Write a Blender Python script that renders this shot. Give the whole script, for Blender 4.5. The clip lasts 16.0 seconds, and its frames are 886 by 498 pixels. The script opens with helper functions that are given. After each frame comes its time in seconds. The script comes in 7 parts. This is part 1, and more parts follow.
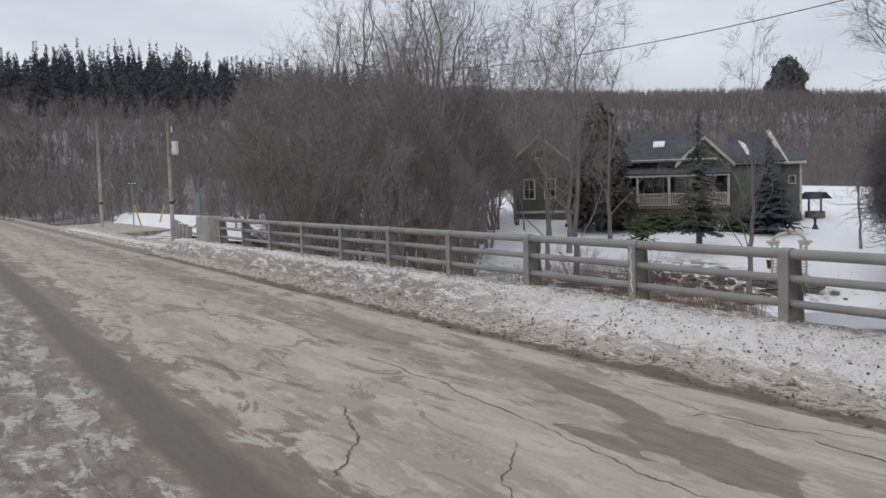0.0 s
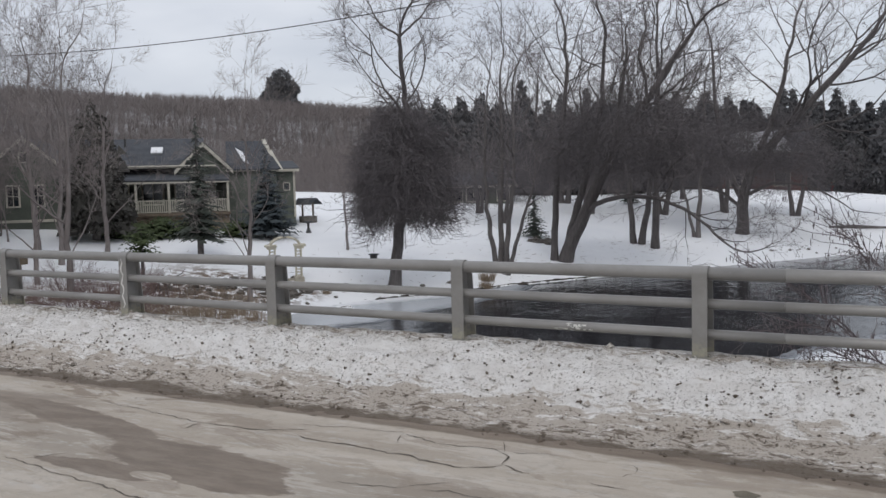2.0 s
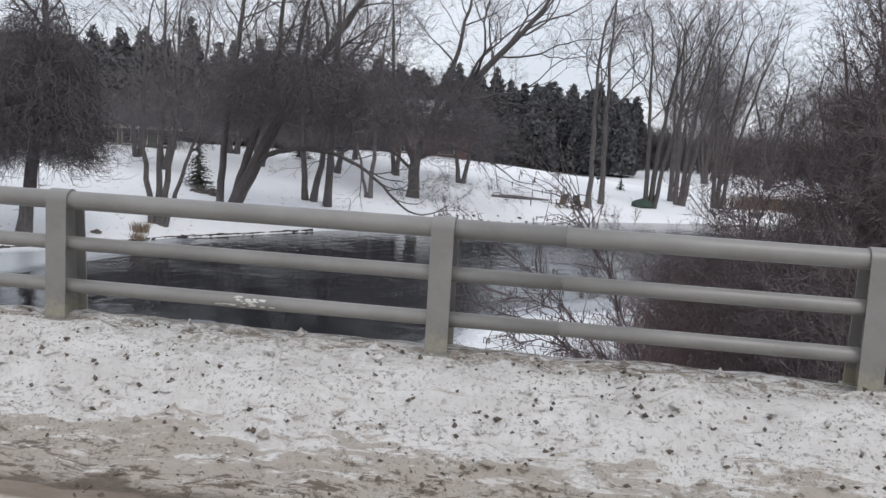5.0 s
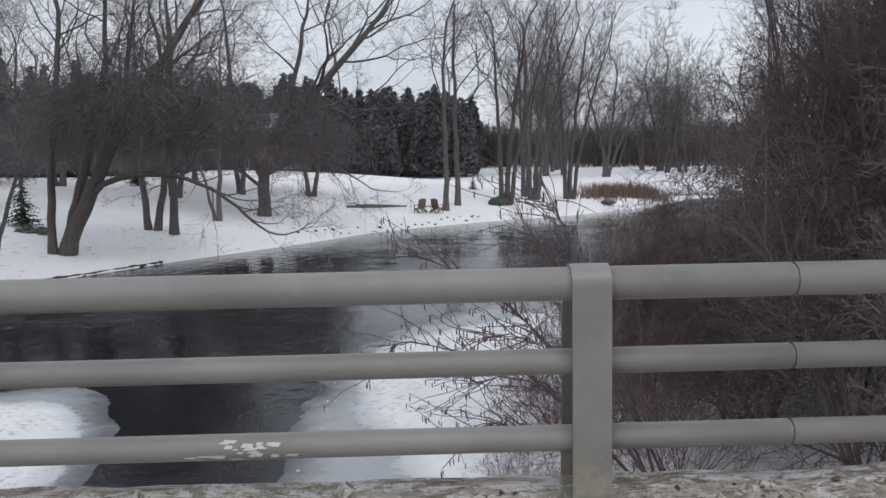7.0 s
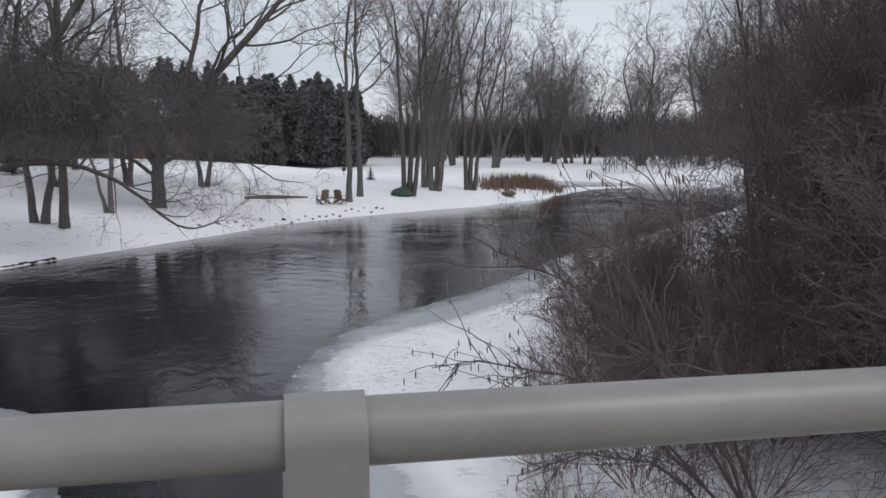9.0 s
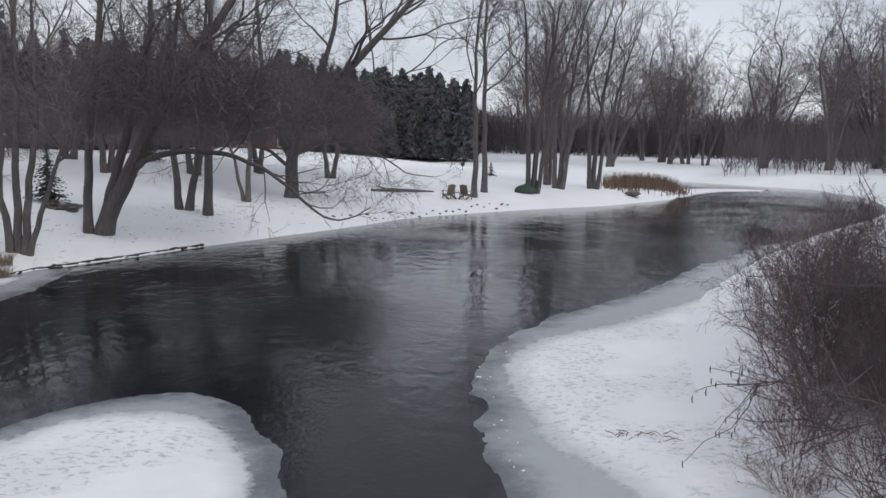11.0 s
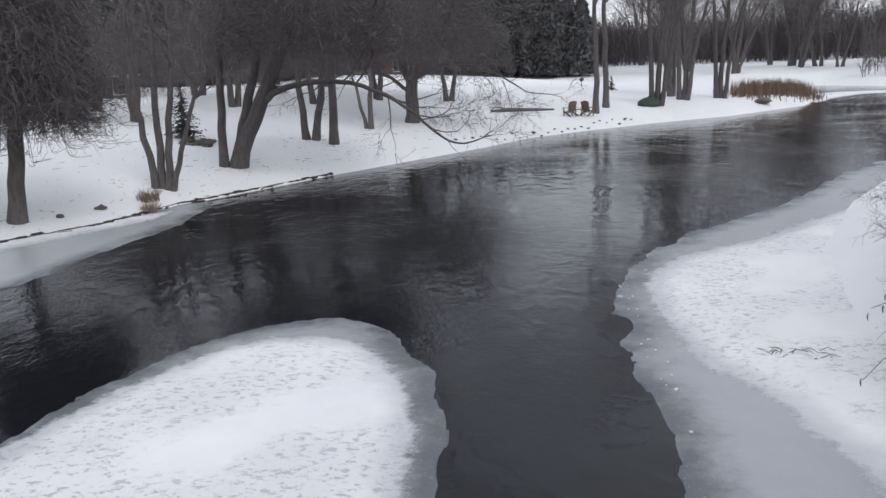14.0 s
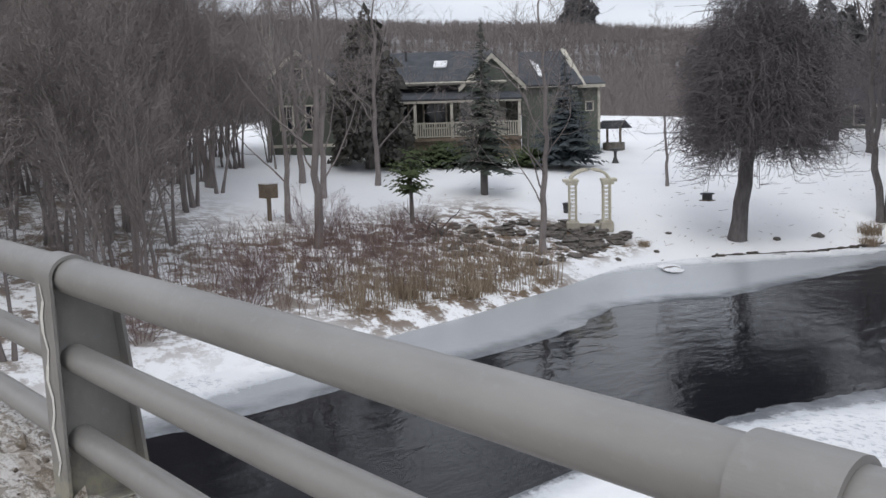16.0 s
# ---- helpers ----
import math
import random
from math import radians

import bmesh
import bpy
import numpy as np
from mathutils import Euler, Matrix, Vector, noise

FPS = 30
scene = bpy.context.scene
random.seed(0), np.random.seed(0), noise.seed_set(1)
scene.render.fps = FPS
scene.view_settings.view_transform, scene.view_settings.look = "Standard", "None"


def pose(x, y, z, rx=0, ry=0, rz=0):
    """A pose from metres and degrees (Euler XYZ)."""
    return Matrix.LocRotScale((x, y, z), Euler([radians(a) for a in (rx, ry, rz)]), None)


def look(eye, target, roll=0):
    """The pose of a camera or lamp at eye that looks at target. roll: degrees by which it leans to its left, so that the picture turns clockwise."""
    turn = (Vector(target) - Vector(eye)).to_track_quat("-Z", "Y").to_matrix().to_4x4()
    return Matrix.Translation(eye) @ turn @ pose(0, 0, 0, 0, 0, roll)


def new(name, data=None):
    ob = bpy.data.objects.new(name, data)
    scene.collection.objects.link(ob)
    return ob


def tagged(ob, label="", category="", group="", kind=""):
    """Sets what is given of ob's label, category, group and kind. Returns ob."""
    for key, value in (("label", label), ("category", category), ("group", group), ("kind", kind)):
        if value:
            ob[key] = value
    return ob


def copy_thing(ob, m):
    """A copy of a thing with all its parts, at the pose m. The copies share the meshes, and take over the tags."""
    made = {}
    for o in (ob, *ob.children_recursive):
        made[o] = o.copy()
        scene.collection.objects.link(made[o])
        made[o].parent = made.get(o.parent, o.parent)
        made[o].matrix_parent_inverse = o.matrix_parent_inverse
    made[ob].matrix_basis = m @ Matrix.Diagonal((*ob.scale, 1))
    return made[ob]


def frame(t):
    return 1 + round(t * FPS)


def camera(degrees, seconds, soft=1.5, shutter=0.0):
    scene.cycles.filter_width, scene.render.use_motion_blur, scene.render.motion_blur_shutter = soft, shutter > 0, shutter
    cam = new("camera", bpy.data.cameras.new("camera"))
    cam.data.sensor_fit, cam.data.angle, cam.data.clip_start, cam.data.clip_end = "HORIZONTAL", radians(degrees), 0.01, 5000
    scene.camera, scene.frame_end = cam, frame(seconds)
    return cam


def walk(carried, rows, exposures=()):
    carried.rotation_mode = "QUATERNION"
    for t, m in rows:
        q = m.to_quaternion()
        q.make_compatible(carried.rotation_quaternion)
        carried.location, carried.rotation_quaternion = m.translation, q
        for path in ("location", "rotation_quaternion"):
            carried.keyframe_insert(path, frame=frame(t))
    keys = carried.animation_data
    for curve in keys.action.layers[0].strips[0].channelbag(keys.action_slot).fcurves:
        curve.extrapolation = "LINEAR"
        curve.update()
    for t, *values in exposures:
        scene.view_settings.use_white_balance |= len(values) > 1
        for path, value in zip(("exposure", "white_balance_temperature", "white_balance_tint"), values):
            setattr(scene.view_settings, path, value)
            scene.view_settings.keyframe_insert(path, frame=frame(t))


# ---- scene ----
cam = camera(52.4, 16.0)
PATH = [
    (0, (6.564, -8.01, 2.013), (4.83, -7.022, 1.875), -1.7),
    (0.5, (6.601, -8.009, 2.027), (5.034, -6.771, 1.936), -1.3),
    (1, (6.627, -7.973, 2.055), (5.27, -6.509, 1.935), -1.3),
    (1.5, (6.675, -7.953, 2.061), (5.537, -6.315, 1.916), -1.5),
    (2, (6.696, -7.925, 2.066), (5.714, -6.19, 1.91), -1.5),
    (2.5, (6.726, -7.87, 2.027), (5.93, -6.055, 1.759), 0.4),
    (3, (6.674, -7.675, 1.931), (6.091, -5.815, 1.482), 1.7),
    (3.5, (6.521, -7.173, 1.784), (6.058, -5.294, 1.28), 0.3),
    (4, (6.195, -6.575, 1.696), (5.858, -4.627, 1.394), 4.6),
    (4.2, (6.07, -6.276, 1.697), (5.741, -4.322, 1.423), 4.5),
    (6.5, (4.547, -3.497, 1.627), (4.476, -1.509, 1.427), 0.0),
    (7, (4.223, -3.005, 1.631), (4.281, -1.017, 1.418), -1.1),
    (7.5, (3.836, -2.497, 1.634), (3.953, -0.512, 1.425), -1.8),
    (8, (3.356, -2.121, 1.643), (3.693, -0.15, 1.604), -0.8),
    (8.5, (2.865, -1.732, 1.64), (3.283, 0.22, 1.52), -0.4),
    (9, (2.351, -1.463, 1.662), (2.686, 0.494, 1.423), -0.5),
    (9.5, (1.916, -1.146, 1.647), (2.088, 0.817, 1.306), -1.5),
    (12, (0.129, -0.745, 1.713), (0.261, 1.242, 1.519), 1.2),
    (12.5, (0.151, -0.743, 1.709), (0.299, 1.242, 1.515), -0.6),
    (13, (0.092, -0.75, 1.715), (0.235, 1.233, 1.498), -1.1),
    (13.5, (0.101, -0.708, 1.688), (0.157, 1.263, 1.351), -1.3),
    (14, (0.134, -0.827, 1.758), (0.0, 1.124, 1.338), -2.5),
    (14.5, (0.125, -0.82, 1.767), (-0.184, 1.122, 1.406), -3.3),
    (15, (0.046, -0.925, 1.783), (-0.493, 0.973, 1.455), -4.3),
    (15.5, (0.158, -1.106, 1.856), (-0.765, 0.637, 1.526), -4.1),
    (16, (0.47, -0.982, 1.641), (-1.002, 0.339, 1.346), -1.8),
]
walk(cam, [(t, look(eye, target, roll)) for t, eye, target, roll in PATH],
     exposures=((0, 0.1), (0.5, -0.2), (1, 0.05), (2, 0.1), (2.5, 0.12), (3, 0.42), (3.5, 0.58), (4, 0.45), (5, 0.36), (6.5, 0.22), (7, 0.15), (8, 0.1), (8.5, -0.02), (9, 0.06), (12, 0.12), (14, 0.29), (15, 0.32), (16, 0.38)))

# ---- world, sun ----
world = bpy.data.worlds.new("overcast_sky")
scene.world = world
world.use_nodes = True
wn, wl = world.node_tree.nodes, world.node_tree.links
wn.clear()
sky = wn.new("ShaderNodeTexSky")
sky.sky_type, sky.sun_disc = "NISHITA", False
sky.sun_elevation, sky.sun_rotation = radians(24), radians(200)
sky_gain = wn.new("ShaderNodeMix")
sky_gain.data_type, sky_gain.blend_type = "RGBA", "MULTIPLY"
sky_gain.inputs[0].default_value = 1.0
sky_gain.inputs[7].default_value = (0.085, 0.085, 0.085, 1)
wl.new(sky.outputs[0], sky_gain.inputs[6])
w_tc = wn.new("ShaderNodeTexCoord")
w_map = wn.new("ShaderNodeMapping")
w_map.inputs["Scale"].default_value = (1.0, 1.0, 3.2)
wl.new(w_tc.outputs["Generated"], w_map.inputs[0])
w_noise = wn.new("ShaderNodeTexNoise")
w_noise.inputs["Scale"].default_value, w_noise.inputs["Detail"].default_value = 2.6, 5.0
wl.new(w_map.outputs[0], w_noise.inputs["Vector"])
w_ramp = wn.new("ShaderNodeValToRGB")
w_ramp.color_ramp.elements[0].position, w_ramp.color_ramp.elements[0].color = 0.36, (0.575, 0.61, 0.69, 1)
w_ramp.color_ramp.elements[1].position, w_ramp.color_ramp.elements[1].color = 0.66, (0.77, 0.797, 0.86, 1)
wl.new(w_noise.outputs["Fac"], w_ramp.inputs[0])
w_mix = wn.new("ShaderNodeMix")
w_mix.data_type = "RGBA"
w_mix.inputs[0].default_value = 0.88
wl.new(sky_gain.outputs[2], w_mix.inputs[6])
wl.new(w_ramp.outputs[0], w_mix.inputs[7])
w_bg = wn.new("ShaderNodeBackground")
w_bg.inputs["Strength"].default_value = 1.0
wl.new(w_mix.outputs[2], w_bg.inputs["Color"])
w_out = wn.new("ShaderNodeOutputWorld")
wl.new(w_bg.outputs[0], w_out.inputs[0])
sun_data = bpy.data.lights.new("sun", "SUN")
sun_data.energy, sun_data.angle, sun_data.color = 0.7, radians(25), (1.0, 0.96, 0.91)
sun = new("sun", sun_data)
sun.matrix_world = look((0, 0, 60), (-30, 40, 0))


# ---- materials ----
class Mat:
    """A short hand for node materials on world-sized coordinates."""

    def __init__(self, name, coord="Object"):
        self.m = bpy.data.materials.new(name)
        self.m.use_nodes = True
        self.n, self.l = self.m.node_tree.nodes, self.m.node_tree.links
        self.b = self.n["Principled BSDF"]
        self.tc = self.n.new("ShaderNodeTexCoord").outputs[coord]

    def put(self, value, socket):
        if isinstance(value, bpy.types.NodeSocket):
            self.l.new(value, socket)
        else:
            socket.default_value = value

    def coords(self, scale=(1, 1, 1), rot=(0, 0, 0), vec=None):
        mp = self.n.new("ShaderNodeMapping")
        mp.inputs["Scale"].default_value, mp.inputs["Rotation"].default_value = scale, rot
        self.l.new(vec or self.tc, mp.inputs[0])
        return mp.outputs[0]

    def noise(self, scale, detail=4, rough=0.55, vec=None, dist=0.0):
        t = self.n.new("ShaderNodeTexNoise")
        t.inputs["Scale"].default_value, t.inputs["Detail"].default_value = scale, detail
        t.inputs["Roughness"].default_value, t.inputs["Distortion"].default_value = rough, dist
        self.l.new(vec or self.tc, t.inputs["Vector"])
        return t.outputs["Fac"]

    def voronoi(self, scale, feature="DISTANCE_TO_EDGE", vec=None):
        t = self.n.new("ShaderNodeTexVoronoi")
        t.feature = feature
        t.inputs["Scale"].default_value = scale
        self.l.new(vec or self.tc, t.inputs["Vector"])
        return t.outputs["Distance"]

    def ramp(self, fac, a, b):
        """0 below a, 1 above b."""
        r = self.n.new("ShaderNodeMapRange")
        r.interpolation_type = "SMOOTHSTEP"
        r.inputs["From Min"].default_value, r.inputs["From Max"].default_value = (a, b) if a < b else (b, a)
        r.inputs["To Min"].default_value, r.inputs["To Max"].default_value = (0, 1) if a < b else (1, 0)
        self.put(fac, r.inputs["Value"])
        return r.outputs[0]

    def math(self, op, a, b=0.0):
        t = self.n.new("ShaderNodeMath")
        t.operation = op
        self.put(a, t.inputs[0]), self.put(b, t.inputs[1])
        return t.outputs[0]

    def mix(self, fac, a, b):
        t = self.n.new("ShaderNodeMix")
        t.data_type = "RGBA"
        for v, s in ((fac, 0), (a, 6), (b, 7)):
            self.put((*v, 1) if isinstance(v, tuple) and len(v) == 3 else v, t.inputs[s])
        return t.outputs[2]

    def xyz(self, vec=None):
        s = self.n.new("ShaderNodeSeparateXYZ")
        self.l.new(vec or self.tc, s.inputs[0])
        return s.outputs

    def shift(self, amount, scale, detail=3):
        """Coordinates warped by noise."""
        t = self.n.new("ShaderNodeTexNoise")
        t.inputs["Scale"].default_value, t.inputs["Detail"].default_value = scale, detail
        self.l.new(self.tc, t.inputs["Vector"])
        v = self.n.new("ShaderNodeVectorMath")
        v.operation = "MULTIPLY_ADD"
        self.l.new(t.outputs["Color"], v.inputs[0])
        v.inputs[1].default_value = (amount, amount, amount)
        self.l.new(self.tc, v.inputs[2])
        return v.outputs[0]

    def bump(self, height, strength=0.5, distance=0.02, under=None):
        t = self.n.new("ShaderNodeBump")
        t.inputs["Strength"].default_value, t.inputs["Distance"].default_value = strength, distance
        self.put(height, t.inputs["Height"])
        if under:
            self.l.new(under, t.inputs["Normal"])
        self.l.new(t.outputs[0], self.b.inputs["Normal"])
        return t.outputs[0]

    def done(self, colour, rough=0.8, metal=0.0, spec=0.5):
        self.put((*colour, 1) if isinstance(colour, tuple) and len(colour) == 3 else colour, self.b.inputs["Base Color"])
        self.put(rough, self.b.inputs["Roughness"])
        self.b.inputs["Metallic"].default_value = metal
        self.b.inputs["Specular IOR Level"].default_value = spec
        return self.m

    def random(self):
        return self.n.new("ShaderNodeObjectInfo").outputs["Random"]

    def island(self):
        return self.n.new("ShaderNodeNewGeometry").outputs["Random Per Island"]


def simple(name, a, b, scale=3.0, rough=0.8, bump=0.3, dist=0.01, metal=0.0, coord="Object", spec=0.4):
    m = Mat(name, coord)
    big, fine = m.noise(scale, 5), m.noise(scale * 14, 3)
    c = m.mix(m.ramp(big, 0.32, 0.68), a, b)
    c = m.mix(m.math("MULTIPLY", m.ramp(fine, 0.4, 0.75), 0.35), c, tuple(v * 0.6 for v in a))
    m.bump(fine, bump, dist)
    return m.done(c, rough, metal, spec)


def snow_ground_material():
    m = Mat("snow_ground")
    big, mid, fine = m.noise(0.12, 4), m.noise(1.3, 5), m.noise(18, 3)
    c = m.mix(m.ramp(big, 0.3, 0.7), (0.84, 0.852, 0.875), (0.92, 0.926, 0.936))
    litter = m.math("MULTIPLY", m.ramp(m.noise(6.5, 6, 0.75), 0.63, 0.70), m.ramp(m.noise(0.25, 4), 0.47, 0.60))
    c = m.mix(m.math("MULTIPLY", litter, 0.75), c, (0.13, 0.10, 0.075))
    # leaf litter and bare soil under the thicket beside the bridge and on the rocky bank
    p = m.xyz()
    wood = m.math("MULTIPLY", m.ramp(p[0], -13.5, -17.0), m.ramp(p[1], 15.5, 9.0))
    rocky = m.math("MULTIPLY", m.ramp(p[0], -12.5, -15.0), m.math("MULTIPLY", m.ramp(p[0], -25.5, -21.0), m.math("MULTIPLY", m.ramp(p[1], 8.0, 11.0), m.math("MAXIMUM", m.ramp(p[1], 19.5, 16.5), m.math("MULTIPLY", m.ramp(p[1], 22.8, 21.6), m.ramp(p[0], -15.4, -16.4))))))
    right = m.math("MULTIPLY", m.ramp(p[0], 6.5, 9.0), m.ramp(p[1], 20.0, 10.0))
    where = m.math("MAXIMUM", m.math("MAXIMUM", m.math("MULTIPLY", wood, 0.9), rocky), m.math("MULTIPLY", right, 0.3))
    patch = m.math("MULTIPLY", where, m.ramp(m.noise(1.7, 6, 0.75), 0.44, 0.56))
    soil = m.mix(m.noise(7, 4), (0.10, 0.07, 0.05), (0.23, 0.17, 0.12))
    c = m.mix(patch, c, soil)
    # far woodland floor
    far = m.ramp(m.noise(0.05, 4), 0.42, 0.6)
    wood_far = m.math("MULTIPLY", m.math("MAXIMUM", m.math("MAXIMUM", m.ramp(p[2], 0.9, 2.6), m.ramp(p[0], -66.0, -74.0)), m.ramp(p[1], 150.0, 180.0)), m.math("ADD", m.math("MULTIPLY", far, 0.2), 0.72))
    c = m.mix(wood_far, c, m.mix(m.ramp(m.noise(0.4, 5), 0.4, 0.6), (0.065, 0.058, 0.056), (0.100, 0.090, 0.086)))
    n1 = m.bump(mid, 0.35, 0.12)
    m.bump(fine, 0.25, 0.012, n1)
    return m.done(c, 0.85, spec=0.08)


def road_material():
    m = Mat("salted_asphalt")
    p = m.xyz()
    fine, grit = m.noise(9, 6, 0.72), m.noise(85, 3, 0.75)
    streak = m.noise(1.0, 7, 0.66, m.coords((0.22, 2.4, 1)))
    wob = m.math("MULTIPLY", m.math("SUBTRACT", m.noise(1.0, 7, 0.68, m.coords((0.55, 1.1, 1))), 0.5), 0.8)
    y = m.math("ADD", p[1], wob)
    c = m.mix(m.ramp(streak, 0.32, 0.68), (0.372, 0.322, 0.266), (0.485, 0.430, 0.364))

    def band(at, half, soft):
        return m.ramp(m.math("ABSOLUTE", m.math("SUBTRACT", y, at)), half + soft, half)

    # wheel tracks polished greyer than the salt-crusted strips between them
    for at, half in ((-3.05, 0.22), (-4.75, 0.26)):
        c = m.mix(m.math("MULTIPLY", band(at, half, 0.22), 0.62), c, (0.312, 0.274, 0.231))
    crust = m.ramp(m.noise(1.0, 8, 0.72, m.coords((0.9, 3.4, 1)), 0.5), 0.53, 0.57)
    c = m.mix(m.math("MULTIPLY", crust, 0.5), c, (0.535, 0.488, 0.430))
    flake = m.ramp(m.noise(1.0, 8, 0.75, m.coords((2.6, 8.5, 1)), 0.4), 0.56, 0.60)
    c = m.mix(m.math("MULTIPLY", flake, 0.45), c, (0.52, 0.50, 0.47))
    dim = m.ramp(m.noise(1.0, 8, 0.7, m.coords((0.7, 2.2, 1)), 0.8), 0.54, 0.575)
    c = m.mix(m.math("MULTIPLY", dim, m.math("ADD", 0.38, m.math("MULTIPLY", m.ramp(p[0], 3.0, -2.0), 0.4))), c, (0.236, 0.188, 0.146))
    c = m.mix(m.math("MULTIPLY", m.ramp(fine, 0.50, 0.64), 0.25), c, (0.255, 0.230, 0.200))
    c = m.mix(m.math("MULTIPLY", m.ramp(grit, 0.60, 0.70), 0.5), c, (0.155, 0.137, 0.118))
    c = m.mix(m.math("MULTIPLY", m.ramp(m.noise(60, 3, 0.8), 0.60, 0.68), 0.4), c, (0.55, 0.53, 0.50))

    def pool(cx, cy, rx, ry, ragged=1.3, tilt=0.0):
        """A flat wet patch with a ragged rim."""
        u = m.math("MULTIPLY", m.math("SUBTRACT", p[0], cx), 1 / rx)
        v = m.math("SUBTRACT", m.math("SUBTRACT", p[1], cy), m.math("MULTIPLY", m.math("SUBTRACT", p[0], cx), tilt))
        v = m.math("MULTIPLY", v, 1 / ry)
        d = m.math("SQRT", m.math("ADD", m.math("MULTIPLY", u, u), m.math("MULTIPLY", v, v)))
        d = m.math("ADD", d, m.math("MULTIPLY", m.math("SUBTRACT", m.noise(1.0, 7, 0.66, m.coords((1.5, 3.4, 1))), 0.5), ragged))
        return m.ramp(d, 1.03, 0.95)

    wet = m.math("MAXIMUM", pool(-0.35, -2.50, 1.35, 0.22, 1.2, -0.17), pool(1.75, -3.08, 1.05, 0.36, 1.2, -0.16))
    wet = m.math("MAXIMUM", wet, pool(1.15, -3.46, 0.62, 0.15))
    wet = m.math("MULTIPLY", wet, m.math("SUBTRACT", 1.0, pool(1.66, -3.42, 0.20, 0.08, 0.6)))
    track = m.math("MULTIPLY", m.ramp(m.math("ABSOLUTE", m.math("ADD", y, 2.45)), 0.50, 0.30), m.math("MULTIPLY", m.ramp(p[0], 0.4, -1.6), m.ramp(m.noise(1.0, 6, 0.7, m.coords((0.40, 1.7, 1))), 0.42, 0.50)))
    wet = m.math("MAXIMUM", wet, m.math("MULTIPLY", track, 0.75))
    # damp gutter along the snow, muddy swath and slush on the far shoulder
    gutter = m.math("ADD", p[1], m.math("MULTIPLY", wob, 0.38))
    edge = m.math("MULTIPLY", m.ramp(gutter, -1.58, -1.53), m.ramp(gutter, -0.5, -0.9))
    wide = m.math("ADD", p[1], m.math("MULTIPLY", m.math("SUBTRACT", m.noise(1.0, 7, 0.7, m.coords((0.6, 1.5, 1)), 1.2), 0.5), 4.2))
    swath = m.math("MULTIPLY", m.ramp(wide, -5.55, -5.72), m.ramp(p[1], -4.3, -5.0))
    core = m.ramp(m.math("ABSOLUTE", m.math("ADD", m.math("ADD", p[1], m.math("MULTIPLY", wob, 0.4)), 6.28)), 0.36, 0.16)
    slush = m.math("MULTIPLY", m.ramp(m.math("ADD", p[1], m.math("MULTIPLY", wob, 0.7)), -6.45, -6.75), m.ramp(m.noise(1.0, 8, 0.74, m.coords((1.3, 3.4, 1)), 0.5), 0.495, 0.56))
    wet = m.math("MAXIMUM", m.math("MAXIMUM", edge, swath), wet)
    mud = m.mix(m.ramp(m.noise(1.0, 7, 0.72, m.coords((1.6, 6.0, 1))), 0.35, 0.65), (0.145, 0.109, 0.081), (0.226, 0.180, 0.139))
    c = m.mix(m.math("MULTIPLY", wet, 0.9), c, mud)
    c = m.mix(m.math("MULTIPLY", core, 0.8), c, m.mix(m.noise(1.0, 6, 0.75, m.coords((3.5, 16, 1))), (0.065, 0.054, 0.044), (0.150, 0.128, 0.105)))
    c = m.mix(m.ramp(p[1], -6.5, -6.9), c, m.mix(m.ramp(m.noise(1.0, 8, 0.75, m.coords((1.8, 5.0, 1))), 0.36, 0.64), (0.120, 0.098, 0.076), (0.265, 0.230, 0.195)))
    c = m.mix(m.math("MULTIPLY", slush, 0.85), c, m.mix(m.ramp(m.noise(14, 6, 0.75), 0.35, 0.65), (0.30, 0.265, 0.228), (0.60, 0.57, 0.53)))
    h = m.math("ADD", m.math("MULTIPLY", grit, 0.45), m.math("MULTIPLY", fine, 0.5))
    h = m.math("ADD", h, m.math("MULTIPLY", slush, 1.2))
    h = m.math("MULTIPLY", h, m.math("SUBTRACT", 1.0, m.math("MULTIPLY", wet, 0.5)))
    m.bump(h, 0.6, 0.014)
    rough = m.math("SUBTRACT", 0.92, m.math("MULTIPLY", wet, 0.36))
    return m.done(c, rough, spec=0.35)


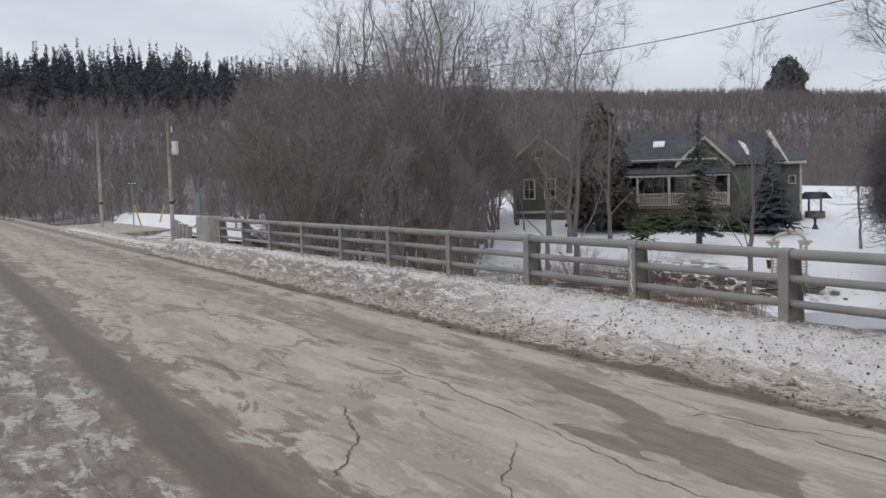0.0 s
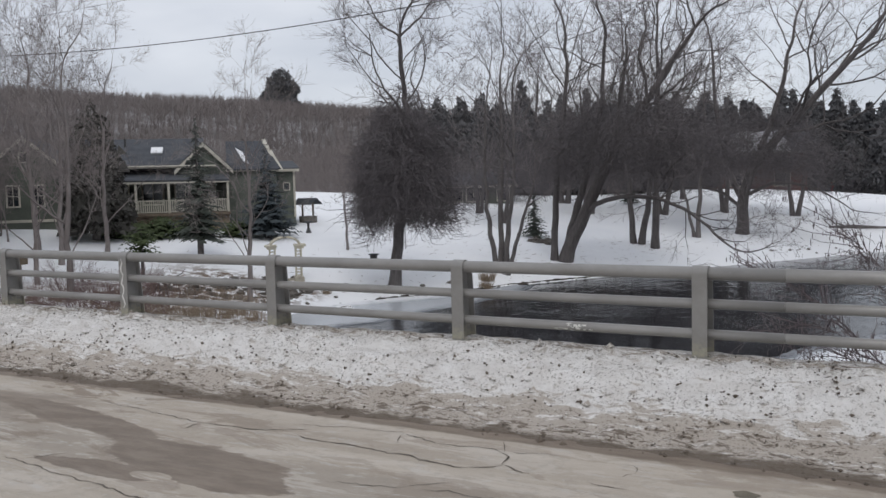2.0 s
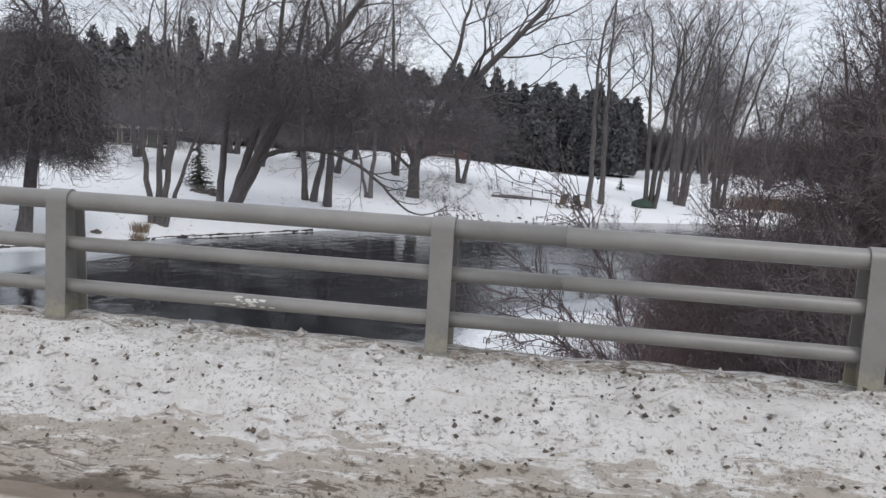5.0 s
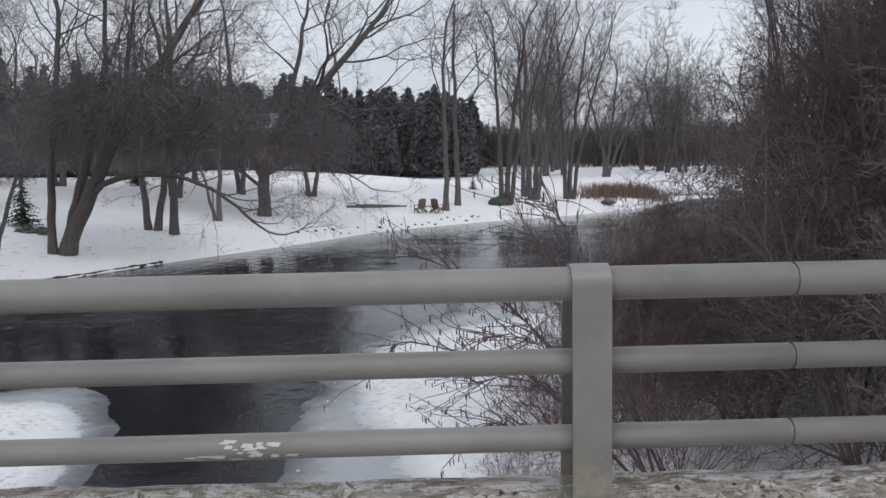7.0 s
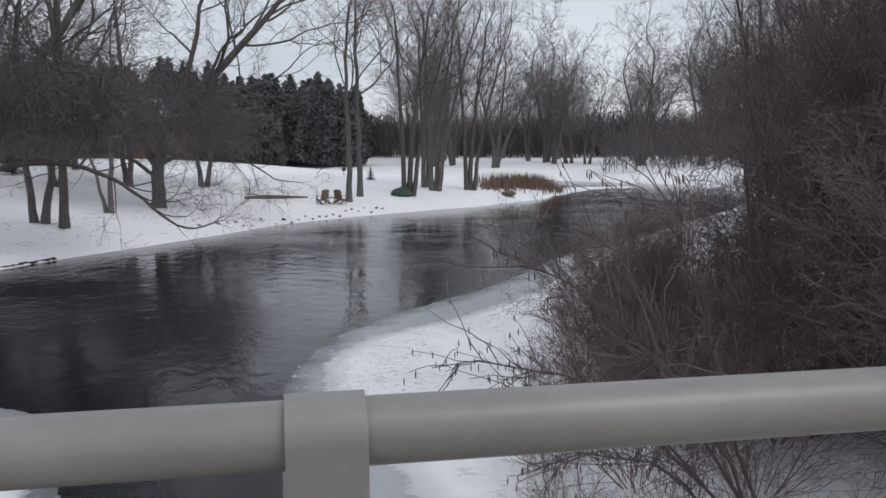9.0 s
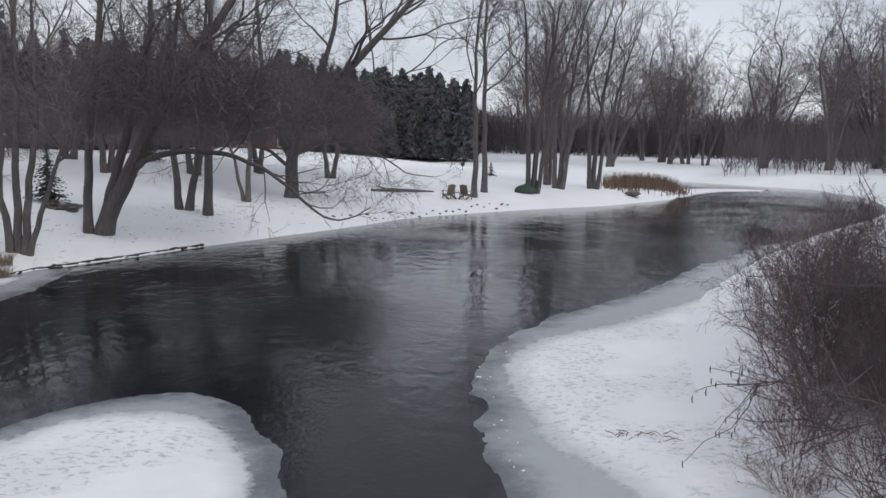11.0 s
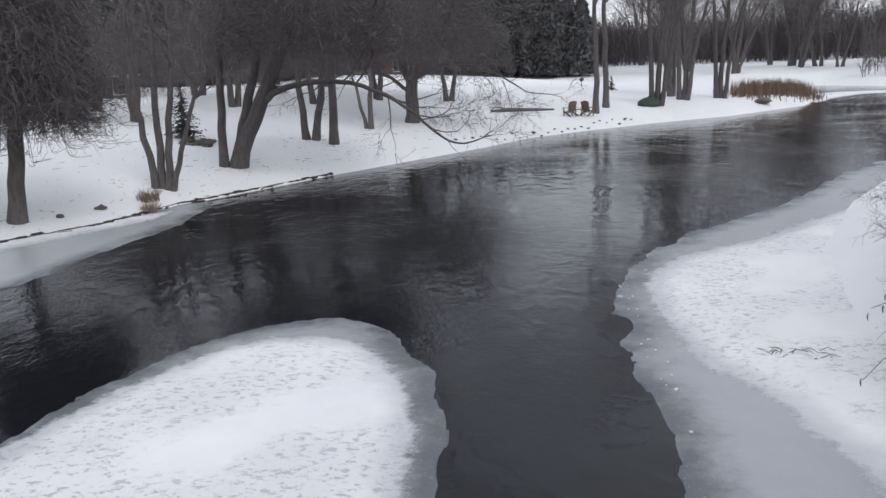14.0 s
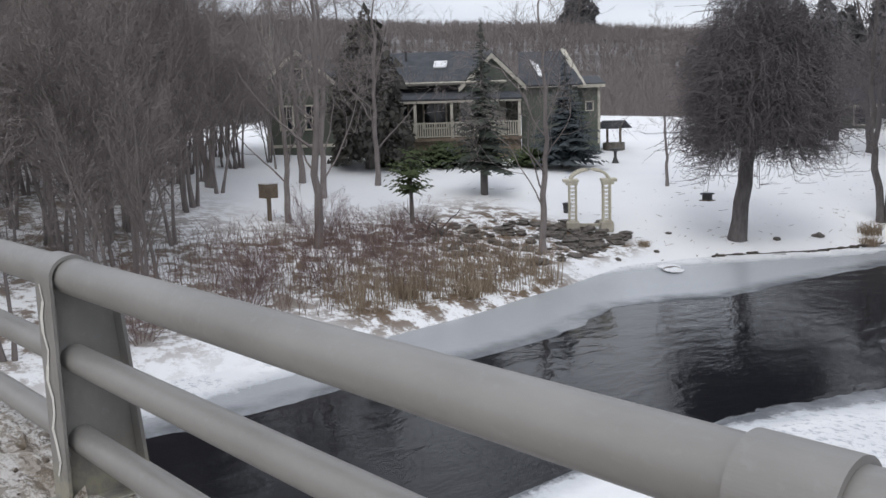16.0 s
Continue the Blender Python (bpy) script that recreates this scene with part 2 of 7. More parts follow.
def dirty_snow_material():
    m = Mat("ploughed_snow")
    p = m.xyz()
    wob = m.math("MULTIPLY", m.math("SUBTRACT", m.noise(1.0, 7, 0.68, m.coords((0.9, 1.5, 1))), 0.5), 0.62)
    y = m.math("ADD", p[1], wob)
    c = m.mix(m.ramp(m.noise(3.5, 6, 0.65), 0.35, 0.65), (0.77, 0.742, 0.71), (0.88, 0.86, 0.836))
    # sandy veil all over, thicker in drifts
    veil = m.ramp(m.noise(1.0, 8, 0.76, m.coords((4.2, 11, 7))), 0.47, 0.66)
    c = m.mix(m.math("MULTIPLY", veil, 0.30), c, (0.50, 0.462, 0.42))
    # brown crust in layers: thick at the foot, thin on the flank, patchy on the crest
    low = m.ramp(y, -0.70, -1.12)
    crest = m.math("MULTIPLY", m.ramp(p[1], -0.30, -0.05), 0.10)
    layer = m.noise(1.0, 8, 0.74, m.coords((3.2, 17, 8)), 0.4)
    c = m.mix(m.math("MULTIPLY", m.ramp(m.math("ADD", m.math("ADD", layer, crest), m.math("MULTIPLY", low, 0.20)), 0.575, 0.665), 0.8), c, (0.45, 0.388, 0.325))
    dark = m.noise(1.0, 8, 0.78, m.coords((6.5, 26, 10)), 0.3)
    c = m.mix(m.math("MULTIPLY", m.ramp(m.math("ADD", m.math("ADD", dark, crest), m.math("MULTIPLY", m.ramp(y, -0.85, -1.22), 0.11)), 0.615, 0.67), 0.88), c, (0.160, 0.128, 0.100))
    # beyond the near span the plough left more soil on the flank
    soil = m.math("MULTIPLY", m.math("MULTIPLY", m.ramp(p[0], -2.0, -7.0), m.ramp(m.math("ABSOLUTE", m.math("ADD", y, 0.78)), 0.42, 0.22)), m.ramp(m.noise(1.0, 7, 0.75, m.coords((2.2, 9, 5))), 0.40, 0.52))
    c = m.mix(m.math("MULTIPLY", soil, 0.75), c, (0.185, 0.150, 0.120))
    c = m.mix(m.math("MULTIPLY", m.ramp(y, -1.26, -1.36), 0.9), c, (0.150, 0.120, 0.094))
    grains = m.math("MULTIPLY", m.ramp(p[1], -0.45, -0.15), m.ramp(m.noise(12, 7, 0.75), 0.52, 0.57))
    c = m.mix(m.math("MULTIPLY", grains, 0.75), c, (0.29, 0.245, 0.19))
    # sand specks in loose drifts
    drift = m.ramp(m.noise(1.0, 5, 0.65, m.coords((1.2, 3.2, 2))), 0.34, 0.56)
    specks = m.math("MULTIPLY", m.ramp(m.noise(34, 4, 0.8), 0.54, 0.60), drift)
    c = m.mix(m.math("MULTIPLY", specks, 0.7), c, (0.20, 0.170, 0.140))
    n1 = m.bump(m.noise(9, 7, 0.78), 0.8, 0.06)
    m.bump(m.noise(48, 3, 0.7), 0.6, 0.012, n1)
    return m.done(c, 0.85, spec=0.2)


def water_material():
    m = Mat("river_water")
    v1 = m.noise(1.0, 4, 0.5, m.coords((2.0, 1.2, 1), (0, 0, 0.35)), 0.5)
    v2 = m.noise(1.0, 3, 0.5, m.coords((13.0, 6.5, 1), (0, 0, 0.25)), 0.3)
    calm = m.ramp(m.noise(0.16, 3), 0.35, 0.65)
    h = m.math("ADD", m.math("MULTIPLY", v1, 1.0), m.math("MULTIPLY", m.math("MULTIPLY", v2, calm), 0.6))
    m.bump(h, 0.27, 0.07)
    m.b.inputs["IOR"].default_value = 1.33
    return m.done((0.009, 0.010, 0.013), 0.07, spec=0.32)


def ice_material():
    """Ice that is thin and dark at its rim and carries wet, then dry snow further in."""
    m = Mat("river_ice")

    def attribute(name):
        t = m.n.new("ShaderNodeAttribute")
        t.attribute_name = name
        return t.outputs["Fac"]

    edge, cover = attribute("rim_distance"), attribute("snow_depth")
    big, mid, fine = m.noise(0.7, 5, 0.6), m.noise(3.2, 6, 0.7), m.noise(20, 4, 0.7)
    jag = m.math("MULTIPLY", m.math("SUBTRACT", mid, 0.5), 0.7)
    c = m.mix(m.ramp(m.math("ADD", edge, jag), 0.05, 0.85), (0.125, 0.134, 0.148), (0.400, 0.420, 0.446))
    c = m.mix(m.math("MULTIPLY", m.ramp(big, 0.45, 0.65), 0.45), c, (0.44, 0.46, 0.485))
    c = m.mix(m.math("MULTIPLY", m.ramp(fine, 0.60, 0.72), 0.4), c, (0.56, 0.58, 0.60))
    wet = m.ramp(m.math("ADD", cover, m.math("MULTIPLY", jag, 1.1)), -0.05, 0.12)
    dry = m.ramp(m.math("ADD", cover, m.math("MULTIPLY", m.math("SUBTRACT", big, 0.5), 1.0)), 0.05, 0.62)
    c = m.mix(wet, c, m.mix(m.noise(5, 5, 0.7), (0.56, 0.585, 0.615), (0.68, 0.70, 0.725)))
    c = m.mix(dry, c, m.mix(m.ramp(m.noise(0.5, 4), 0.35, 0.7), (0.84, 0.852, 0.875), (0.92, 0.926, 0.936)))
    # crusty broken texture in patches of the snow
    rubble = m.noise(1.0, 7, 0.74, m.coords((6.5, 9.5, 3), (0, 0, 0.5)), 0.3)
    zone = m.math("MULTIPLY", wet, m.ramp(m.noise(0.42, 4), 0.42, 0.54))
    c = m.mix(m.math("MULTIPLY", m.math("MULTIPLY", m.ramp(rubble, 0.52, 0.60), zone), 0.72), c, (0.42, 0.45, 0.49))
    h = m.math("ADD", m.math("MULTIPLY", m.math("MULTIPLY", rubble, zone), 1.2), m.math("MULTIPLY", fine, 0.25))
    m.bump(h, 0.55, 0.05)
    rough = m.math("ADD", 0.26, m.math("MULTIPLY", wet, 0.5))
    return m.done(c, rough, spec=0.4)


def ice_snow_material(name="snow_on_ice", a=(0.78, 0.80, 0.835), b=(0.88, 0.89, 0.91), patch=0.42):
    m = Mat(name)
    big, mid, fine = m.noise(0.5, 4), m.noise(1.0, 6, 0.7, m.coords((6.0, 8.0, 3), (0, 0, 0.5))), m.noise(22, 3)
    c = m.mix(m.ramp(big, 0.35, 0.7), a, b)
    rough_area = m.math("MULTIPLY", m.ramp(mid, 0.50, 0.64), m.ramp(m.noise(0.45, 4), 0.46, 0.60))
    c = m.mix(m.math("MULTIPLY", rough_area, patch), c, (0.46, 0.49, 0.53))
    m.bump(m.math("ADD", m.math("MULTIPLY", mid, m.math("ADD", 0.3, rough_area)), m.math("MULTIPLY", fine, 0.3)), 0.5, 0.05)
    return m.done(c, 0.8, spec=0.25)


def steel_material():
    m = Mat("galvanised_paint")
    stain, fine = m.noise(1.0, 5, 0.6, m.coords((2.0, 6, 2.5))), m.noise(45, 3)
    c = m.mix(m.ramp(stain, 0.32, 0.7), (0.228, 0.220, 0.209), (0.294, 0.285, 0.272))
    c = m.mix(m.math("MULTIPLY", m.ramp(m.noise(11, 6, 0.75), 0.65, 0.72), 0.5), c, (0.16, 0.155, 0.145))
    c = m.mix(m.math("MULTIPLY", m.ramp(fine, 0.55, 0.75), 0.25), c, (0.33, 0.33, 0.325))
    # lichen and salt at the feet of the posts
    foot = m.math("MULTIPLY", m.ramp(m.xyz()[2], 0.66, 0.47), m.ramp(m.noise(7, 5, 0.7), 0.40, 0.62))
    c = m.mix(m.math("MULTIPLY", foot, 0.6), c, (0.46, 0.43, 0.30))
    m.bump(fine, 0.12, 0.003)
    return m.done(c, 0.44, 0.15, 0.5)


def bark(name, a, b, stretch=0.25):
    m = Mat(name)
    v = m.noise(9, 5, 0.65, m.coords((1, 1, stretch)))
    c = m.mix(m.ramp(v, 0.3, 0.7), a, b)
    tint = m.mix(m.math("MULTIPLY", m.random(), 0.5), c, tuple(x * 0.65 for x in a))
    m.bump(v, 0.7, 0.02)
    return m.done(tint, 0.9, spec=0.2)


def needles(name, a, b):
    m = Mat(name)
    c = m.mix(m.island(), a, b)
    c = m.mix(m.math("MULTIPLY", m.random(), 0.45), c, tuple(x * 0.6 for x in a))
    return m.done(c, 0.8, spec=0.25)


M_GROUND, M_ROAD, M_BANK = snow_ground_material(), road_material(), dirty_snow_material()
M_WATER, M_ICE, M_ICESNOW, M_STEEL = water_material(), ice_material(), ice_snow_material(), steel_material()
M_CRACK = simple("crack_shadowed_tar", (0.105, 0.090, 0.074), (0.16, 0.138, 0.115), 8.0, 0.95, 0.4)
M_PATCH = simple("damp_olive_grit", (0.150, 0.132, 0.098), (0.20, 0.178, 0.138), 20.0, 0.9, 0.4)
M_CONC = simple("weathered_concrete", (0.30, 0.29, 0.27), (0.40, 0.385, 0.36), 1.6, 0.9, 0.5)
M_BARK = bark("grey_brown_bark", (0.118, 0.106, 0.104), (0.190, 0.174, 0.170))
M_TWIG = bark("fine_twigs", (0.170, 0.151, 0.153), (0.238, 0.215, 0.216))
M_SKIRT = bark("dark_hanging_twigs", (0.125, 0.113, 0.117), (0.180, 0.164, 0.168))
M_THICKET = bark("brown_thicket_stems", (0.215, 0.188, 0.180), (0.305, 0.272, 0.262))
M_ALDER = bark("dark_alder_twigs", (0.130, 0.105, 0.108), (0.192, 0.160, 0.160))
M_OSIER = bark("red_dogwood_stems", (0.178, 0.123, 0.124), (0.245, 0.178, 0.175))
M_FARWOOD = bark("hazy_far_woods", (0.120, 0.108, 0.110), (0.170, 0.154, 0.156))
M_BIRCH = bark("pale_birch_bark", (0.30, 0.27, 0.24), (0.50, 0.47, 0.44), 1.5)
M_SPRUCE = needles("spruce_needles", (0.052, 0.062, 0.053), (0.088, 0.100, 0.084))
M_BLUESPRUCE = needles("blue_spruce_needles", (0.058, 0.071, 0.079), (0.092, 0.110, 0.120))
# cedar colour greyed and lifted to carry the haze of the distance
M_HAZECEDAR = needles("hazed_cedar_foliage", (0.102, 0.102, 0.107), (0.150, 0.149, 0.154))
# blue-grey aerial haze mixed into the ridge pines' own green
M_HAZERIDGE = needles("hazed_ridge_needles", (0.075, 0.082, 0.094), (0.110, 0.118, 0.132))
# far spruces: distance haze is put into the needle colour as a paler grey
M_HAZEPINE = needles("hazed_spruce_needles", (0.110, 0.113, 0.122), (0.150, 0.154, 0.163))
M_LARCH = needles("dull_brown_green_sprays", (0.082, 0.078, 0.070), (0.122, 0.117, 0.105))
M_PINE = needles("pine_needles", (0.055, 0.075, 0.035), (0.10, 0.125, 0.060))
M_REED = needles("brown_reeds", (0.20, 0.14, 0.105), (0.31, 0.225, 0.175))
M_GRASS = needles("dry_grass", (0.25, 0.19, 0.135), (0.39, 0.32, 0.24))
M_BROWNWEED = needles("brown_weeds", (0.17, 0.12, 0.098), (0.27, 0.20, 0.165))
M_ROCK = simple("bank_rock", (0.105, 0.093, 0.083), (0.22, 0.20, 0.18), 3.0, 0.9, 0.7, 0.03)
M_ROOF = simple("dark_shingles", (0.055, 0.060, 0.070), (0.085, 0.090, 0.102), 2.0, 0.85, 0.5)
M_SIDING = simple("grey_green_siding", (0.095, 0.107, 0.090), (0.122, 0.136, 0.113), 1.2, 0.8, 0.2)
M_TRIM = simple("cream_trim_paint", (0.48, 0.455, 0.385), (0.58, 0.55, 0.475), 2.0, 0.6, 0.1)
M_WHITE = simple("white_paint", (0.62, 0.61, 0.57), (0.72, 0.71, 0.67), 3.0, 0.6, 0.1)
M_SNOWCAP = simple("snow_cap", (0.80, 0.81, 0.84), (0.88, 0.89, 0.90), 3.0, 0.8, 0.3)
M_BRICK = simple("red_brick_wall", (0.105, 0.055, 0.048), (0.145, 0.078, 0.068), 4.0, 0.9, 0.4)
M_RED = simple("red_barn_paint", (0.26, 0.050, 0.050), (0.33, 0.085, 0.08), 3.0, 0.8, 0.3)
M_WOOD = simple("weathered_wood", (0.15, 0.115, 0.085), (0.23, 0.185, 0.14), 5.0, 0.85, 0.4)
M_POLE = simple("weathered_pole_wood", (0.30, 0.275, 0.245), (0.42, 0.39, 0.355), 3.0, 0.9, 0.5)
M_WIRE = simple("black_cable", (0.03, 0.03, 0.03), (0.05, 0.05, 0.05), 3.0, 0.6, 0.0)
M_GREEN = simple("green_sign_paint", (0.02, 0.12, 0.07), (0.03, 0.15, 0.09), 3.0, 0.5, 0.0)
M_SIGN = simple("sign_back_aluminium", (0.36, 0.38, 0.385), (0.44, 0.46, 0.47), 3.0, 0.45, 0.05, metal=0.3)
M_YELLOW = simple("yellow_marker_paint", (0.55, 0.38, 0.05), (0.62, 0.46, 0.09), 3.0, 0.6, 0.1)
M_DARK = simple("dark_metal", (0.04, 0.04, 0.04), (0.07, 0.07, 0.07), 3.0, 0.5, 0.1)
M_TARP = simple("green_tarpaulin", (0.03, 0.065, 0.045), (0.05, 0.09, 0.065), 3.0, 0.6, 0.4, 0.05)
M_MUD = simple("wet_bank_soil", (0.045, 0.037, 0.030), (0.10, 0.083, 0.068), 4.0, 0.8, 0.6, 0.05)
M_CLOD = simple("sandy_dirt", (0.085, 0.070, 0.056), (0.17, 0.138, 0.108), 9.0, 0.95, 0.4)
M_LATTICE = simple("cream_arch_paint", (0.58, 0.54, 0.42), (0.68, 0.64, 0.53), 2.0, 0.6, 0.1)
M_CREAMSTONE = simple("cream_stone", (0.42, 0.39, 0.32), (0.54, 0.50, 0.42), 4.0, 0.9, 0.3)


def glass_material():
    m = Mat("dark_window_glass")
    return m.done(m.mix(m.noise(0.7, 2), (0.02, 0.024, 0.028), (0.035, 0.04, 0.045)), 0.05, spec=0.6)


M_GLASS = glass_material()


# ---- mesh tools ----
class Shape:
    """Collects vertices and faces of one mesh."""

    def __init__(self):
        self.v, self.f = [], []

    def add(self, verts, faces):
        k = len(self.v)
        self.v.extend(map(tuple, verts))
        self.f.extend(tuple(k + i for i in f) for f in faces)
        return self

    def box(self, cx, cy, cz, sx, sy, sz, rz=0.0, bevel=0.0, m=None):
        """A box, with its edges bevelled where bevel is given."""
        bm = bmesh.new()
        bmesh.ops.create_cube(bm, size=1.0)
        bmesh.ops.scale(bm, vec=(sx, sy, sz), verts=bm.verts)
        if bevel:
            bmesh.ops.bevel(bm, geom=list(bm.edges), offset=bevel, segments=1, affect="EDGES")
        t = (m or Matrix()) @ pose(cx, cy, cz, 0, 0, rz)
        bm.verts.index_update()
        self.add([t @ v.co for v in bm.verts], [[v.index for v in f.verts] for f in bm.faces])
        bm.free()
        return self

    def tube(self, pts, radii, n=6, cap=True):
        """A tapered tube along pts."""
        p = np.asarray(pts, float)
        r = np.broadcast_to(np.asarray(radii, float), (len(p),))
        d = np.gradient(p, axis=0)
        d /= np.linalg.norm(d, axis=1)[:, None] + 1e-9
        ref = np.array([0.0, 0.0, 1.0]) if abs(d[0, 2]) < 0.8 else np.array([1.0, 0.0, 0.0])
        a = np.cross(d, ref)
        a /= np.linalg.norm(a, axis=1)[:, None] + 1e-9
        b = np.cross(d, a)
        th = np.arange(n) * 2 * math.pi / n
        ring = p[:, None, :] + r[:, None, None] * (np.cos(th)[None, :, None] * a[:, None, :] + np.sin(th)[None, :, None] * b[:, None, :])
        k = len(self.v)
        self.v.extend(map(tuple, ring.reshape(-1, 3).tolist()))
        for i in range(len(p) - 1):
            o = k + i * n
            for j in range(n):
                q = (j + 1) % n
                self.f.append((o + j, o + q, o + n + q, o + n + j))
        if cap:
            self.f.append(tuple(k + j for j in range(n)))
            self.f.append(tuple(k + (len(p) - 1) * n + j for j in reversed(range(n))))
        return self

    def spike(self, pts, r):
        """A three-sided shoot along pts that ends in a point."""
        p = np.asarray(pts, float)
        d = p[-1] - p[0]
        a = np.cross(d, (0.31, 0.52, 0.79))
        a = a / (np.linalg.norm(a) + 1e-9) * r
        b = np.cross(d, a) / (np.linalg.norm(d) + 1e-9)
        ring = (a, -0.5 * a + 0.866 * b, -0.5 * a - 0.866 * b)
        k, m = len(self.v), len(p) - 1
        for i in range(m):
            w = 1 - 0.7 * i / m
            self.v.extend(tuple((p[i] + c * w).tolist()) for c in ring)
        self.v.append(tuple(p[-1].tolist()))
        for i in range(m - 1):
            o = k + 3 * i
            self.f += [(o, o + 1, o + 4, o + 3), (o + 1, o + 2, o + 5, o + 4), (o + 2, o, o + 3, o + 5)]
        o = k + 3 * (m - 1)
        self.f += [(o, o + 1, o + 3), (o + 1, o + 2, o + 3), (o + 2, o, o + 3)]
        return self

    def prism(self, poly, z0, z1):
        """An upright prism over a polygon given against the clock."""
        n = len(poly)
        vs = [(x, y, z0) for x, y in poly] + [(x, y, z1) for x, y in poly]
        fs = [tuple(reversed(range(n))), tuple(range(n, 2 * n))] + [(i, (i + 1) % n, n + (i + 1) % n, n + i) for i in range(n)]
        return self.add(vs, fs)

    def slab(self, quad, thick, normal):
        """A board on four corners, thick along normal."""
        q = [Vector(c) for c in quad]
        o = [c + Vector(normal) * thick for c in q]
        return self.add(q + o, [(3, 2, 1, 0), (4, 5, 6, 7), (0, 1, 5, 4), (1, 2, 6, 5), (2, 3, 7, 6), (3, 0, 4, 7)])

    def mesh(self, name, smooth=False):
        me = bpy.data.meshes.new(name)
        me.from_pydata(self.v, [], self.f)
        me.validate()
        if smooth:
            me.shade_smooth()
        return me


def thing(name, label, category, group="", kind="", at=(0, 0, 0)):
    ob = tagged(new(name), label, category, group, kind)
    ob.location = at
    return ob


def part(name, shape, material, parent=None, label="", smooth=False, at=None):
    """Links a shape, or a mesh that is shared, as one mesh object."""
    me = shape.mesh(name, smooth) if isinstance(shape, Shape) else shape
    if material and not me.materials:
        me.materials.append(material)
    ob = new(name, me)
    ob.parent = parent
    if at is not None:
        ob.matrix_basis = at
    if label:
        ob["label"] = label
    return ob


def smooth01(v):
    v = np.clip(v, 0.0, 1.0)
    return v * v * (3 - 2 * v)


# ---- plan of the river and the ground ----
WATER = -3.0
LEFT_BANK = [(-15.0, -40), (-14.6, 5), (-14.2, 9), (-14.4, 13), (-15.0, 17), (-15.6, 20.5), (-14.4, 23.5), (-12.4, 26.3), (-11.3, 29.8), (-9.3, 33), (-7.0, 36.9),
             (-3.9, 41.4), (-1.2, 45.4), (1.6, 50.2), (4.4, 53), (9.6, 57.2), (15.6, 61), (22.5, 68), (26, 75), (25, 84), (19, 93), (8, 104), (-12, 118)]
RIGHT_BANK = [(-8, 128), (16, 112), (34, 97), (42, 84), (41, 72), (36, 60), (28, 49), (21, 41), (15, 33), (10.5, 26), (7.5, 20), (6.0, 14), (6.2, 8), (7, 2), (8, -40)]
RIVER = np.array(LEFT_BANK + RIGHT_BANK, float)


def river_distance(x, y):
    """Metres from the river's edge: positive on land."""
    best = np.full(x.shape, 1e9)
    inside = np.zeros(x.shape, bool)
    n = len(RIVER)
    for i in range(n):
        ax, ay = RIVER[i]
        bx, by = RIVER[(i + 1) % n]
        ex, ey = bx - ax, by - ay
        t = np.clip(((x - ax) * ex + (y - ay) * ey) / (ex * ex + ey * ey), 0, 1)
        best = np.minimum(best, np.hypot(x - ax - t * ex, y - ay - t * ey))
        cross = (ay > y) != (by > y)
        with np.errstate(divide="ignore", invalid="ignore"):
            xi = ax + (y - ay) * ex / (ey if ey else 1e-9)
        inside ^= cross & (x < xi)
    return np.where(inside, -best, best)


def ripple(x, y, s, a):
    return a * (np.sin(x / s + 1.3 * np.sin(y / s * 0.7)) * np.cos(y / s * 1.1 + 0.8 * np.sin(x / s * 0.6)))


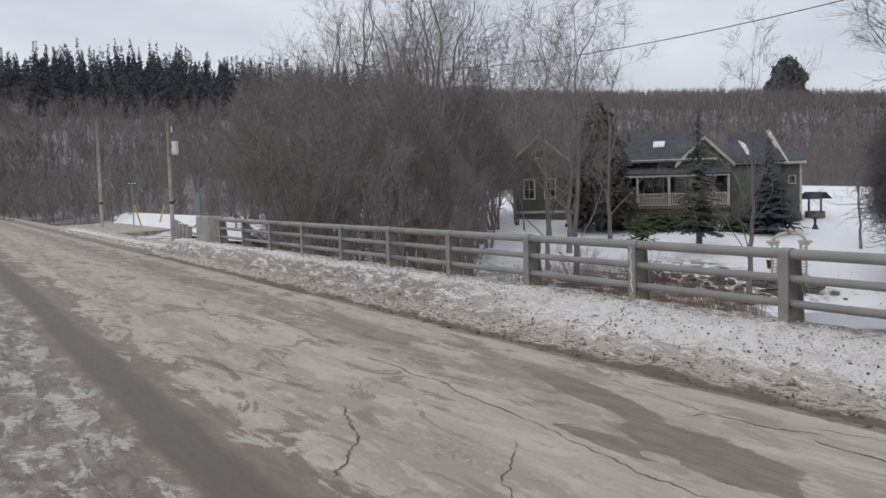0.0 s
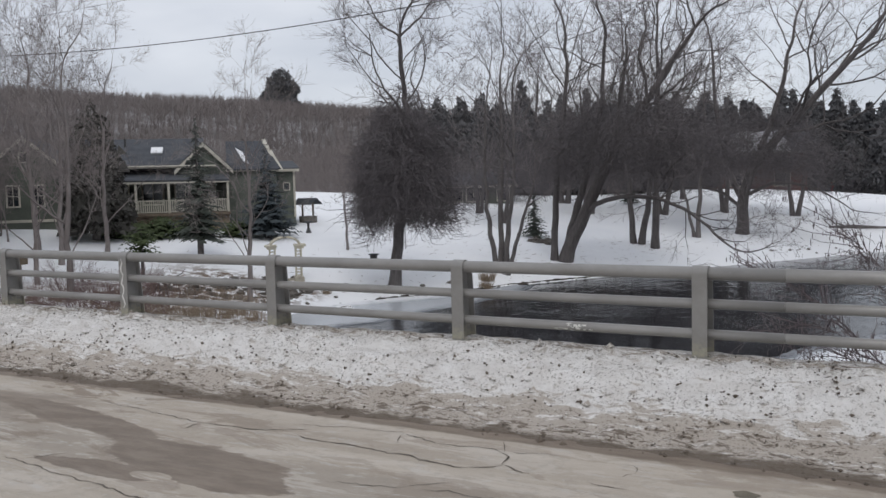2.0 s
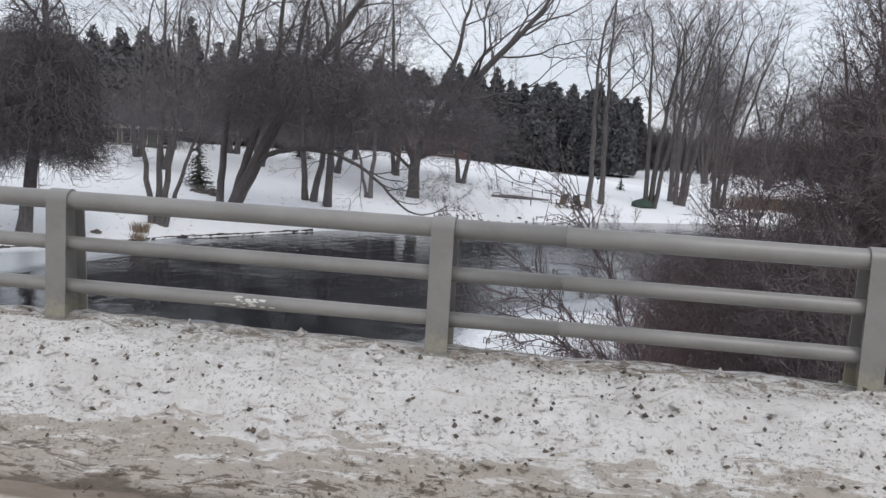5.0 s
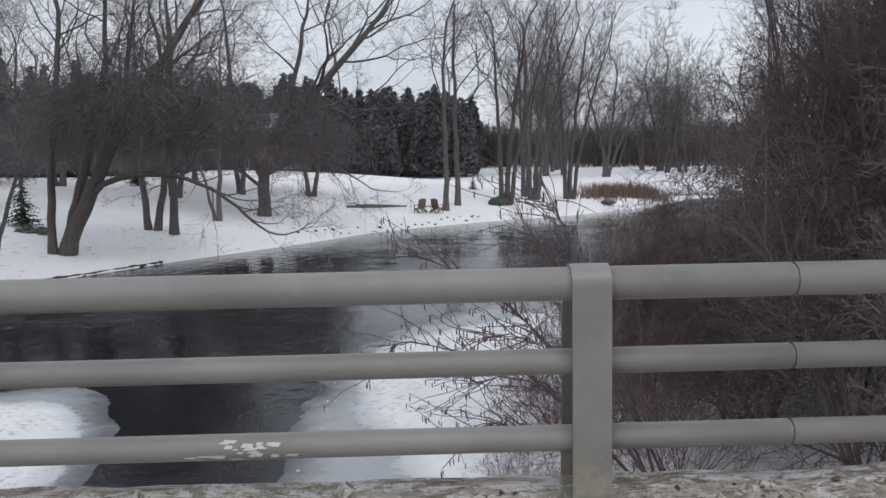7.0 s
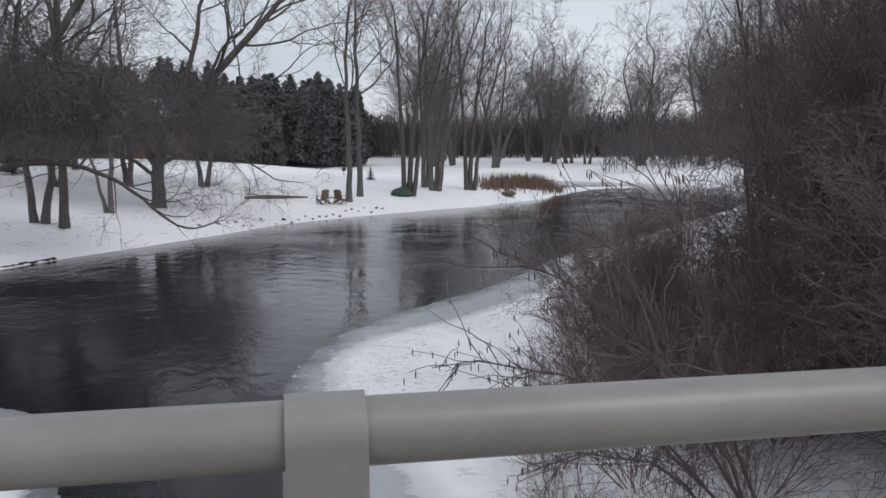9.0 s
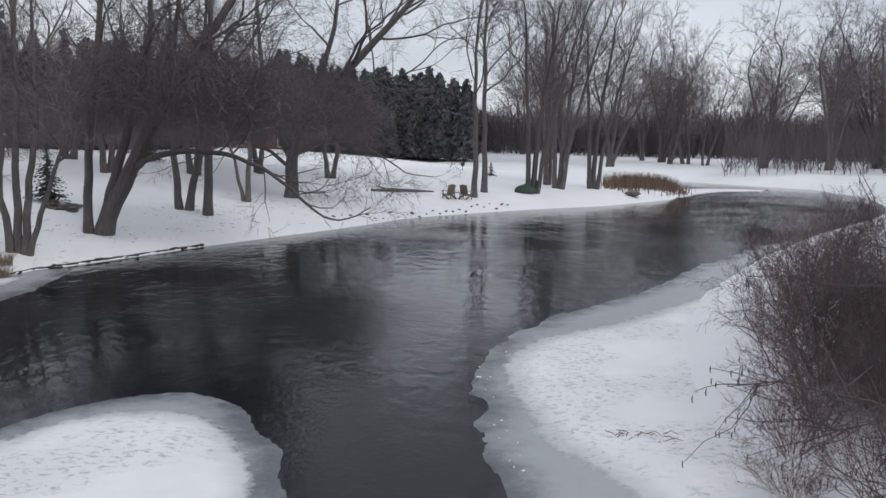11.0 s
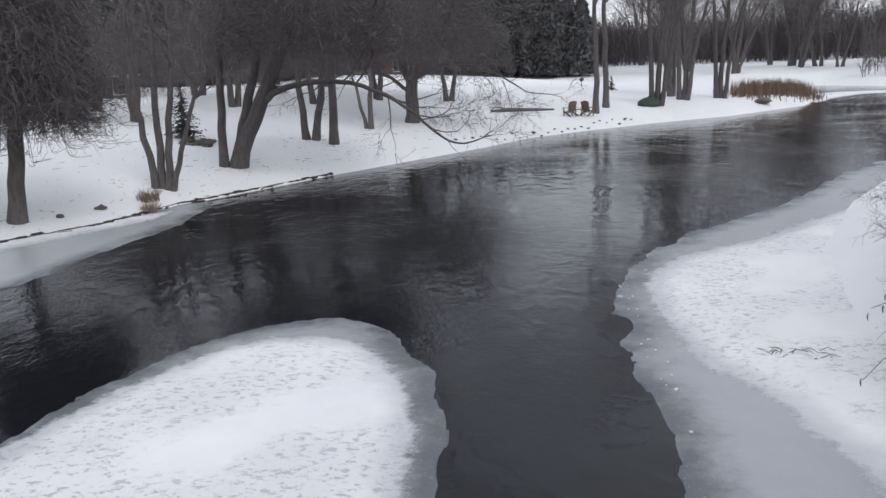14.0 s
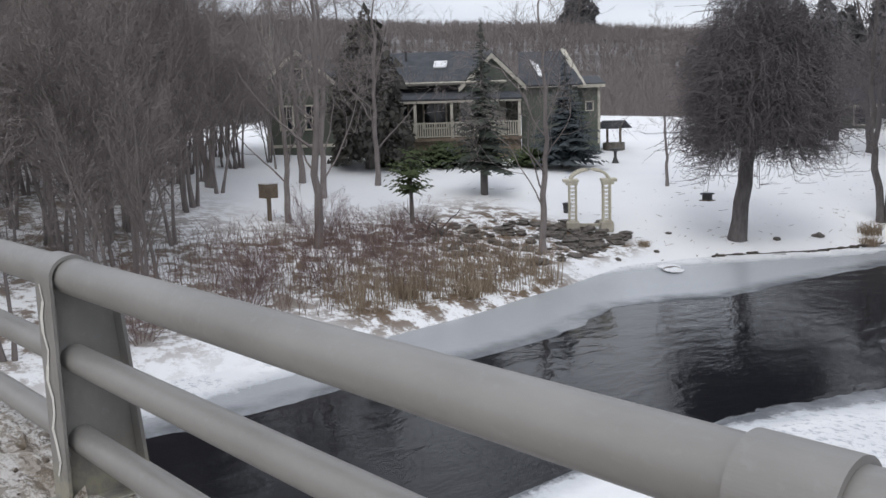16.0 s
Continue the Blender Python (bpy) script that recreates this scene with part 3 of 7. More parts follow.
def ground_height(x, y):
    x, y = np.asarray(x, float), np.asarray(y, float)
    d = river_distance(x, y)
    west = smooth01((0.0 - x) / 15.0) * smooth01((95 - y) / 40)
    dd = np.maximum(d, 0)
    garden = 0.17 * 30 * (1 - np.exp(-dd / 30))
    meadow = 0.85 * (1 - np.exp(-dd / 2.6)) + 0.02 * np.minimum(dd, 20)
    z = WATER + 0.06 + 0.17 * smooth01(d / 0.5) + garden * west + meadow * (1 - west)
    z += ripple(x, y, 3.1, 0.05) * smooth01(d / 2) + ripple(x, y, 9.0, 0.10) * smooth01(d / 6)
    # hummock in the meadow with the shed behind it
    z += 1.5 * np.exp(-(((x + 10) / 16) ** 2 + ((y - 88) / 20) ** 2)) * smooth01(d / 10)
    z = np.where(d < 0, np.maximum(WATER - 0.9, WATER + 0.06 + d * 0.45), z)
    # wooded hills round the valley
    r = np.hypot(x, y - 20)
    az = np.degrees(np.arctan2(-x, y - 20))
    up = np.interp(az, [-180, -60, -20, 5, 28, 45, 60, 80, 100, 130, 180], [1.0, 0.8, 0.5, 1.1, 4.3, 5.4, 6.2, 6.6, 6.2, 3.0, 1.0])
    hill = np.tan(np.radians(up)) * np.minimum(r, 420) * smooth01((r - 62) / 250)
    z = z + hill + ripple(x, y, 37, 1.2) * smooth01((r - 150) / 150)
    # the ground is cut down to the road and to the side road west of the bridge
    cut = -0.32 + 0.22 * np.maximum(0, np.maximum(y - 3.2, -11.5 - y))
    k = np.clip(((x + 55) * -31 + (y - 3) * 35) / (31 ** 2 + 35 ** 2), 0, 1)
    off = np.hypot(x + 55 + 31 * k, y - 3 - 35 * k)
    cut = np.minimum(cut, -0.36 + 0.25 * np.maximum(0, off - 6.5) + 99 * (off > 40))
    z = np.where((x < -16) & (x > -420), np.minimum(z, cut + 8 * smooth01((x + 22) / 6) + 70 * smooth01((-125 - x) / 130)), z)
    # road bank: level with the road, falling away beyond the railing
    fall = np.where(y > 0.6, -0.30 - (y - 0.6) / 1.45, np.where(y < -10.5, -0.30 - (-10.5 - y) / 1.8, -0.30))
    level = np.where((x < -23) | (x > 18), fall, -99.0)
    side = smooth01((-30 - x) / 8) * smooth01((30 - y) / 18)
    level = np.where(x < -30, np.maximum(level, -0.30 * side - 4 * (1 - side)), level)
    flat = smooth01((x + 330) / 80)
    return np.maximum(z, level * flat + z * (1 - flat))


def ground_z(x, y):
    return float(ground_height(np.array([x]), np.array([y]))[0])


def spaced(lo, a, b, hi, step, grow=1.16):
    mid = list(np.arange(a, b + step / 2, step))
    left, s, v = [], step, a
    while v > lo:
        s *= grow
        v -= s
        left.append(v)
    right, s, v = [], step, mid[-1]
    while v < hi:
        s *= grow
        v += s
        right.append(v)
    return np.array(left[::-1] + mid + right)


# ---- trees ----
def rotated(d, axis, ang):
    return d * math.cos(ang) + np.cross(axis, d) * math.sin(ang) + axis * (axis @ d) * (1 - math.cos(ang))


def any_normal(d, rng):
    a = np.cross(d, rng.normal(size=3))
    return a / (np.linalg.norm(a) + 1e-9)


def branch_path(rng, start, d, length, up, wander, steps):
    pts, p = [start], np.array(start, float)
    d = np.array(d, float)
    for _ in range(steps):
        d = d + rng.normal(size=3) * wander + np.array([0, 0, up])
        d /= np.linalg.norm(d)
        p = p + d * length / steps
        pts.append(p.copy())
    return np.array(pts), d


def bare_tree(seed, height, radius, levels=4, first=0.3, kids=(9, 7, 5, 4), angle=(38, 42, 45, 45), shrink=(0.55, 0.5, 0.5, 0.5), up=(0.06, 0.09, 0.05, 0.02),
              wander=(0.05, 0.12, 0.16, 0.2), lean=(0, 0), min_r=0.006, start=(0, 0, 0), stems=1, spread=14, cut=None):
    """Two shapes of a leafless tree: its trunk with limbs, and its twigs."""
    rng = np.random.default_rng(seed)
    wood, twig = Shape(), Shape()

    def grow(p, d, length, r, lv):
        steps = (7, 4, 3, 2, 1)[min(lv, 4)] if lv + 1 < levels or lv < 3 else 1
        pts, end = branch_path(rng, p, d, length, up[min(lv, 3)], wander[min(lv, 3)], steps)
        tip = max(min_r * 0.8, r * (0.22 if lv == 0 else 0.3))
        rad = np.linspace(r, tip, len(pts)) if lv else r - (r - tip) * np.linspace(0, 1, len(pts)) ** 0.75
        if lv == 0:
            rad[0] *= 1.35
        if lv < 2:
            wood.tube(pts, rad, (8, 4)[lv], cap=lv == 0)
        else:
            twig.spike(pts, r)
        if lv + 1 >= levels:
            return
        k = kids[min(lv, len(kids) - 1)]
        lo = first if lv == 0 else 0.18
        for i in range(k):
            t = lo + (1 - lo) * (i + rng.uniform(0.2, 0.9)) / k
            q = t * (len(pts) - 1)
            a = min(int(q), len(pts) - 2)
            base = pts[a] + (pts[a + 1] - pts[a]) * (q - a)
            dd = pts[a + 1] - pts[a]
            dd = dd / (np.linalg.norm(dd) + 1e-9)
            turned = rotated(dd, any_normal(dd, rng), math.radians(angle[min(lv, 3)] * rng.uniform(0.7, 1.25)))
            size = length * shrink[min(lv, 3)] * (1.15 - 0.55 * t) * rng.uniform(0.75, 1.2)
            grow(base, turned, size, max(min_r, float(np.interp(q, range(len(pts)), rad)) * rng.uniform(*((0.38, 0.62) if lv == 0 else (0.5, 0.7)))), lv + 1)

    for s in range(stems):
        if stems > 1:
            az = 2 * math.pi * s / stems + rng.uniform(-0.4, 0.4)
            tilt = math.radians(spread) * rng.uniform(0.5, 1.2)
            d = np.array([math.cos(az) * math.sin(tilt) + lean[0], math.sin(az) * math.sin(tilt) + lean[1], math.cos(tilt)])
            b = np.array(start) + np.array([math.cos(az), math.sin(az), 0]) * radius * 1.3
        else:
            d, b = np.array([lean[0], lean[1], 1.0]), np.array(start, float)
        grow(b - np.array([0, 0, 0.25]), d / np.linalg.norm(d), height * (1.0 if s == 0 else rng.uniform(0.8, 1.0)), radius * (1.0 if s == 0 else rng.uniform(0.7, 1.0)), 0)
    return wood, twig


def forked_tree(seed, stems, fine=0.010, reach=0.27, droop=0.0, spread=1.0, first=0.55, twigs=5, shoot=0.007):
    """Two shapes of a leafless tree that parts again and again: stems with limbs, and twigs.

    Each stem is (points from its foot up, radius at its foot)."""
    rng = np.random.default_rng(seed)
    wood, twig = Shape(), Shape()
    tall = max(p[2] for pts, _ in stems for p in pts)

    def sprays(pts, d, n, size):
        for _ in range(n):
            q = rng.uniform(0.15, 1.0) * (len(pts) - 1)
            a = min(int(q), len(pts) - 2)
            base = pts[a] + (pts[a + 1] - pts[a]) * (q - a)
            e = rotated(d, any_normal(d, rng), math.radians(rng.uniform(20, 62)))
            run, end = branch_path(rng, base, e, size * rng.uniform(0.5, 1.2), 0.05 - droop * 1.4, 0.13, 2)
            twig.spike(run, shoot)
            for _ in range(2):
                f = rotated(end, any_normal(end, rng), math.radians(rng.uniform(18, 50)))
                k = run[1] + (run[2] - run[1]) * rng.uniform(0, 0.8)
                twig.spike([k, k + f * size * rng.uniform(0.25, 0.55) - np.array([0, 0, droop * 0.5])], shoot * 0.75)

    def grow(p, d, r, length, gen):
        pts, end = branch_path(rng, p, d, length, 0.05 - droop * (0.25 if r < 0.04 else 0.0), 0.15, 4 if r > 0.03 else 3)
        tip = r * rng.uniform(0.70, 0.80)
        if r > 0.020:
            wood.tube(pts, np.linspace(r, tip, len(pts)), 6 if r > 0.07 else 4, False)
        else:
            twig.spike(pts, r)
        if tip < fine:
            sprays(pts, end, twigs, length * 1.1)
            return
        n = 3 if rng.random() < 0.22 else 2
        for i in range(n):
            main = i == 0
            ang = rng.uniform(8, 22) if main else rng.uniform(28, 52) * spread
            e = rotated(end, any_normal(end, rng), math.radians(ang))
            grow(pts[-1], e, tip * (rng.uniform(0.82, 0.95) if main else rng.uniform(0.55, 0.78)), length * (rng.uniform(0.78, 0.92) if main else rng.uniform(0.62, 0.85)), gen + 1)
        if rng.random() < 0.5:
            e = rotated(end, any_normal(end, rng), math.radians(rng.uniform(35, 65)))
            grow(pts[len(pts) // 2], e, max(fine, tip * rng.uniform(0.3, 0.5)), length * rng.uniform(0.45, 0.7), gen + 2)

    for ctrl, radius in stems:
        c = np.array(ctrl, float)
        u = np.linspace(0, len(c) - 1, 4 * (len(c) - 1) + 1)
        pts = np.stack([np.interp(u, range(len(c)), c[:, k]) for k in range(3)], -1)
        for _ in range(2):
            pts[1:-1] = (pts[:-2] + pts[1:-1] * 2 + pts[2:]) / 4
        pts[1:] += rng.normal(size=(len(pts) - 1, 3)) * 0.035 * np.array([1, 1, 0.3])
        if ctrl[0][2] < 0.3:
            pts[0, 2] -= 0.3
        rad = np.linspace(radius, radius * 0.34, len(pts))
        if ctrl[0][2] < 0.3:
            rad[0] *= 1.3
        wood.tube(pts, rad, 9, True)
        run = np.linalg.norm(np.diff(c, axis=0), axis=1).sum()
        size = max(run, tall * 0.6) * reach
        k = max(3, int(len(pts) * (1 - first) * 1.05))
        for i in range(k):
            q = (first + (1 - first) * (i + rng.uniform(0, 0.8)) / k) * (len(pts) - 1)
            a = min(int(q), len(pts) - 2)
            base, d = pts[a] + (pts[a + 1] - pts[a]) * (q - a), pts[a + 1] - pts[a]
            d = d / np.linalg.norm(d)
            e = rotated(d, any_normal(d, rng), math.radians(rng.uniform(30, 58) * spread))
            grow(base, e, float(np.interp(q, range(len(pts)), rad)) * rng.uniform(0.30, 0.52), size * rng.uniform(0.7, 1.0), 1)
        d = pts[-1] - pts[-2]
        grow(pts[-1], d / np.linalg.norm(d), rad[-1] * 0.95, size * 0.8, 1)
    return wood, twig


def spruce(seed, height, width, rows=22, bare=0.08, droop=0.28, flat=0.0, per=9, gap=0.16, wide=0.30):
    """Two shapes of a conifer: trunk, and sprays of needles on whorled boughs."""
    rng = np.random.default_rng(seed)
    wood, leaf = Shape(), Shape()
    wood.tube([(0, 0, -0.25), (0, 0, height * 0.5), (0, 0, height * 0.98)], [width * 0.055, width * 0.034, 0.012], 6)
    vs, fs = [], []
    for i in range(rows):
        t0 = (i + 0.5) / rows
        for k in range(per):
            t = min(0.99, max(0.0, t0 + rng.uniform(-0.75, 0.75) / rows))
            z = height * (bare + (1 - bare) * t)
            reach = width * 0.5 * ((1 - t) ** 0.85 * (1 - flat) + flat * math.sqrt(max(0.0, 1 - (2 * t - 0.75) ** 2 / 1.7))) + 0.05
            az = 2 * math.pi * (k + rng.uniform(-0.35, 0.35)) / per + i * 0.9
            length = reach * rng.uniform(0.7, 1.18)
            steps = max(3, int(length / gap))
            dx, dy = math.cos(az), math.sin(az)
            for j in range(steps):
                u = (j + 0.5) / steps
                px, py = dx * length * u, dy * length * u
                pz = z - droop * length * u + 0.16 * length * u * u + rng.normal() * 0.03
                w = length * wide * (1.1 - u * 0.75) * rng.uniform(0.7, 1.3)
                for side in (-1, 1):
                    tip = (px + dx * w * 0.55 - dy * side * w, py + dy * w * 0.55 + dx * side * w, pz - w * rng.uniform(0.05, 0.6))
                    b = len(vs)
                    vs += [(px - dx * w * 0.3, py - dy * w * 0.3, pz + 0.02), (px + dx * w * 0.35, py + dy * w * 0.35, pz - 0.03), tip, (px + dx * 0.02, py + dy * 0.02, pz + w * 0.22)]
                    fs += [(b, b + 1, b + 2), (b, b + 2, b + 3), (b + 3, b + 2, b + 1)]
    leaf.add(vs, fs)
    return wood, leaf


def soft_conifer(seed, height, width, n, leaf=0.5, top=0.8, full=0.35):
    """Two shapes of a close, uneven evergreen: trunk, and a dense coat of small sprays."""
    rng = np.random.default_rng(seed)
    wood, coat = Shape(), Shape()
    wood.tube([(0, 0, -0.3), (0, 0, height * 0.8)], [width * 0.05, 0.03], 5)
    ph = rng.uniform(0, 6.28, 6)
    vs, fs = [], []
    for _ in range(n):
        t = 1 - math.sqrt(rng.random()) * 0.97
        az = rng.uniform(0, 2 * math.pi)
        bulge = 1 + 0.16 * math.sin(2 * az + ph[0] + 5 * t) + 0.13 * math.sin(3 * az + ph[1] - 9 * t) + 0.10 * math.sin(17 * t + ph[2] + az)
        r = width * 0.5 * min(1.0, (t + 0.06) / full * 0.3 + 0.72) * (1 - t) ** top * bulge * (1 - 0.45 * rng.random() ** 2)
        c = np.array([r * math.cos(az), r * math.sin(az), height * (0.02 + 0.98 * t)])
        k = leaf * rng.uniform(0.5, 1.2)
        q = c + rng.normal(size=(3, 3)) * k * 0.55 + np.array([[math.cos(az) * k * 0.5, math.sin(az) * k * 0.5, -k * 0.2], [0, 0, k * 0.5], [0, 0, 0]])
        b = len(vs)
        vs += [tuple(v) for v in q]
        fs.append((b, b + 1, b + 2))
    coat.add(vs, fs)
    return wood, coat


def plant_tree(name, label, category, shapes, mats, names=("trunk", "crown"), at=(0, 0, 0), group="", rz=0.0, scale=1.0):
    t = thing(name, label, category, group)
    for sh, mt, nm in zip(shapes, mats, names):
        part(nm, sh, mt, t, smooth=False)
    t.matrix_basis = pose(*at, 0, 0, rz)
    t.scale = (scale,) * 3
    return t


def copy_at(ob, x, y, rz=0.0, scale=1.0, dz=0.0, z=None):
    c = copy_thing(ob, pose(x, y, (ground_z(x, y) if z is None else z) + dz, 0, 0, rz))
    c.scale = (scale,) * 3
    return c


# ---- ground, river, ice ----
def build_ground():
    xs, ys = spaced(-900, -46, 46, 700, 0.6, 1.13), spaced(-120, 0.4, 72, 900, 0.6, 1.13)
    gx, gy = np.meshgrid(xs, ys, indexing="ij")
    gz = ground_height(gx, gy)
    nx, ny = gx.shape
    s = Shape()
    s.v = list(map(tuple, np.stack([gx, gy, gz], -1).reshape(-1, 3).tolist()))
    s.f = [(i * ny + j, (i + 1) * ny + j, (i + 1) * ny + j + 1, i * ny + j + 1) for i in range(nx - 1) for j in range(ny - 1)]
    ob = part("ground", s, M_GROUND, smooth=True)
    tagged(ob, "snow-covered ground with leaf litter and wooded hills", "ground", kind="structure")


def build_water():
    s = Shape()
    s.add([(-40, -45, WATER), (70, -45, WATER), (70, 150, WATER), (-40, 150, WATER)], [(0, 1, 2, 3)])
    tagged(part("water", s, M_WATER), "dark slowly flowing river water with ripples", "river", kind="structure")


def ragged(poly, step, amp, rng, closed=True):
    """A polygon's outline, finely divided and roughened."""
    out, n = [], len(poly)
    for i in range(n if closed else n - 1):
        a, b = np.array(poly[i], float), np.array(poly[(i + 1) % n], float)
        k = max(1, int(np.linalg.norm(b - a) / step))
        for j in range(k):
            out.append(a + (b - a) * j / k)
    out = np.array(out)
    for _ in range(3):
        out = (out + np.roll(out, 1, 0) + np.roll(out, -1, 0)) / 3 if closed else out
    rough = rng.normal(size=(len(out), 2)) * amp
    rough = (rough + 0.6 * np.roll(rough, 1, 0)) / 1.2
    slow = np.array([[noise.noise((p[0] * 0.9, p[1] * 0.9, s)) for s in (1.5, 7.5)] for p in out]) * amp * 4
    return out + rough + slow


ISLE = [(-5.9, -6), (-6.5, 2), (-6.8, 6), (-6.85, 8.6), (-6.6, 10.2), (-6.15, 11.8), (-5.5, 13.4), (-4.9, 14.4), (-4.2, 15.0), (-3.2, 15.35), (-2.5, 15.1), (-1.80, 14.3), (-1.25, 13.0), (-0.84, 11.6), (-0.66, 9.8), (-0.62, 7), (-0.77, 3), (-1.2, -6)]
ISLE_SNOW = [(-5.7, -6), (-6.3, 2), (-6.6, 6), (-6.65, 8.2), (-6.35, 10.0), (-5.75, 11.7), (-4.95, 13.3), (-4.1, 14.1), (-3.1, 14.2), (-2.3, 13.7), (-1.7, 12.6), (-1.22, 11.2), (-1.05, 9.6), (-1.05, 7), (-1.3, 2), (-1.6, -6)]
SHOAL = [(2.3, -6), (2.1, 6), (2.05, 11.3), (2.1, 13.2), (2.25, 14.5), (2.2, 15.7), (2.3, 17.0), (2.9, 18.8), (3.95, 20.8), (5.2, 22.7), (6.8, 24.3), (8.7, 26.4), (12.3, 32.0), (16.7, 37.5), (22.4, 43.7), (30, 50.5), (35, 57),
         (38, 56), (30, 48), (22, 38), (14, 28), (9, 18), (8, 8), (9, -6)]
SHOAL_SNOW = [(4.9, -6), (4.3, 7), (3.75, 10.9), (3.3, 11.9), (2.95, 13.0), (3.0, 14.2), (2.9, 15.3), (3.0, 17.2), (3.4, 18.4), (4.2, 19.6), (5.4, 20.6), (6.6, 21.5), (8.3, 23.4), (10.0, 25.1), (15.0, 31.8), (18.7, 36.6), (25, 43.0), (31, 49),
              (31, 47), (22, 38), (14, 28), (9, 18), (8, 8), (9, -6)]
SHELF = [(-12.3, -6), (-12.1, 4), (-11.9, 6.4), (-12.0, 8.8), (-11.5, 11.0), (-11.5, 12.6), (-11.9, 14.2), (-12.5, 15.8), (-11.8, 17.5), (-10.95, 18.8), (-10.85, 20.6), (-10.4, 22.8), (-9.8, 25.4), (-9.8, 28.1), (-10.0, 30.6),
         (-11.5, 30.5), (-13.5, 26.5), (-15.5, 24), (-17, 20.5), (-16, 15), (-15.5, 9), (-16, -6)]
SHELF_SNOW = [(-13.1, -6), (-13.0, 4), (-13.3, 7.9), (-14.3, 11.0), (-14.8, 13.4), (-15.4, 15.5), (-15.7, 17.3), (-15.3, 19.3), (-14.5, 21.6), (-13.0, 23.6), (-11.0, 27), (-11, 28.5),
              (-13.5, 27), (-15.5, 24), (-17, 20.5), (-16.5, 15), (-16, 9), (-16, -6)]
FARICE = [(24, 69.5), (27.5, 75), (31, 79), (36, 80.5), (37, 83), (31, 84), (27, 82), (24, 84), (22, 76)]


def outline_distance(outline, x, y):
    """Metres inside a closed outline (negative outside), and the nearest point on it."""
    best, inside = np.full(x.shape, 1e9), np.zeros(x.shape, bool)
    nx, ny = np.zeros(x.shape), np.zeros(x.shape)
    n = len(outline)
    for i in range(n):
        (ax, ay), (bx, by) = outline[i], outline[(i + 1) % n]
        ex, ey = bx - ax, by - ay
        t = np.clip(((x - ax) * ex + (y - ay) * ey) / (ex * ex + ey * ey + 1e-12), 0, 1)
        qx, qy = ax + t * ex, ay + t * ey
        d = np.hypot(x - qx, y - qy)
        near = d < best
        best, nx, ny = np.where(near, d, best), np.where(near, qx, nx), np.where(near, qy, ny)
        inside ^= ((ay > y) != (by > y)) & (x < ax + (y - ay) * ex / (ey if ey else 1e-9))
    return np.where(inside, best, -best), nx, ny


def ice_sheet(poly, snow, step, amp, rng, thick):
    """A ragged sheet of ice with a low swell of snow on it, as one draped mesh."""
    line = ragged(poly, 0.2 if step < 0.3 else 0.8, amp, rng)
    lo, hi = line.min(0) - step, line.max(0) + step
    gx, gy = np.meshgrid(np.arange(lo[0], hi[0], step), np.arange(lo[1], hi[1], step), indexing="ij")
    d, qx, qy = outline_distance(line.tolist(), gx, gy)
    cover, _, _ = outline_distance(snow, gx, gy)
    out = d < 0
    px, py = np.where(out, qx, gx), np.where(out, qy, gy)
    lump = 0.02 * np.sin(px * 2.3 + np.sin(py * 1.7)) * np.cos(py * 1.9 + 0.7 * np.sin(px * 1.3))
    pz = WATER + np.where(out, -0.01, 0.022) + thick * smooth01(cover / 0.9) * (1 + lump * 6)
    nx, ny = gx.shape
    ok = ~out
    cells = [(i, j) for i in range(nx - 1) for j in range(ny - 1) if ok[i, j] or ok[i + 1, j] or ok[i, j + 1] or ok[i + 1, j + 1]]
    ids, s, rim, deep = {}, Shape(), [], []

    def vert(i, j):
        k = i * ny + j
        if k not in ids:
            ids[k] = len(s.v)
            s.v.append((float(px[i, j]), float(py[i, j]), float(pz[i, j])))
            rim.append(max(0.0, float(d[i, j])))
            deep.append(float(cover[i, j]))
        return ids[k]

    sheets = []
    for part_name, snowy in (("ice", False), ("snow", True)):
        ids, s, rim, deep = {}, Shape(), [], []
        s.f = [(vert(i, j), vert(i + 1, j), vert(i + 1, j + 1), vert(i, j + 1)) for i, j in cells if (cover[i, j] > 0) == snowy]
        me = bpy.data.meshes.new(part_name)
        me.from_pydata(s.v, [], s.f)
        for name, values in (("rim_distance", rim), ("snow_depth", deep)):
            me.attributes.new(name, "FLOAT", "POINT").data.foreach_set("value", values)
        me.shade_smooth()
        sheets.append(me)
    return sheets


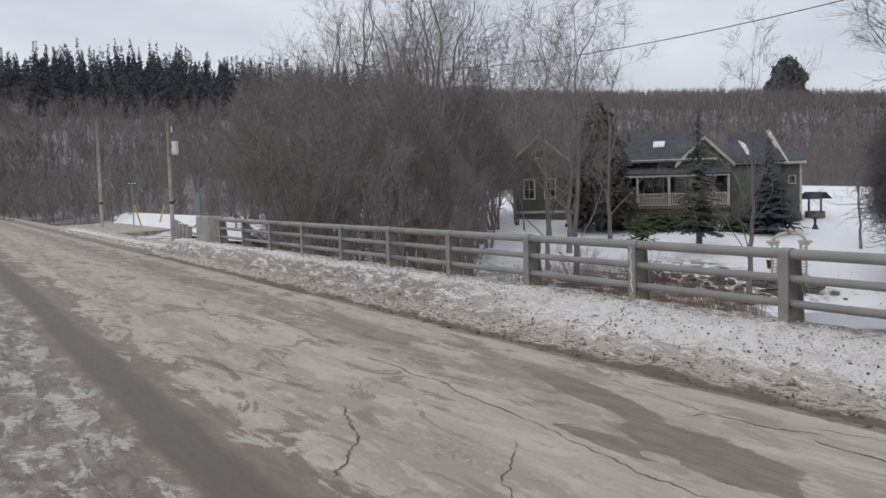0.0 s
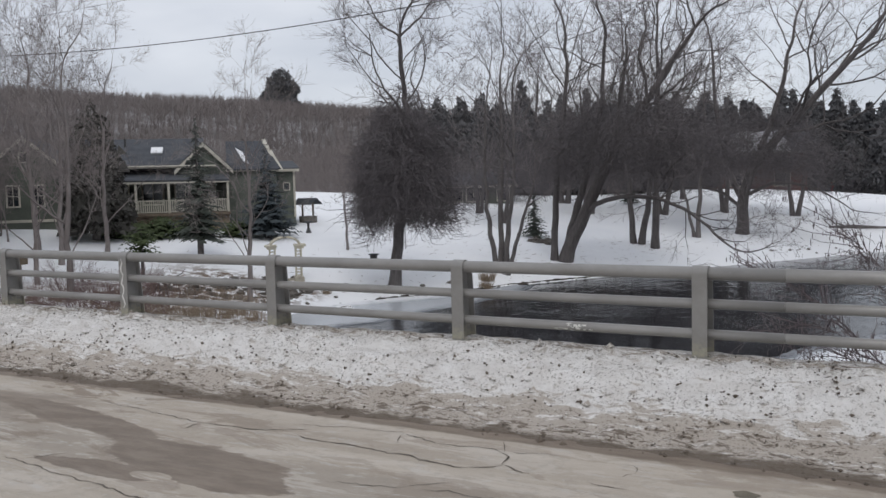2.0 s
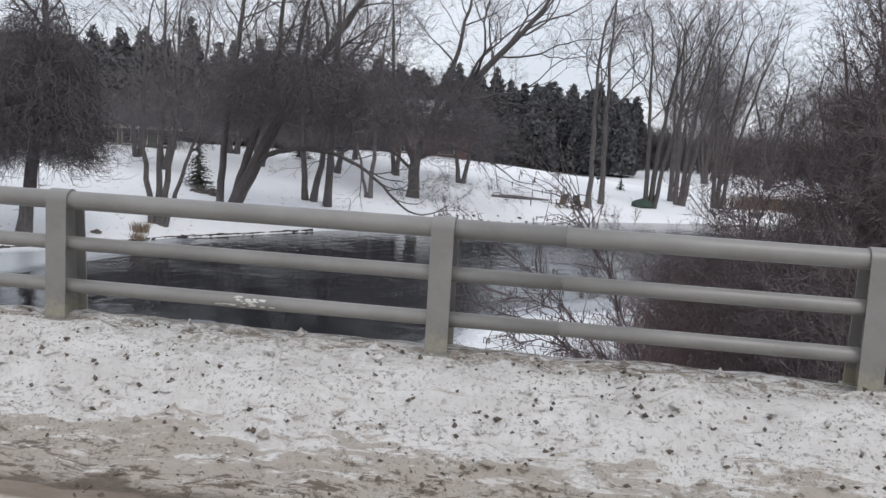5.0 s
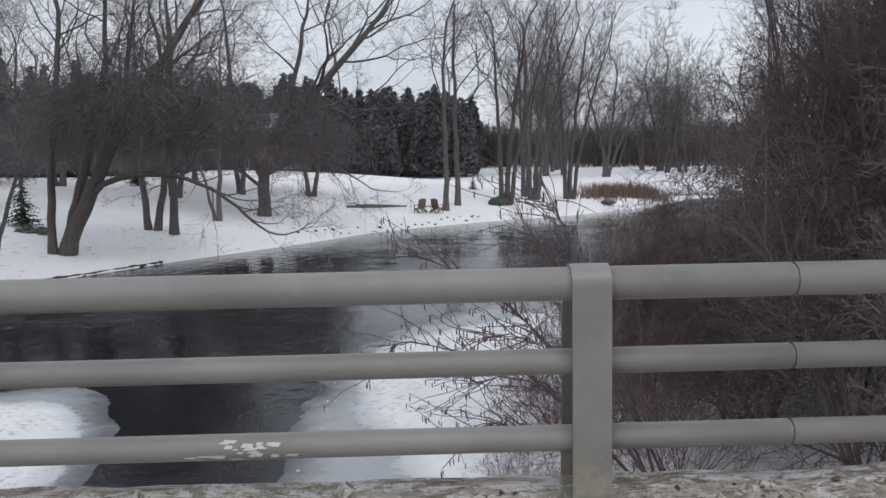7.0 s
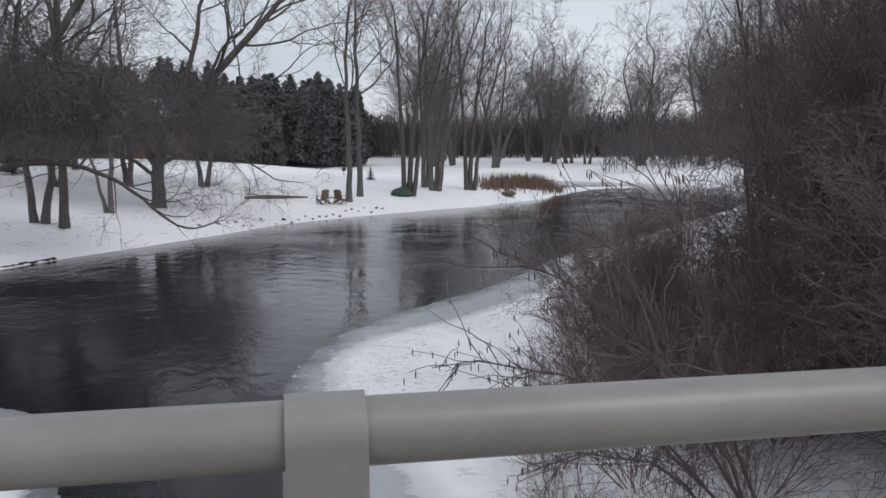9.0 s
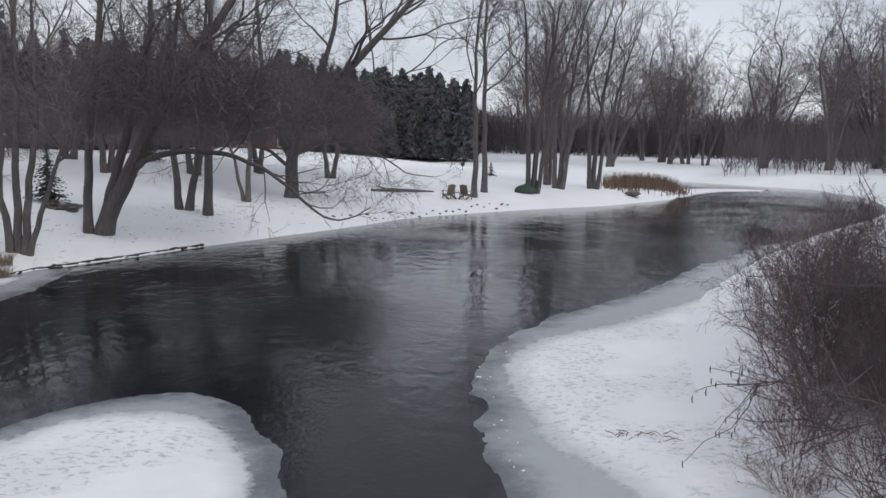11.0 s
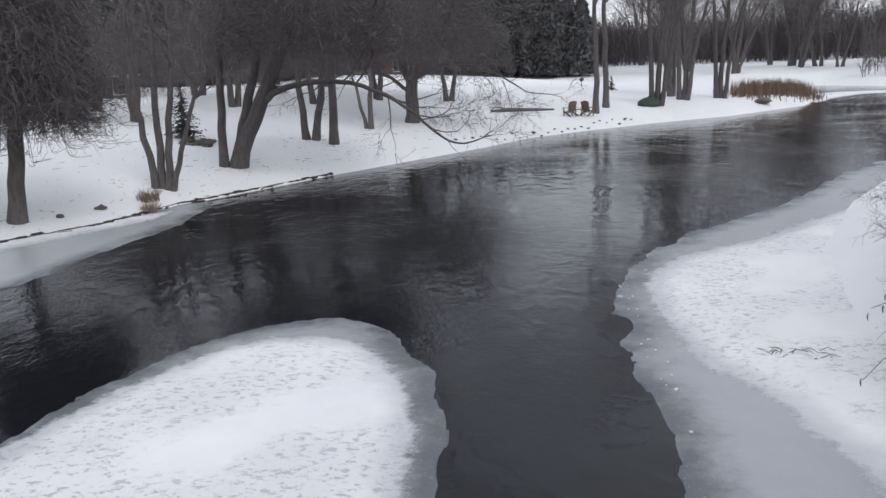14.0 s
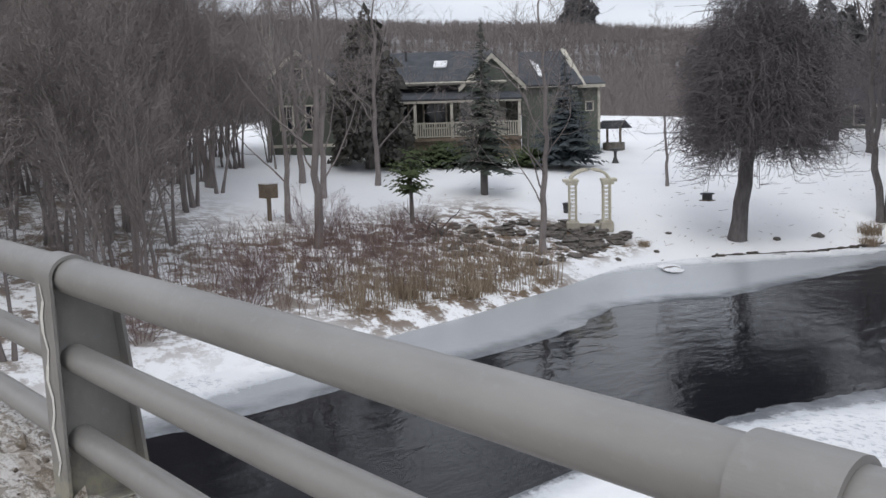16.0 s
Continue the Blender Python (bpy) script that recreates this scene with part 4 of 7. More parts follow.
def build_ice():
    rng = np.random.default_rng(5)
    for label, poly, snow, step, amp, thick in (
            ("grey river ice round a snow-covered sandbar", ISLE, ISLE_SNOW, 0.12, 0.03, 0.07),
            ("grey shore ice with a rotten broken rim under snow", SHOAL, SHOAL_SNOW, 0.16, 0.05, 0.08),
            ("smooth grey shelf of shore ice along the garden bank", SHELF, SHELF_SNOW, 0.16, 0.035, 0.04),
            ("snowy ice along the reed bank at the river bend", FARICE, [(x * 0.94 + 29 * 0.06, y * 0.94 + 78.5 * 0.06 + 0.2) for x, y in FARICE], 0.6, 0.08, 0.05)):
        ice = thing("ice_shelf", label, "river ice")
        bare, snowy = ice_sheet(poly, snow, step, amp, rng, thick)
        part("ice", bare, M_ICE, ice)
        part("snow", snowy, M_ICE, ice, "wet snow drying to white")
        if poly is not SHOAL:
            continue
        rim = Shape()
        for _ in range(25):
            k = rng.integers(1, 7)
            a, b = np.array(poly[k]), np.array(poly[k + 1])
            p = a + (b - a) * rng.random() + np.array([0.10 + abs(rng.normal()) * 0.28, 0])
            size = rng.uniform(0.02, 0.05) if rng.random() < 0.85 else rng.uniform(0.05, 0.09)
            rim.box(p[0], p[1], WATER + 0.030, size, size * rng.uniform(0.4, 0.9), 0.018, rng.uniform(0, 180))
        tagged(part("broken_ice", rim, M_ICESNOW, ice, "broken white ice crumbs"), kind="stuff")


# ---- road and bridge ----
EDGE = -1.35


def road_z(x, y):
    return -0.03 - 0.0016 * (y + 5) ** 2 + ripple(x, y, 1.7, 0.012)


def build_cracks(road):
    """Jagged open cracks in the asphalt, and one small sunken patch."""
    rng = np.random.default_rng(23)

    def crack(a, b, width, bow=0.0):
        a, b = np.array(a, float), np.array(b, float)
        n = max(4, int(np.linalg.norm(b - a) / 0.045))
        side = np.array([-(b - a)[1], (b - a)[0]]) / np.linalg.norm(b - a)
        t = np.linspace(0, 1, n + 1)
        walk_off = np.cumsum(rng.normal(size=n + 1)) * 0.011
        walk_off = walk_off - np.linspace(walk_off[0], walk_off[-1], n + 1) + rng.normal(size=n + 1) * 0.006
        mid = a + (b - a) * t[:, None] + side * (walk_off + bow * np.sin(math.pi * t))[:, None]
        w = width * (0.35 + 0.9 * np.abs([noise.noise((float(k) * 0.21, a[0], a[1])) for k in range(n + 1)]) * 1.6) * np.minimum(1, np.minimum(t, 1 - t) * n / 3 + 0.15)
        s = Shape()
        up, dn = mid + side * w[:, None], mid - side * w[:, None]
        s.v = [(float(q[0]), float(q[1]), float(road_z(q[0], q[1])) + 0.004) for pair in zip(up, dn) for q in pair]
        s.f = [(2 * k, 2 * k + 1, 2 * k + 3, 2 * k + 2) for k in range(n)]
        part("crack", s, M_CRACK, road)

    for a, b, width, bow in (
            ((-9, -3.30), (-4.2, -3.42), 0.010, 0.04), ((-3.4, -3.44), (0.2, -3.62), 0.011, 0.02), ((0.2, -3.62), (3.4, -3.70), 0.008, -0.03), ((3.4, -3.70), (5.5, -3.72), 0.010, 0.02), ((5.5, -3.72), (9.6, -3.70), 0.019, 0.03), ((9.6, -3.70), (14, -3.74), 0.010, 0.05),
            ((1.95, -2.12), (3.66, -2.30), 0.011, 0.05), ((3.66, -2.30), (3.88, -2.12), 0.010, 0.0), ((3.62, -1.60), (3.74, -1.86), 0.008, 0.0), ((3.74, -1.86), (3.86, -2.12), 0.017, 0.03), ((3.86, -2.12), (4.14, -2.23), 0.012, -0.03),
            ((3.20, -1.86), (3.74, -1.86), 0.009, 0.03), ((3.74, -1.86), (4.15, -1.76), 0.006, 0.0), ((2.75, -1.70), (3.20, -1.86), 0.008, -0.02), ((2.3, -1.74), (2.75, -1.70), 0.007, 0.02), ((2.75, -1.70), (2.86, -1.98), 0.006, 0.0), ((1.7, -1.86), (2.3, -1.74), 0.007, 0.0),
            ((4.57, -2.22), (4.86, -2.26), 0.008, 0.0), ((4.66, -1.74), (4.79, -1.92), 0.007, 0.04), ((4.79, -1.92), (4.74, -2.02), 0.006, 0.0), ((4.72, -1.80), (4.90, -1.84), 0.003, 0.0),
            ((6.18, -2.18), (7.42, -2.22), 0.010, 0.01), ((2.9, -2.98), (3.47, -2.84), 0.006, 0.02), ((3.47, -2.84), (3.72, -2.62), 0.007, 0.0), ((3.6, -2.84), (4.36, -2.70), 0.009, -0.02),
            ((3.64, -3.36), (3.80, -3.48), 0.013, 0.0), ((3.80, -3.48), (4.2, -3.44), 0.006, 0.0), ((0.92, -2.38), (0.92, -2.16), 0.010, 0.0), ((0.92, -2.16), (1.95, -1.95), 0.009, -0.03), ((-0.6, -1.98), (0.92, -2.16), 0.005, 0.02),
            ((0.4, -3.60), (0.62, -3.28), 0.008, 0.0), ((0.9, -4.20), (1.5, -4.72), 0.011, 0.05), ((1.5, -4.72), (2.9, -4.95), 0.007, -0.04), ((0.66, -4.05), (0.9, -4.20), 0.010, 0.0),
            ((-1.2, -4.72), (-0.3, -5.00), 0.013, -0.03), ((-0.3, -5.00), (0.7, -5.62), 0.015, 0.05), ((-3.9, -5.2), (-2.9, -4.9), 0.008, 0.03), ((-2.9, -4.9), (-2.2, -4.72), 0.009, 0.0), ((5.9, -2.66), (6.3, -2.78), 0.004, 0.0)):
        crack(a, b, width, bow)
    patch = Shape()
    ring = [(5.565 + (0.085 + 0.012 * math.sin(5 * t)) * math.cos(t), -2.01 + (0.068 + 0.01 * math.cos(3 * t)) * math.sin(t)) for t in np.linspace(0, 2 * math.pi, 25)[:-1]]
    patch.add([(x, y, float(road_z(x, y)) + 0.004) for x, y in ring], [tuple(range(24))])
    part("sunken_patch", patch, M_PATCH, road, "small damp olive patch")


def build_road():
    s = Shape()
    xs, ys = spaced(-330, -30, 16, 120, 0.7, 1.15), np.linspace(-10.6, 0.3, 40)
    gx, gy = np.meshgrid(xs, ys, indexing="ij")
    gz = road_z(gx, gy)
    nx, ny = gx.shape
    s.v = list(map(tuple, np.stack([gx, gy, gz], -1).reshape(-1, 3).tolist()))
    s.f = [(i * ny + j, (i + 1) * ny + j, (i + 1) * ny + j + 1, i * ny + j + 1) for i in range(nx - 1) for j in range(ny - 1)]
    road = tagged(part("road", s, M_ROAD, smooth=True), "salt-stained cracked asphalt road with wet brown patches", "road", kind="structure")
    side = Shape()
    pts = [(-66, 0.3), (-45, 0.3), (-47, 3), (-52, 9), (-62, 20), (-80, 38), (-92, 38), (-74, 20), (-68, 9)]
    side.prism(pts, -0.35, -0.045)
    tagged(part("road", side, M_ROAD), "side road with packed snow and brown slush", "road", kind="structure")
    build_cracks(road)
    deck = Shape()
    deck.box(-3, -5.1, -0.42, 44, 11.6, 0.5, 0, 0.03)
    deck.box(-3, 0.08, 0.11, 44, 0.62, 0.50, 0, 0.02)
    deck.box(-3, -10.5, 0.1, 44, 0.6, 0.5, 0, 0.02)
    tagged(part("bridge_deck", deck, M_CONC), "concrete bridge deck with raised kerbs", "bridge", kind="structure")
    for x in (-22.5, 19.5):
        ab = Shape()
        ab.box(x, -5.1, -2.2, 3.0, 12.4, 3.4, 0, 0.04)
        tagged(part("bridge_abutment", ab, M_CONC), "plain concrete bridge abutment", "bridge", kind="structure")


def bank_z(x, y):
    """Height of the ploughed bank along the railing."""
    t = (y + 1.55) / 1.82
    lump = noise.fractal((x * 4.6, y * 5.4, 3.1), 0.7, 2.1, 6)
    prof = float(smooth01(t / 0.72) * smooth01((1.06 - t) / 0.1))
    return -0.06 + prof * (0.50 + 0.014 * noise.noise((x * 0.35, 3.1, 0.5))) + lump * (0.020 + 0.046 * float(smooth01(t / 0.5) * smooth01((1.0 - t) / 0.3)))


def snow_ridge(name, label, x0, x1, y0, y1, top, seed, taper=0.0, material=None):
    """A ploughed ridge of snow along the road."""
    s = Shape()
    xs, ys = np.arange(x0, x1, 0.05 if x1 - x0 < 45 else 0.16), np.linspace(y0, y1, 46)
    gx, gy = np.meshgrid(xs, ys, indexing="ij")
    t = (gy - y0) / (y1 - y0)
    prof = smooth01(t / 0.72) * smooth01((1.06 - t) / 0.1)
    lump = np.array([[noise.fractal((x * 4.6, y * 5.4, seed), 0.7, 2.1, 6) for y in ys] for x in xs])
    big = np.array([noise.noise((x * 0.35, seed, 0.5)) for x in xs])[:, None]
    gz = -0.06 + prof * (top + 0.06 + 0.014 * big) + lump * (0.020 + 0.046 * smooth01(t / 0.5) * smooth01((1.0 - t) / 0.3))
    if taper:
        gz -= 0.5 * smooth01((x0 + taper - gx) / taper)
    nx, ny = gx.shape
    s.v = list(map(tuple, np.stack([gx, gy, gz], -1).reshape(-1, 3).tolist()))
    s.f = [(i * ny + j, (i + 1) * ny + j, (i + 1) * ny + j + 1, i * ny + j + 1) for i in range(nx - 1) for j in range(ny - 1)]
    return tagged(part(name, s, material or M_BANK, smooth=True), label, "snow bank", kind="structure")


RAIL_TOP, POST_GAP = 1.25, 2.4
RAILS = ((1.181, 0.058), (0.914, 0.045), (0.646, 0.045))


def post_shape():
    s = Shape()
    # front flange that folds over the top rail
    prof = [(-0.076, 0.40), (-0.076, 1.18)]
    for k in range(1, 41):
        a = math.pi - k * math.pi / 40
        prof.append((0.072 * math.cos(a) - 0.004, RAIL_TOP - 0.069 + 0.069 * math.sin(a)))
    prof += [(0.065, 1.12)]
    inner = []
    for y, z in prof:
        d = Vector((0.0 - y, 1.181 - z)) if z > 1.183 else Vector((1, 0) if y < 0 else (-1, 0))
        d.normalize()
        inner.append((y + d.x * 0.011, z + d.y * 0.011))
    n, w = len(prof), 0.066
    vs = [(-w, y, z) for y, z in prof] + [(w, y, z) for y, z in prof] + [(-w, y, z) for y, z in inner] + [(w, y, z) for y, z in inner]
    fs = []
    for i in range(n - 1):
        fs += [(i, i + 1, n + i + 1, n + i), (2 * n + i, 3 * n + i, 3 * n + i + 1, 2 * n + i + 1), (i, 2 * n + i, 2 * n + i + 1, i + 1), (n + i, n + i + 1, 3 * n + i + 1, 3 * n + i)]
    fs += [(0, n, 3 * n, 2 * n), (n - 1, 3 * n - 1, 4 * n - 1, 2 * n - 1)]
    s.add(vs, fs)
    # web and leaning rear flange
    s.add([(-0.007, -0.075, 0.38), (0.007, -0.075, 0.38), (0.007, -0.075, 1.15), (-0.007, -0.075, 1.15), (-0.007, 0.19, 0.38), (0.007, 0.19, 0.38), (0.007, 0.125, 1.15), (-0.007, 0.125, 1.15)],
          [(0, 3, 2, 1), (4, 5, 6, 7), (0, 4, 7, 3), (1, 2, 6, 5), (3, 7, 6, 2), (0, 1, 5, 4)])
    s.add([(-w, 0.19, 0.38), (w, 0.19, 0.38), (w, 0.125, 1.16), (-w, 0.125, 1.16), (-w, 0.202, 0.38), (w, 0.202, 0.38), (w, 0.137, 1.16), (-w, 0.137, 1.16)],
          [(0, 1, 2, 3), (5, 4, 7, 6), (3, 2, 6, 7), (0, 4, 5, 1), (1, 5, 6, 2), (0, 3, 7, 4)])
    return s


def build_railing():
    rail = thing("bridge_railing", "grey painted steel railing with three pipes on flanged posts", "railing", kind="structure")
    post = post_shape().mesh("post")
    base = Shape().box(0, 0.06, 0.43, 0.17, 0.32, 0.03, 0, 0.005).mesh("base_plate")
    for i in range(-9, 8):
        p = part("post", post, M_STEEL, rail, at=pose(i * POST_GAP, 0, 0))
        part("base_plate", base, M_STEEL, p)
        if i == -1:
            streak = Shape()
            pts = [(-0.02 + 0.020 * math.sin(k * 1.9) + 0.002 * k, -0.0785, 1.16 - 0.052 * k) for k in range(13)]
            for k in range(12):
                a, b, w = pts[k], pts[k + 1], 0.006 + 0.008 * abs(math.sin(k * 2.3))
                streak.add([(a[0] - w, a[1], a[2]), (a[0] + w, a[1], a[2]), (b[0] + w, b[1], b[2]), (b[0] - w, b[1], b[2])], [(0, 1, 2, 3)])
            part("paint_run", streak, M_WHITE, p, "white paint run")
    joints = [-22.2, -16.1, -8.9, 5.5, 12.7, 17.3]
    for z, r in RAILS:
        for a, b in zip(joints, joints[1:]):
            s = Shape()
            n = max(2, int((b - a) / 1.2))
            s.tube([(a + 0.005 + (b - a - 0.010) * k / n, 0, z) for k in range(n + 1)], r, 20)
            part("pipe", s, M_STEEL, rail, smooth=True)
        for a in joints[1:-1]:
            s = Shape().tube([(a - 0.05, 0, z), (a + 0.05, 0, z)], r - 0.006, 16)
            part("splice_sleeve", s, M_STEEL, rail, "recessed splice in the pipe", smooth=True)
    rng = np.random.default_rng(44)
    peel = Shape()
    for k in range(30):
        x, a = 3.62 + rng.normal() * 0.075, rng.uniform(-0.9, 0.75)
        w, h = rng.uniform(0.006, 0.03), rng.uniform(0.08, 0.3)
        quad = [(x + dx * w, -0.0462 * math.cos(a + da * h), 0.646 + 0.0462 * math.sin(a + da * h)) for dx, da in ((-1, -0.5), (0.6, -0.7), (1, 0.4), (-0.5, 0.6))]
        peel.add(quad, [(0, 1, 2, 3)])
    part("peeling_paint", peel, M_WHITE, rail, "cream patch of peeling paint")
    for x in (-23.2, 18.4):
        s = Shape().box(x, 0.06, 0.62, 1.5, 0.5, 1.3, 0, 0.03)
        tagged(part("parapet_block", s, M_CONC), "weathered concrete end block of the bridge railing", "bridge", kind="structure")


def build_roadside():
    rng = np.random.default_rng(8)
    row = "guide posts beyond the bridge"
    for i in range(6):
        x = -26.5 - 2.3 * i
        s = Shape().box(0, 0, 0.35, 0.2, 0.2, 1.15, 0, 0.02)
        p = thing("guide_post", "short weathered wooden guide post in snow", "post", row, at=(x, 0.2 + 0.42 * i, -0.1))
        part("post", s, M_POLE, p)
        part("cap", Shape().box(0, 0, 0.92, 0.21, 0.21, 0.05, 0, 0.015), M_SNOWCAP if i == 2 else M_POLE, p)
    fence = thing("guide_rail", "low steel cable rail beyond the bridge end", "guard rail")
    part("beam", Shape().tube([(-24, 0.25, 0.55), (-32, 1.2, 0.5), (-38.5, 2.5, 0.45)], 0.05, 8), M_STEEL, fence)
    for x, y, h, lab in ((-58.0, 2.2, 7.4, "weathered grey utility pole stub without wires"), (-45.0, 3.9, 6.3, "brown wooden utility pole carrying a transformer")):
        p = thing("utility_pole", lab, "utility pole", at=(x, y, -0.1))
        part("pole", Shape().tube([(0, 0, 0), (0.0, 0, h * 0.5), (0, 0, h)], [0.125, 0.11, 0.095], 10), M_POLE, p, smooth=True)
        part("band", Shape().tube([(0, 0, 1.6), (0, 0, 1.75)], 0.13, 10), M_DARK, p)
        if x > -50:
            part("transformer", Shape().tube([(0.0, 0.34, h - 1.95), (0, 0.34, h - 1.9), (0, 0.34, h - 1.25), (0, 0.34, h - 1.2)], [0.16, 0.2, 0.2, 0.16], 12), M_WHITE, p, "pale grey transformer can")
            part("bracket", Shape().box(0, 0.16, h - 1.5, 0.08, 0.3, 0.1), M_DARK, p)
            part("insulator", Shape().tube([(0, 0.2, h - 0.7), (0, 0.2, h - 0.35)], 0.05, 8), M_WHITE, p)
    sign = thing("road_sign", "back of a tall narrow metal road sign", "sign", at=(-30.5, 1.7, -0.1))
    part("post", Shape().box(0, 0, 0.95, 0.07, 0.05, 2.2, 0, 0.008), M_STEEL, sign)
    part("panel", Shape().box(-0.04, 0, 1.72, 0.02, 0.46, 0.92, 0, 0.006), M_SIGN, sign, "pale aluminium panel")
    name = thing("street_sign", "green street name blade on a thin post", "sign", at=(-56, 3.9, -0.1))
    part("post", Shape().tube([(0, 0, 0), (0, 0, 2.9)], 0.04, 8), M_STEEL, name)
    part("blade", Shape().box(0, 0, 2.95, 0.03, 0.75, 0.2), M_GREEN, name, "green blade")
    for k in range(3):
        part("letter_bar", Shape().box(0.018, -0.2 + 0.2 * k, 2.95, 0.006, 0.12, 0.07), M_WHITE, name)
    for y, tilt in ((5.2, -14), (6.3, 16)):
        mk = thing("marker_post", "leaning yellow plastic marker post", "marker post", "yellow markers", at=(-55.0, y - 1.0, -0.1))
        part("stick", Shape().box(0, 0, 0.75, 0.09, 0.09, 1.6, 0, 0.01), M_YELLOW, mk)
        mk.rotation_euler = (radians(-tilt), 0, 0)
    # overhead lines from a pole on the hill, crossing high over the garden
    far = thing("utility_pole", "distant utility pole with a crossarm on the hillside", "utility pole", at=(-84.5, 35.0, ground_z(-84.5, 35.0)))
    top = 15.4 - ground_z(-84.5, 35.0)
    part("pole", Shape().tube([(0, 0, 0), (0, 0, top)], [0.16, 0.12], 8), M_POLE, far)
    part("crossarm", Shape().box(0, 0, top - 0.4, 0.12, 2.2, 0.14, -20), M_POLE, far)
    for a, b, r, sag in (((-84.5, 35.0, 15.0), (4.0, 40.0, 14.6), 0.030, 3.0), ((-84.5, 35.4, 15.3), (6.0, 42.0, 20.0), 0.012, 2.0), ((-84.5, 34.6, 15.2), (-10.0, 36.0, 19.5), 0.010, 1.2)):
        a, b = np.array(a), np.array(b)
        pts = [a + (b - a) * t - np.array([0, 0, sag * 4 * t * (1 - t)]) for t in np.linspace(0, 1, 30)]
        w = thing("overhead_wire", "black overhead power line", "wire", "overhead lines")
        part("cable", Shape().tube(pts, r, 6), M_WIRE, w)


build_ground()
build_water()
build_ice()
build_road()
snow_ridge("snow_bank", "dirty ploughed snow along the railing", -26, 19, -1.55, 0.27, 0.44, 3.1)
snow_ridge("snow_bank", "thin dirty snow along the road edge past the bridge", -62, -24, -1.1, 0.5, 0.10, 5.7, 8.0)
snow_ridge("snow_bank", "clean snow piled behind the utility poles", -80, -46, 4.6, 7.2, 0.62, 8.3, 10.0, M_SNOWCAP)
snow_ridge("snow_bank", "rounded heap of snow behind the guide posts", -43, -31, 3.4, 5.6, 0.72, 9.4, 4.0, M_SNOWCAP)
def build_clods():
    """Gravel and dirt clods thrown up with the snow, in loose clusters."""
    rng = np.random.default_rng(17)
    for nm, lab, n, mat, big in (("dirt_clods", "dark dirt clods and gravel on the ploughed snow", 9000, M_CLOD, 0.016), ("snow_lumps", "grey broken snow lumps on the ploughed snow", 1700, M_BANK, 0.04)):
        vs, fs = [], []
        xs, ys = rng.uniform(-14, 13, n), -1.5 + 1.55 * rng.random(n) ** (1.15 if nm == "dirt_clods" else 0.9)
        for x, y in zip(xs.tolist(), ys.tolist()):
            if nm == "dirt_clods" and noise.noise((x * 1.1, y * 2.6, 3.0)) + rng.normal() * 0.22 < 0.02:
                continue
            z = bank_z(x, y) + rng.normal() * 0.006
            r = big * rng.uniform(0.3, 1.1) ** 1.8
            p = rng.normal(size=(6, 3)) * 0.25 + np.array([(1, 0, 0), (-1, 0, 0), (0, 1, 0), (0, -1, 0), (0, 0, 0.8), (0, 0, -0.8)])
            k = len(vs)
            vs += [(x + a * r, y + b * r, z + c * r) for a, b, c in p]
            fs += [(k, k + 2, k + 4), (k + 2, k + 1, k + 4), (k + 1, k + 3, k + 4), (k + 3, k, k + 4), (k + 2, k, k + 5), (k + 1, k + 2, k + 5), (k + 3, k + 1, k + 5), (k, k + 3, k + 5)]
        if nm == "dirt_clods":
            rows = [(x0 + rng.normal() * 0.75, y0 + rng.normal() * 0.09, rng.uniform(0.12, 0.27) ** 2 * 0.28) for x0, y0, m in ((7.9, -0.82, 90), (9.6, -0.74, 90), (6.2, -0.62, 45), (3.4, -0.78, 30), (0.4, -0.80, 45), (-2.6, -0.85, 60), (-5.5, -0.85, 80)) for _ in range(m)]
            for x, y, r in rows:
                z = bank_z(x, y)
                p = rng.normal(size=(6, 3)) * 0.28 + np.array([(1, 0, 0), (-1, 0, 0), (0, 1, 0), (0, -1, 0), (0, 0, 0.8), (0, 0, -0.8)])
                k = len(vs)
                vs += [(x + a * r, y + b * r, z + c * r) for a, b, c in p]
                fs += [(k, k + 2, k + 4), (k + 2, k + 1, k + 4), (k + 1, k + 3, k + 4), (k + 3, k, k + 4), (k + 2, k, k + 5), (k + 1, k + 2, k + 5), (k + 3, k + 1, k + 5), (k, k + 3, k + 5)]
        tagged(part(nm, Shape().add(vs, fs), mat), lab, "debris", kind="stuff")


build_clods()
build_railing()
build_roadside()


# ---- houses ----
HOUSE = Matrix(((0.73, -0.683, 0, -30.72), (0.683, 0.73, 0, 29.8), (0, 0, 0.93, -0.02), (0, 0, 0, 1)))  # x along the front, y to the back


def gable_wall(x0, x1, y, z0, z1, zr, thick):
    """A wall with a gable over it, in the plane y."""
    xm = (x0 + x1) / 2
    p = [(x0, z0), (x1, z0), (x1, z1), (xm, zr), (x0, z1)]
    s = Shape()
    n = len(p)
    s.add([(x, y, z) for x, z in p] + [(x, y + thick, z) for x, z in p], [tuple(range(n)), tuple(reversed(range(n, 2 * n)))] + [(i, n + i, n + (i + 1) % n, (i + 1) % n) for i in range(n)])
    return s


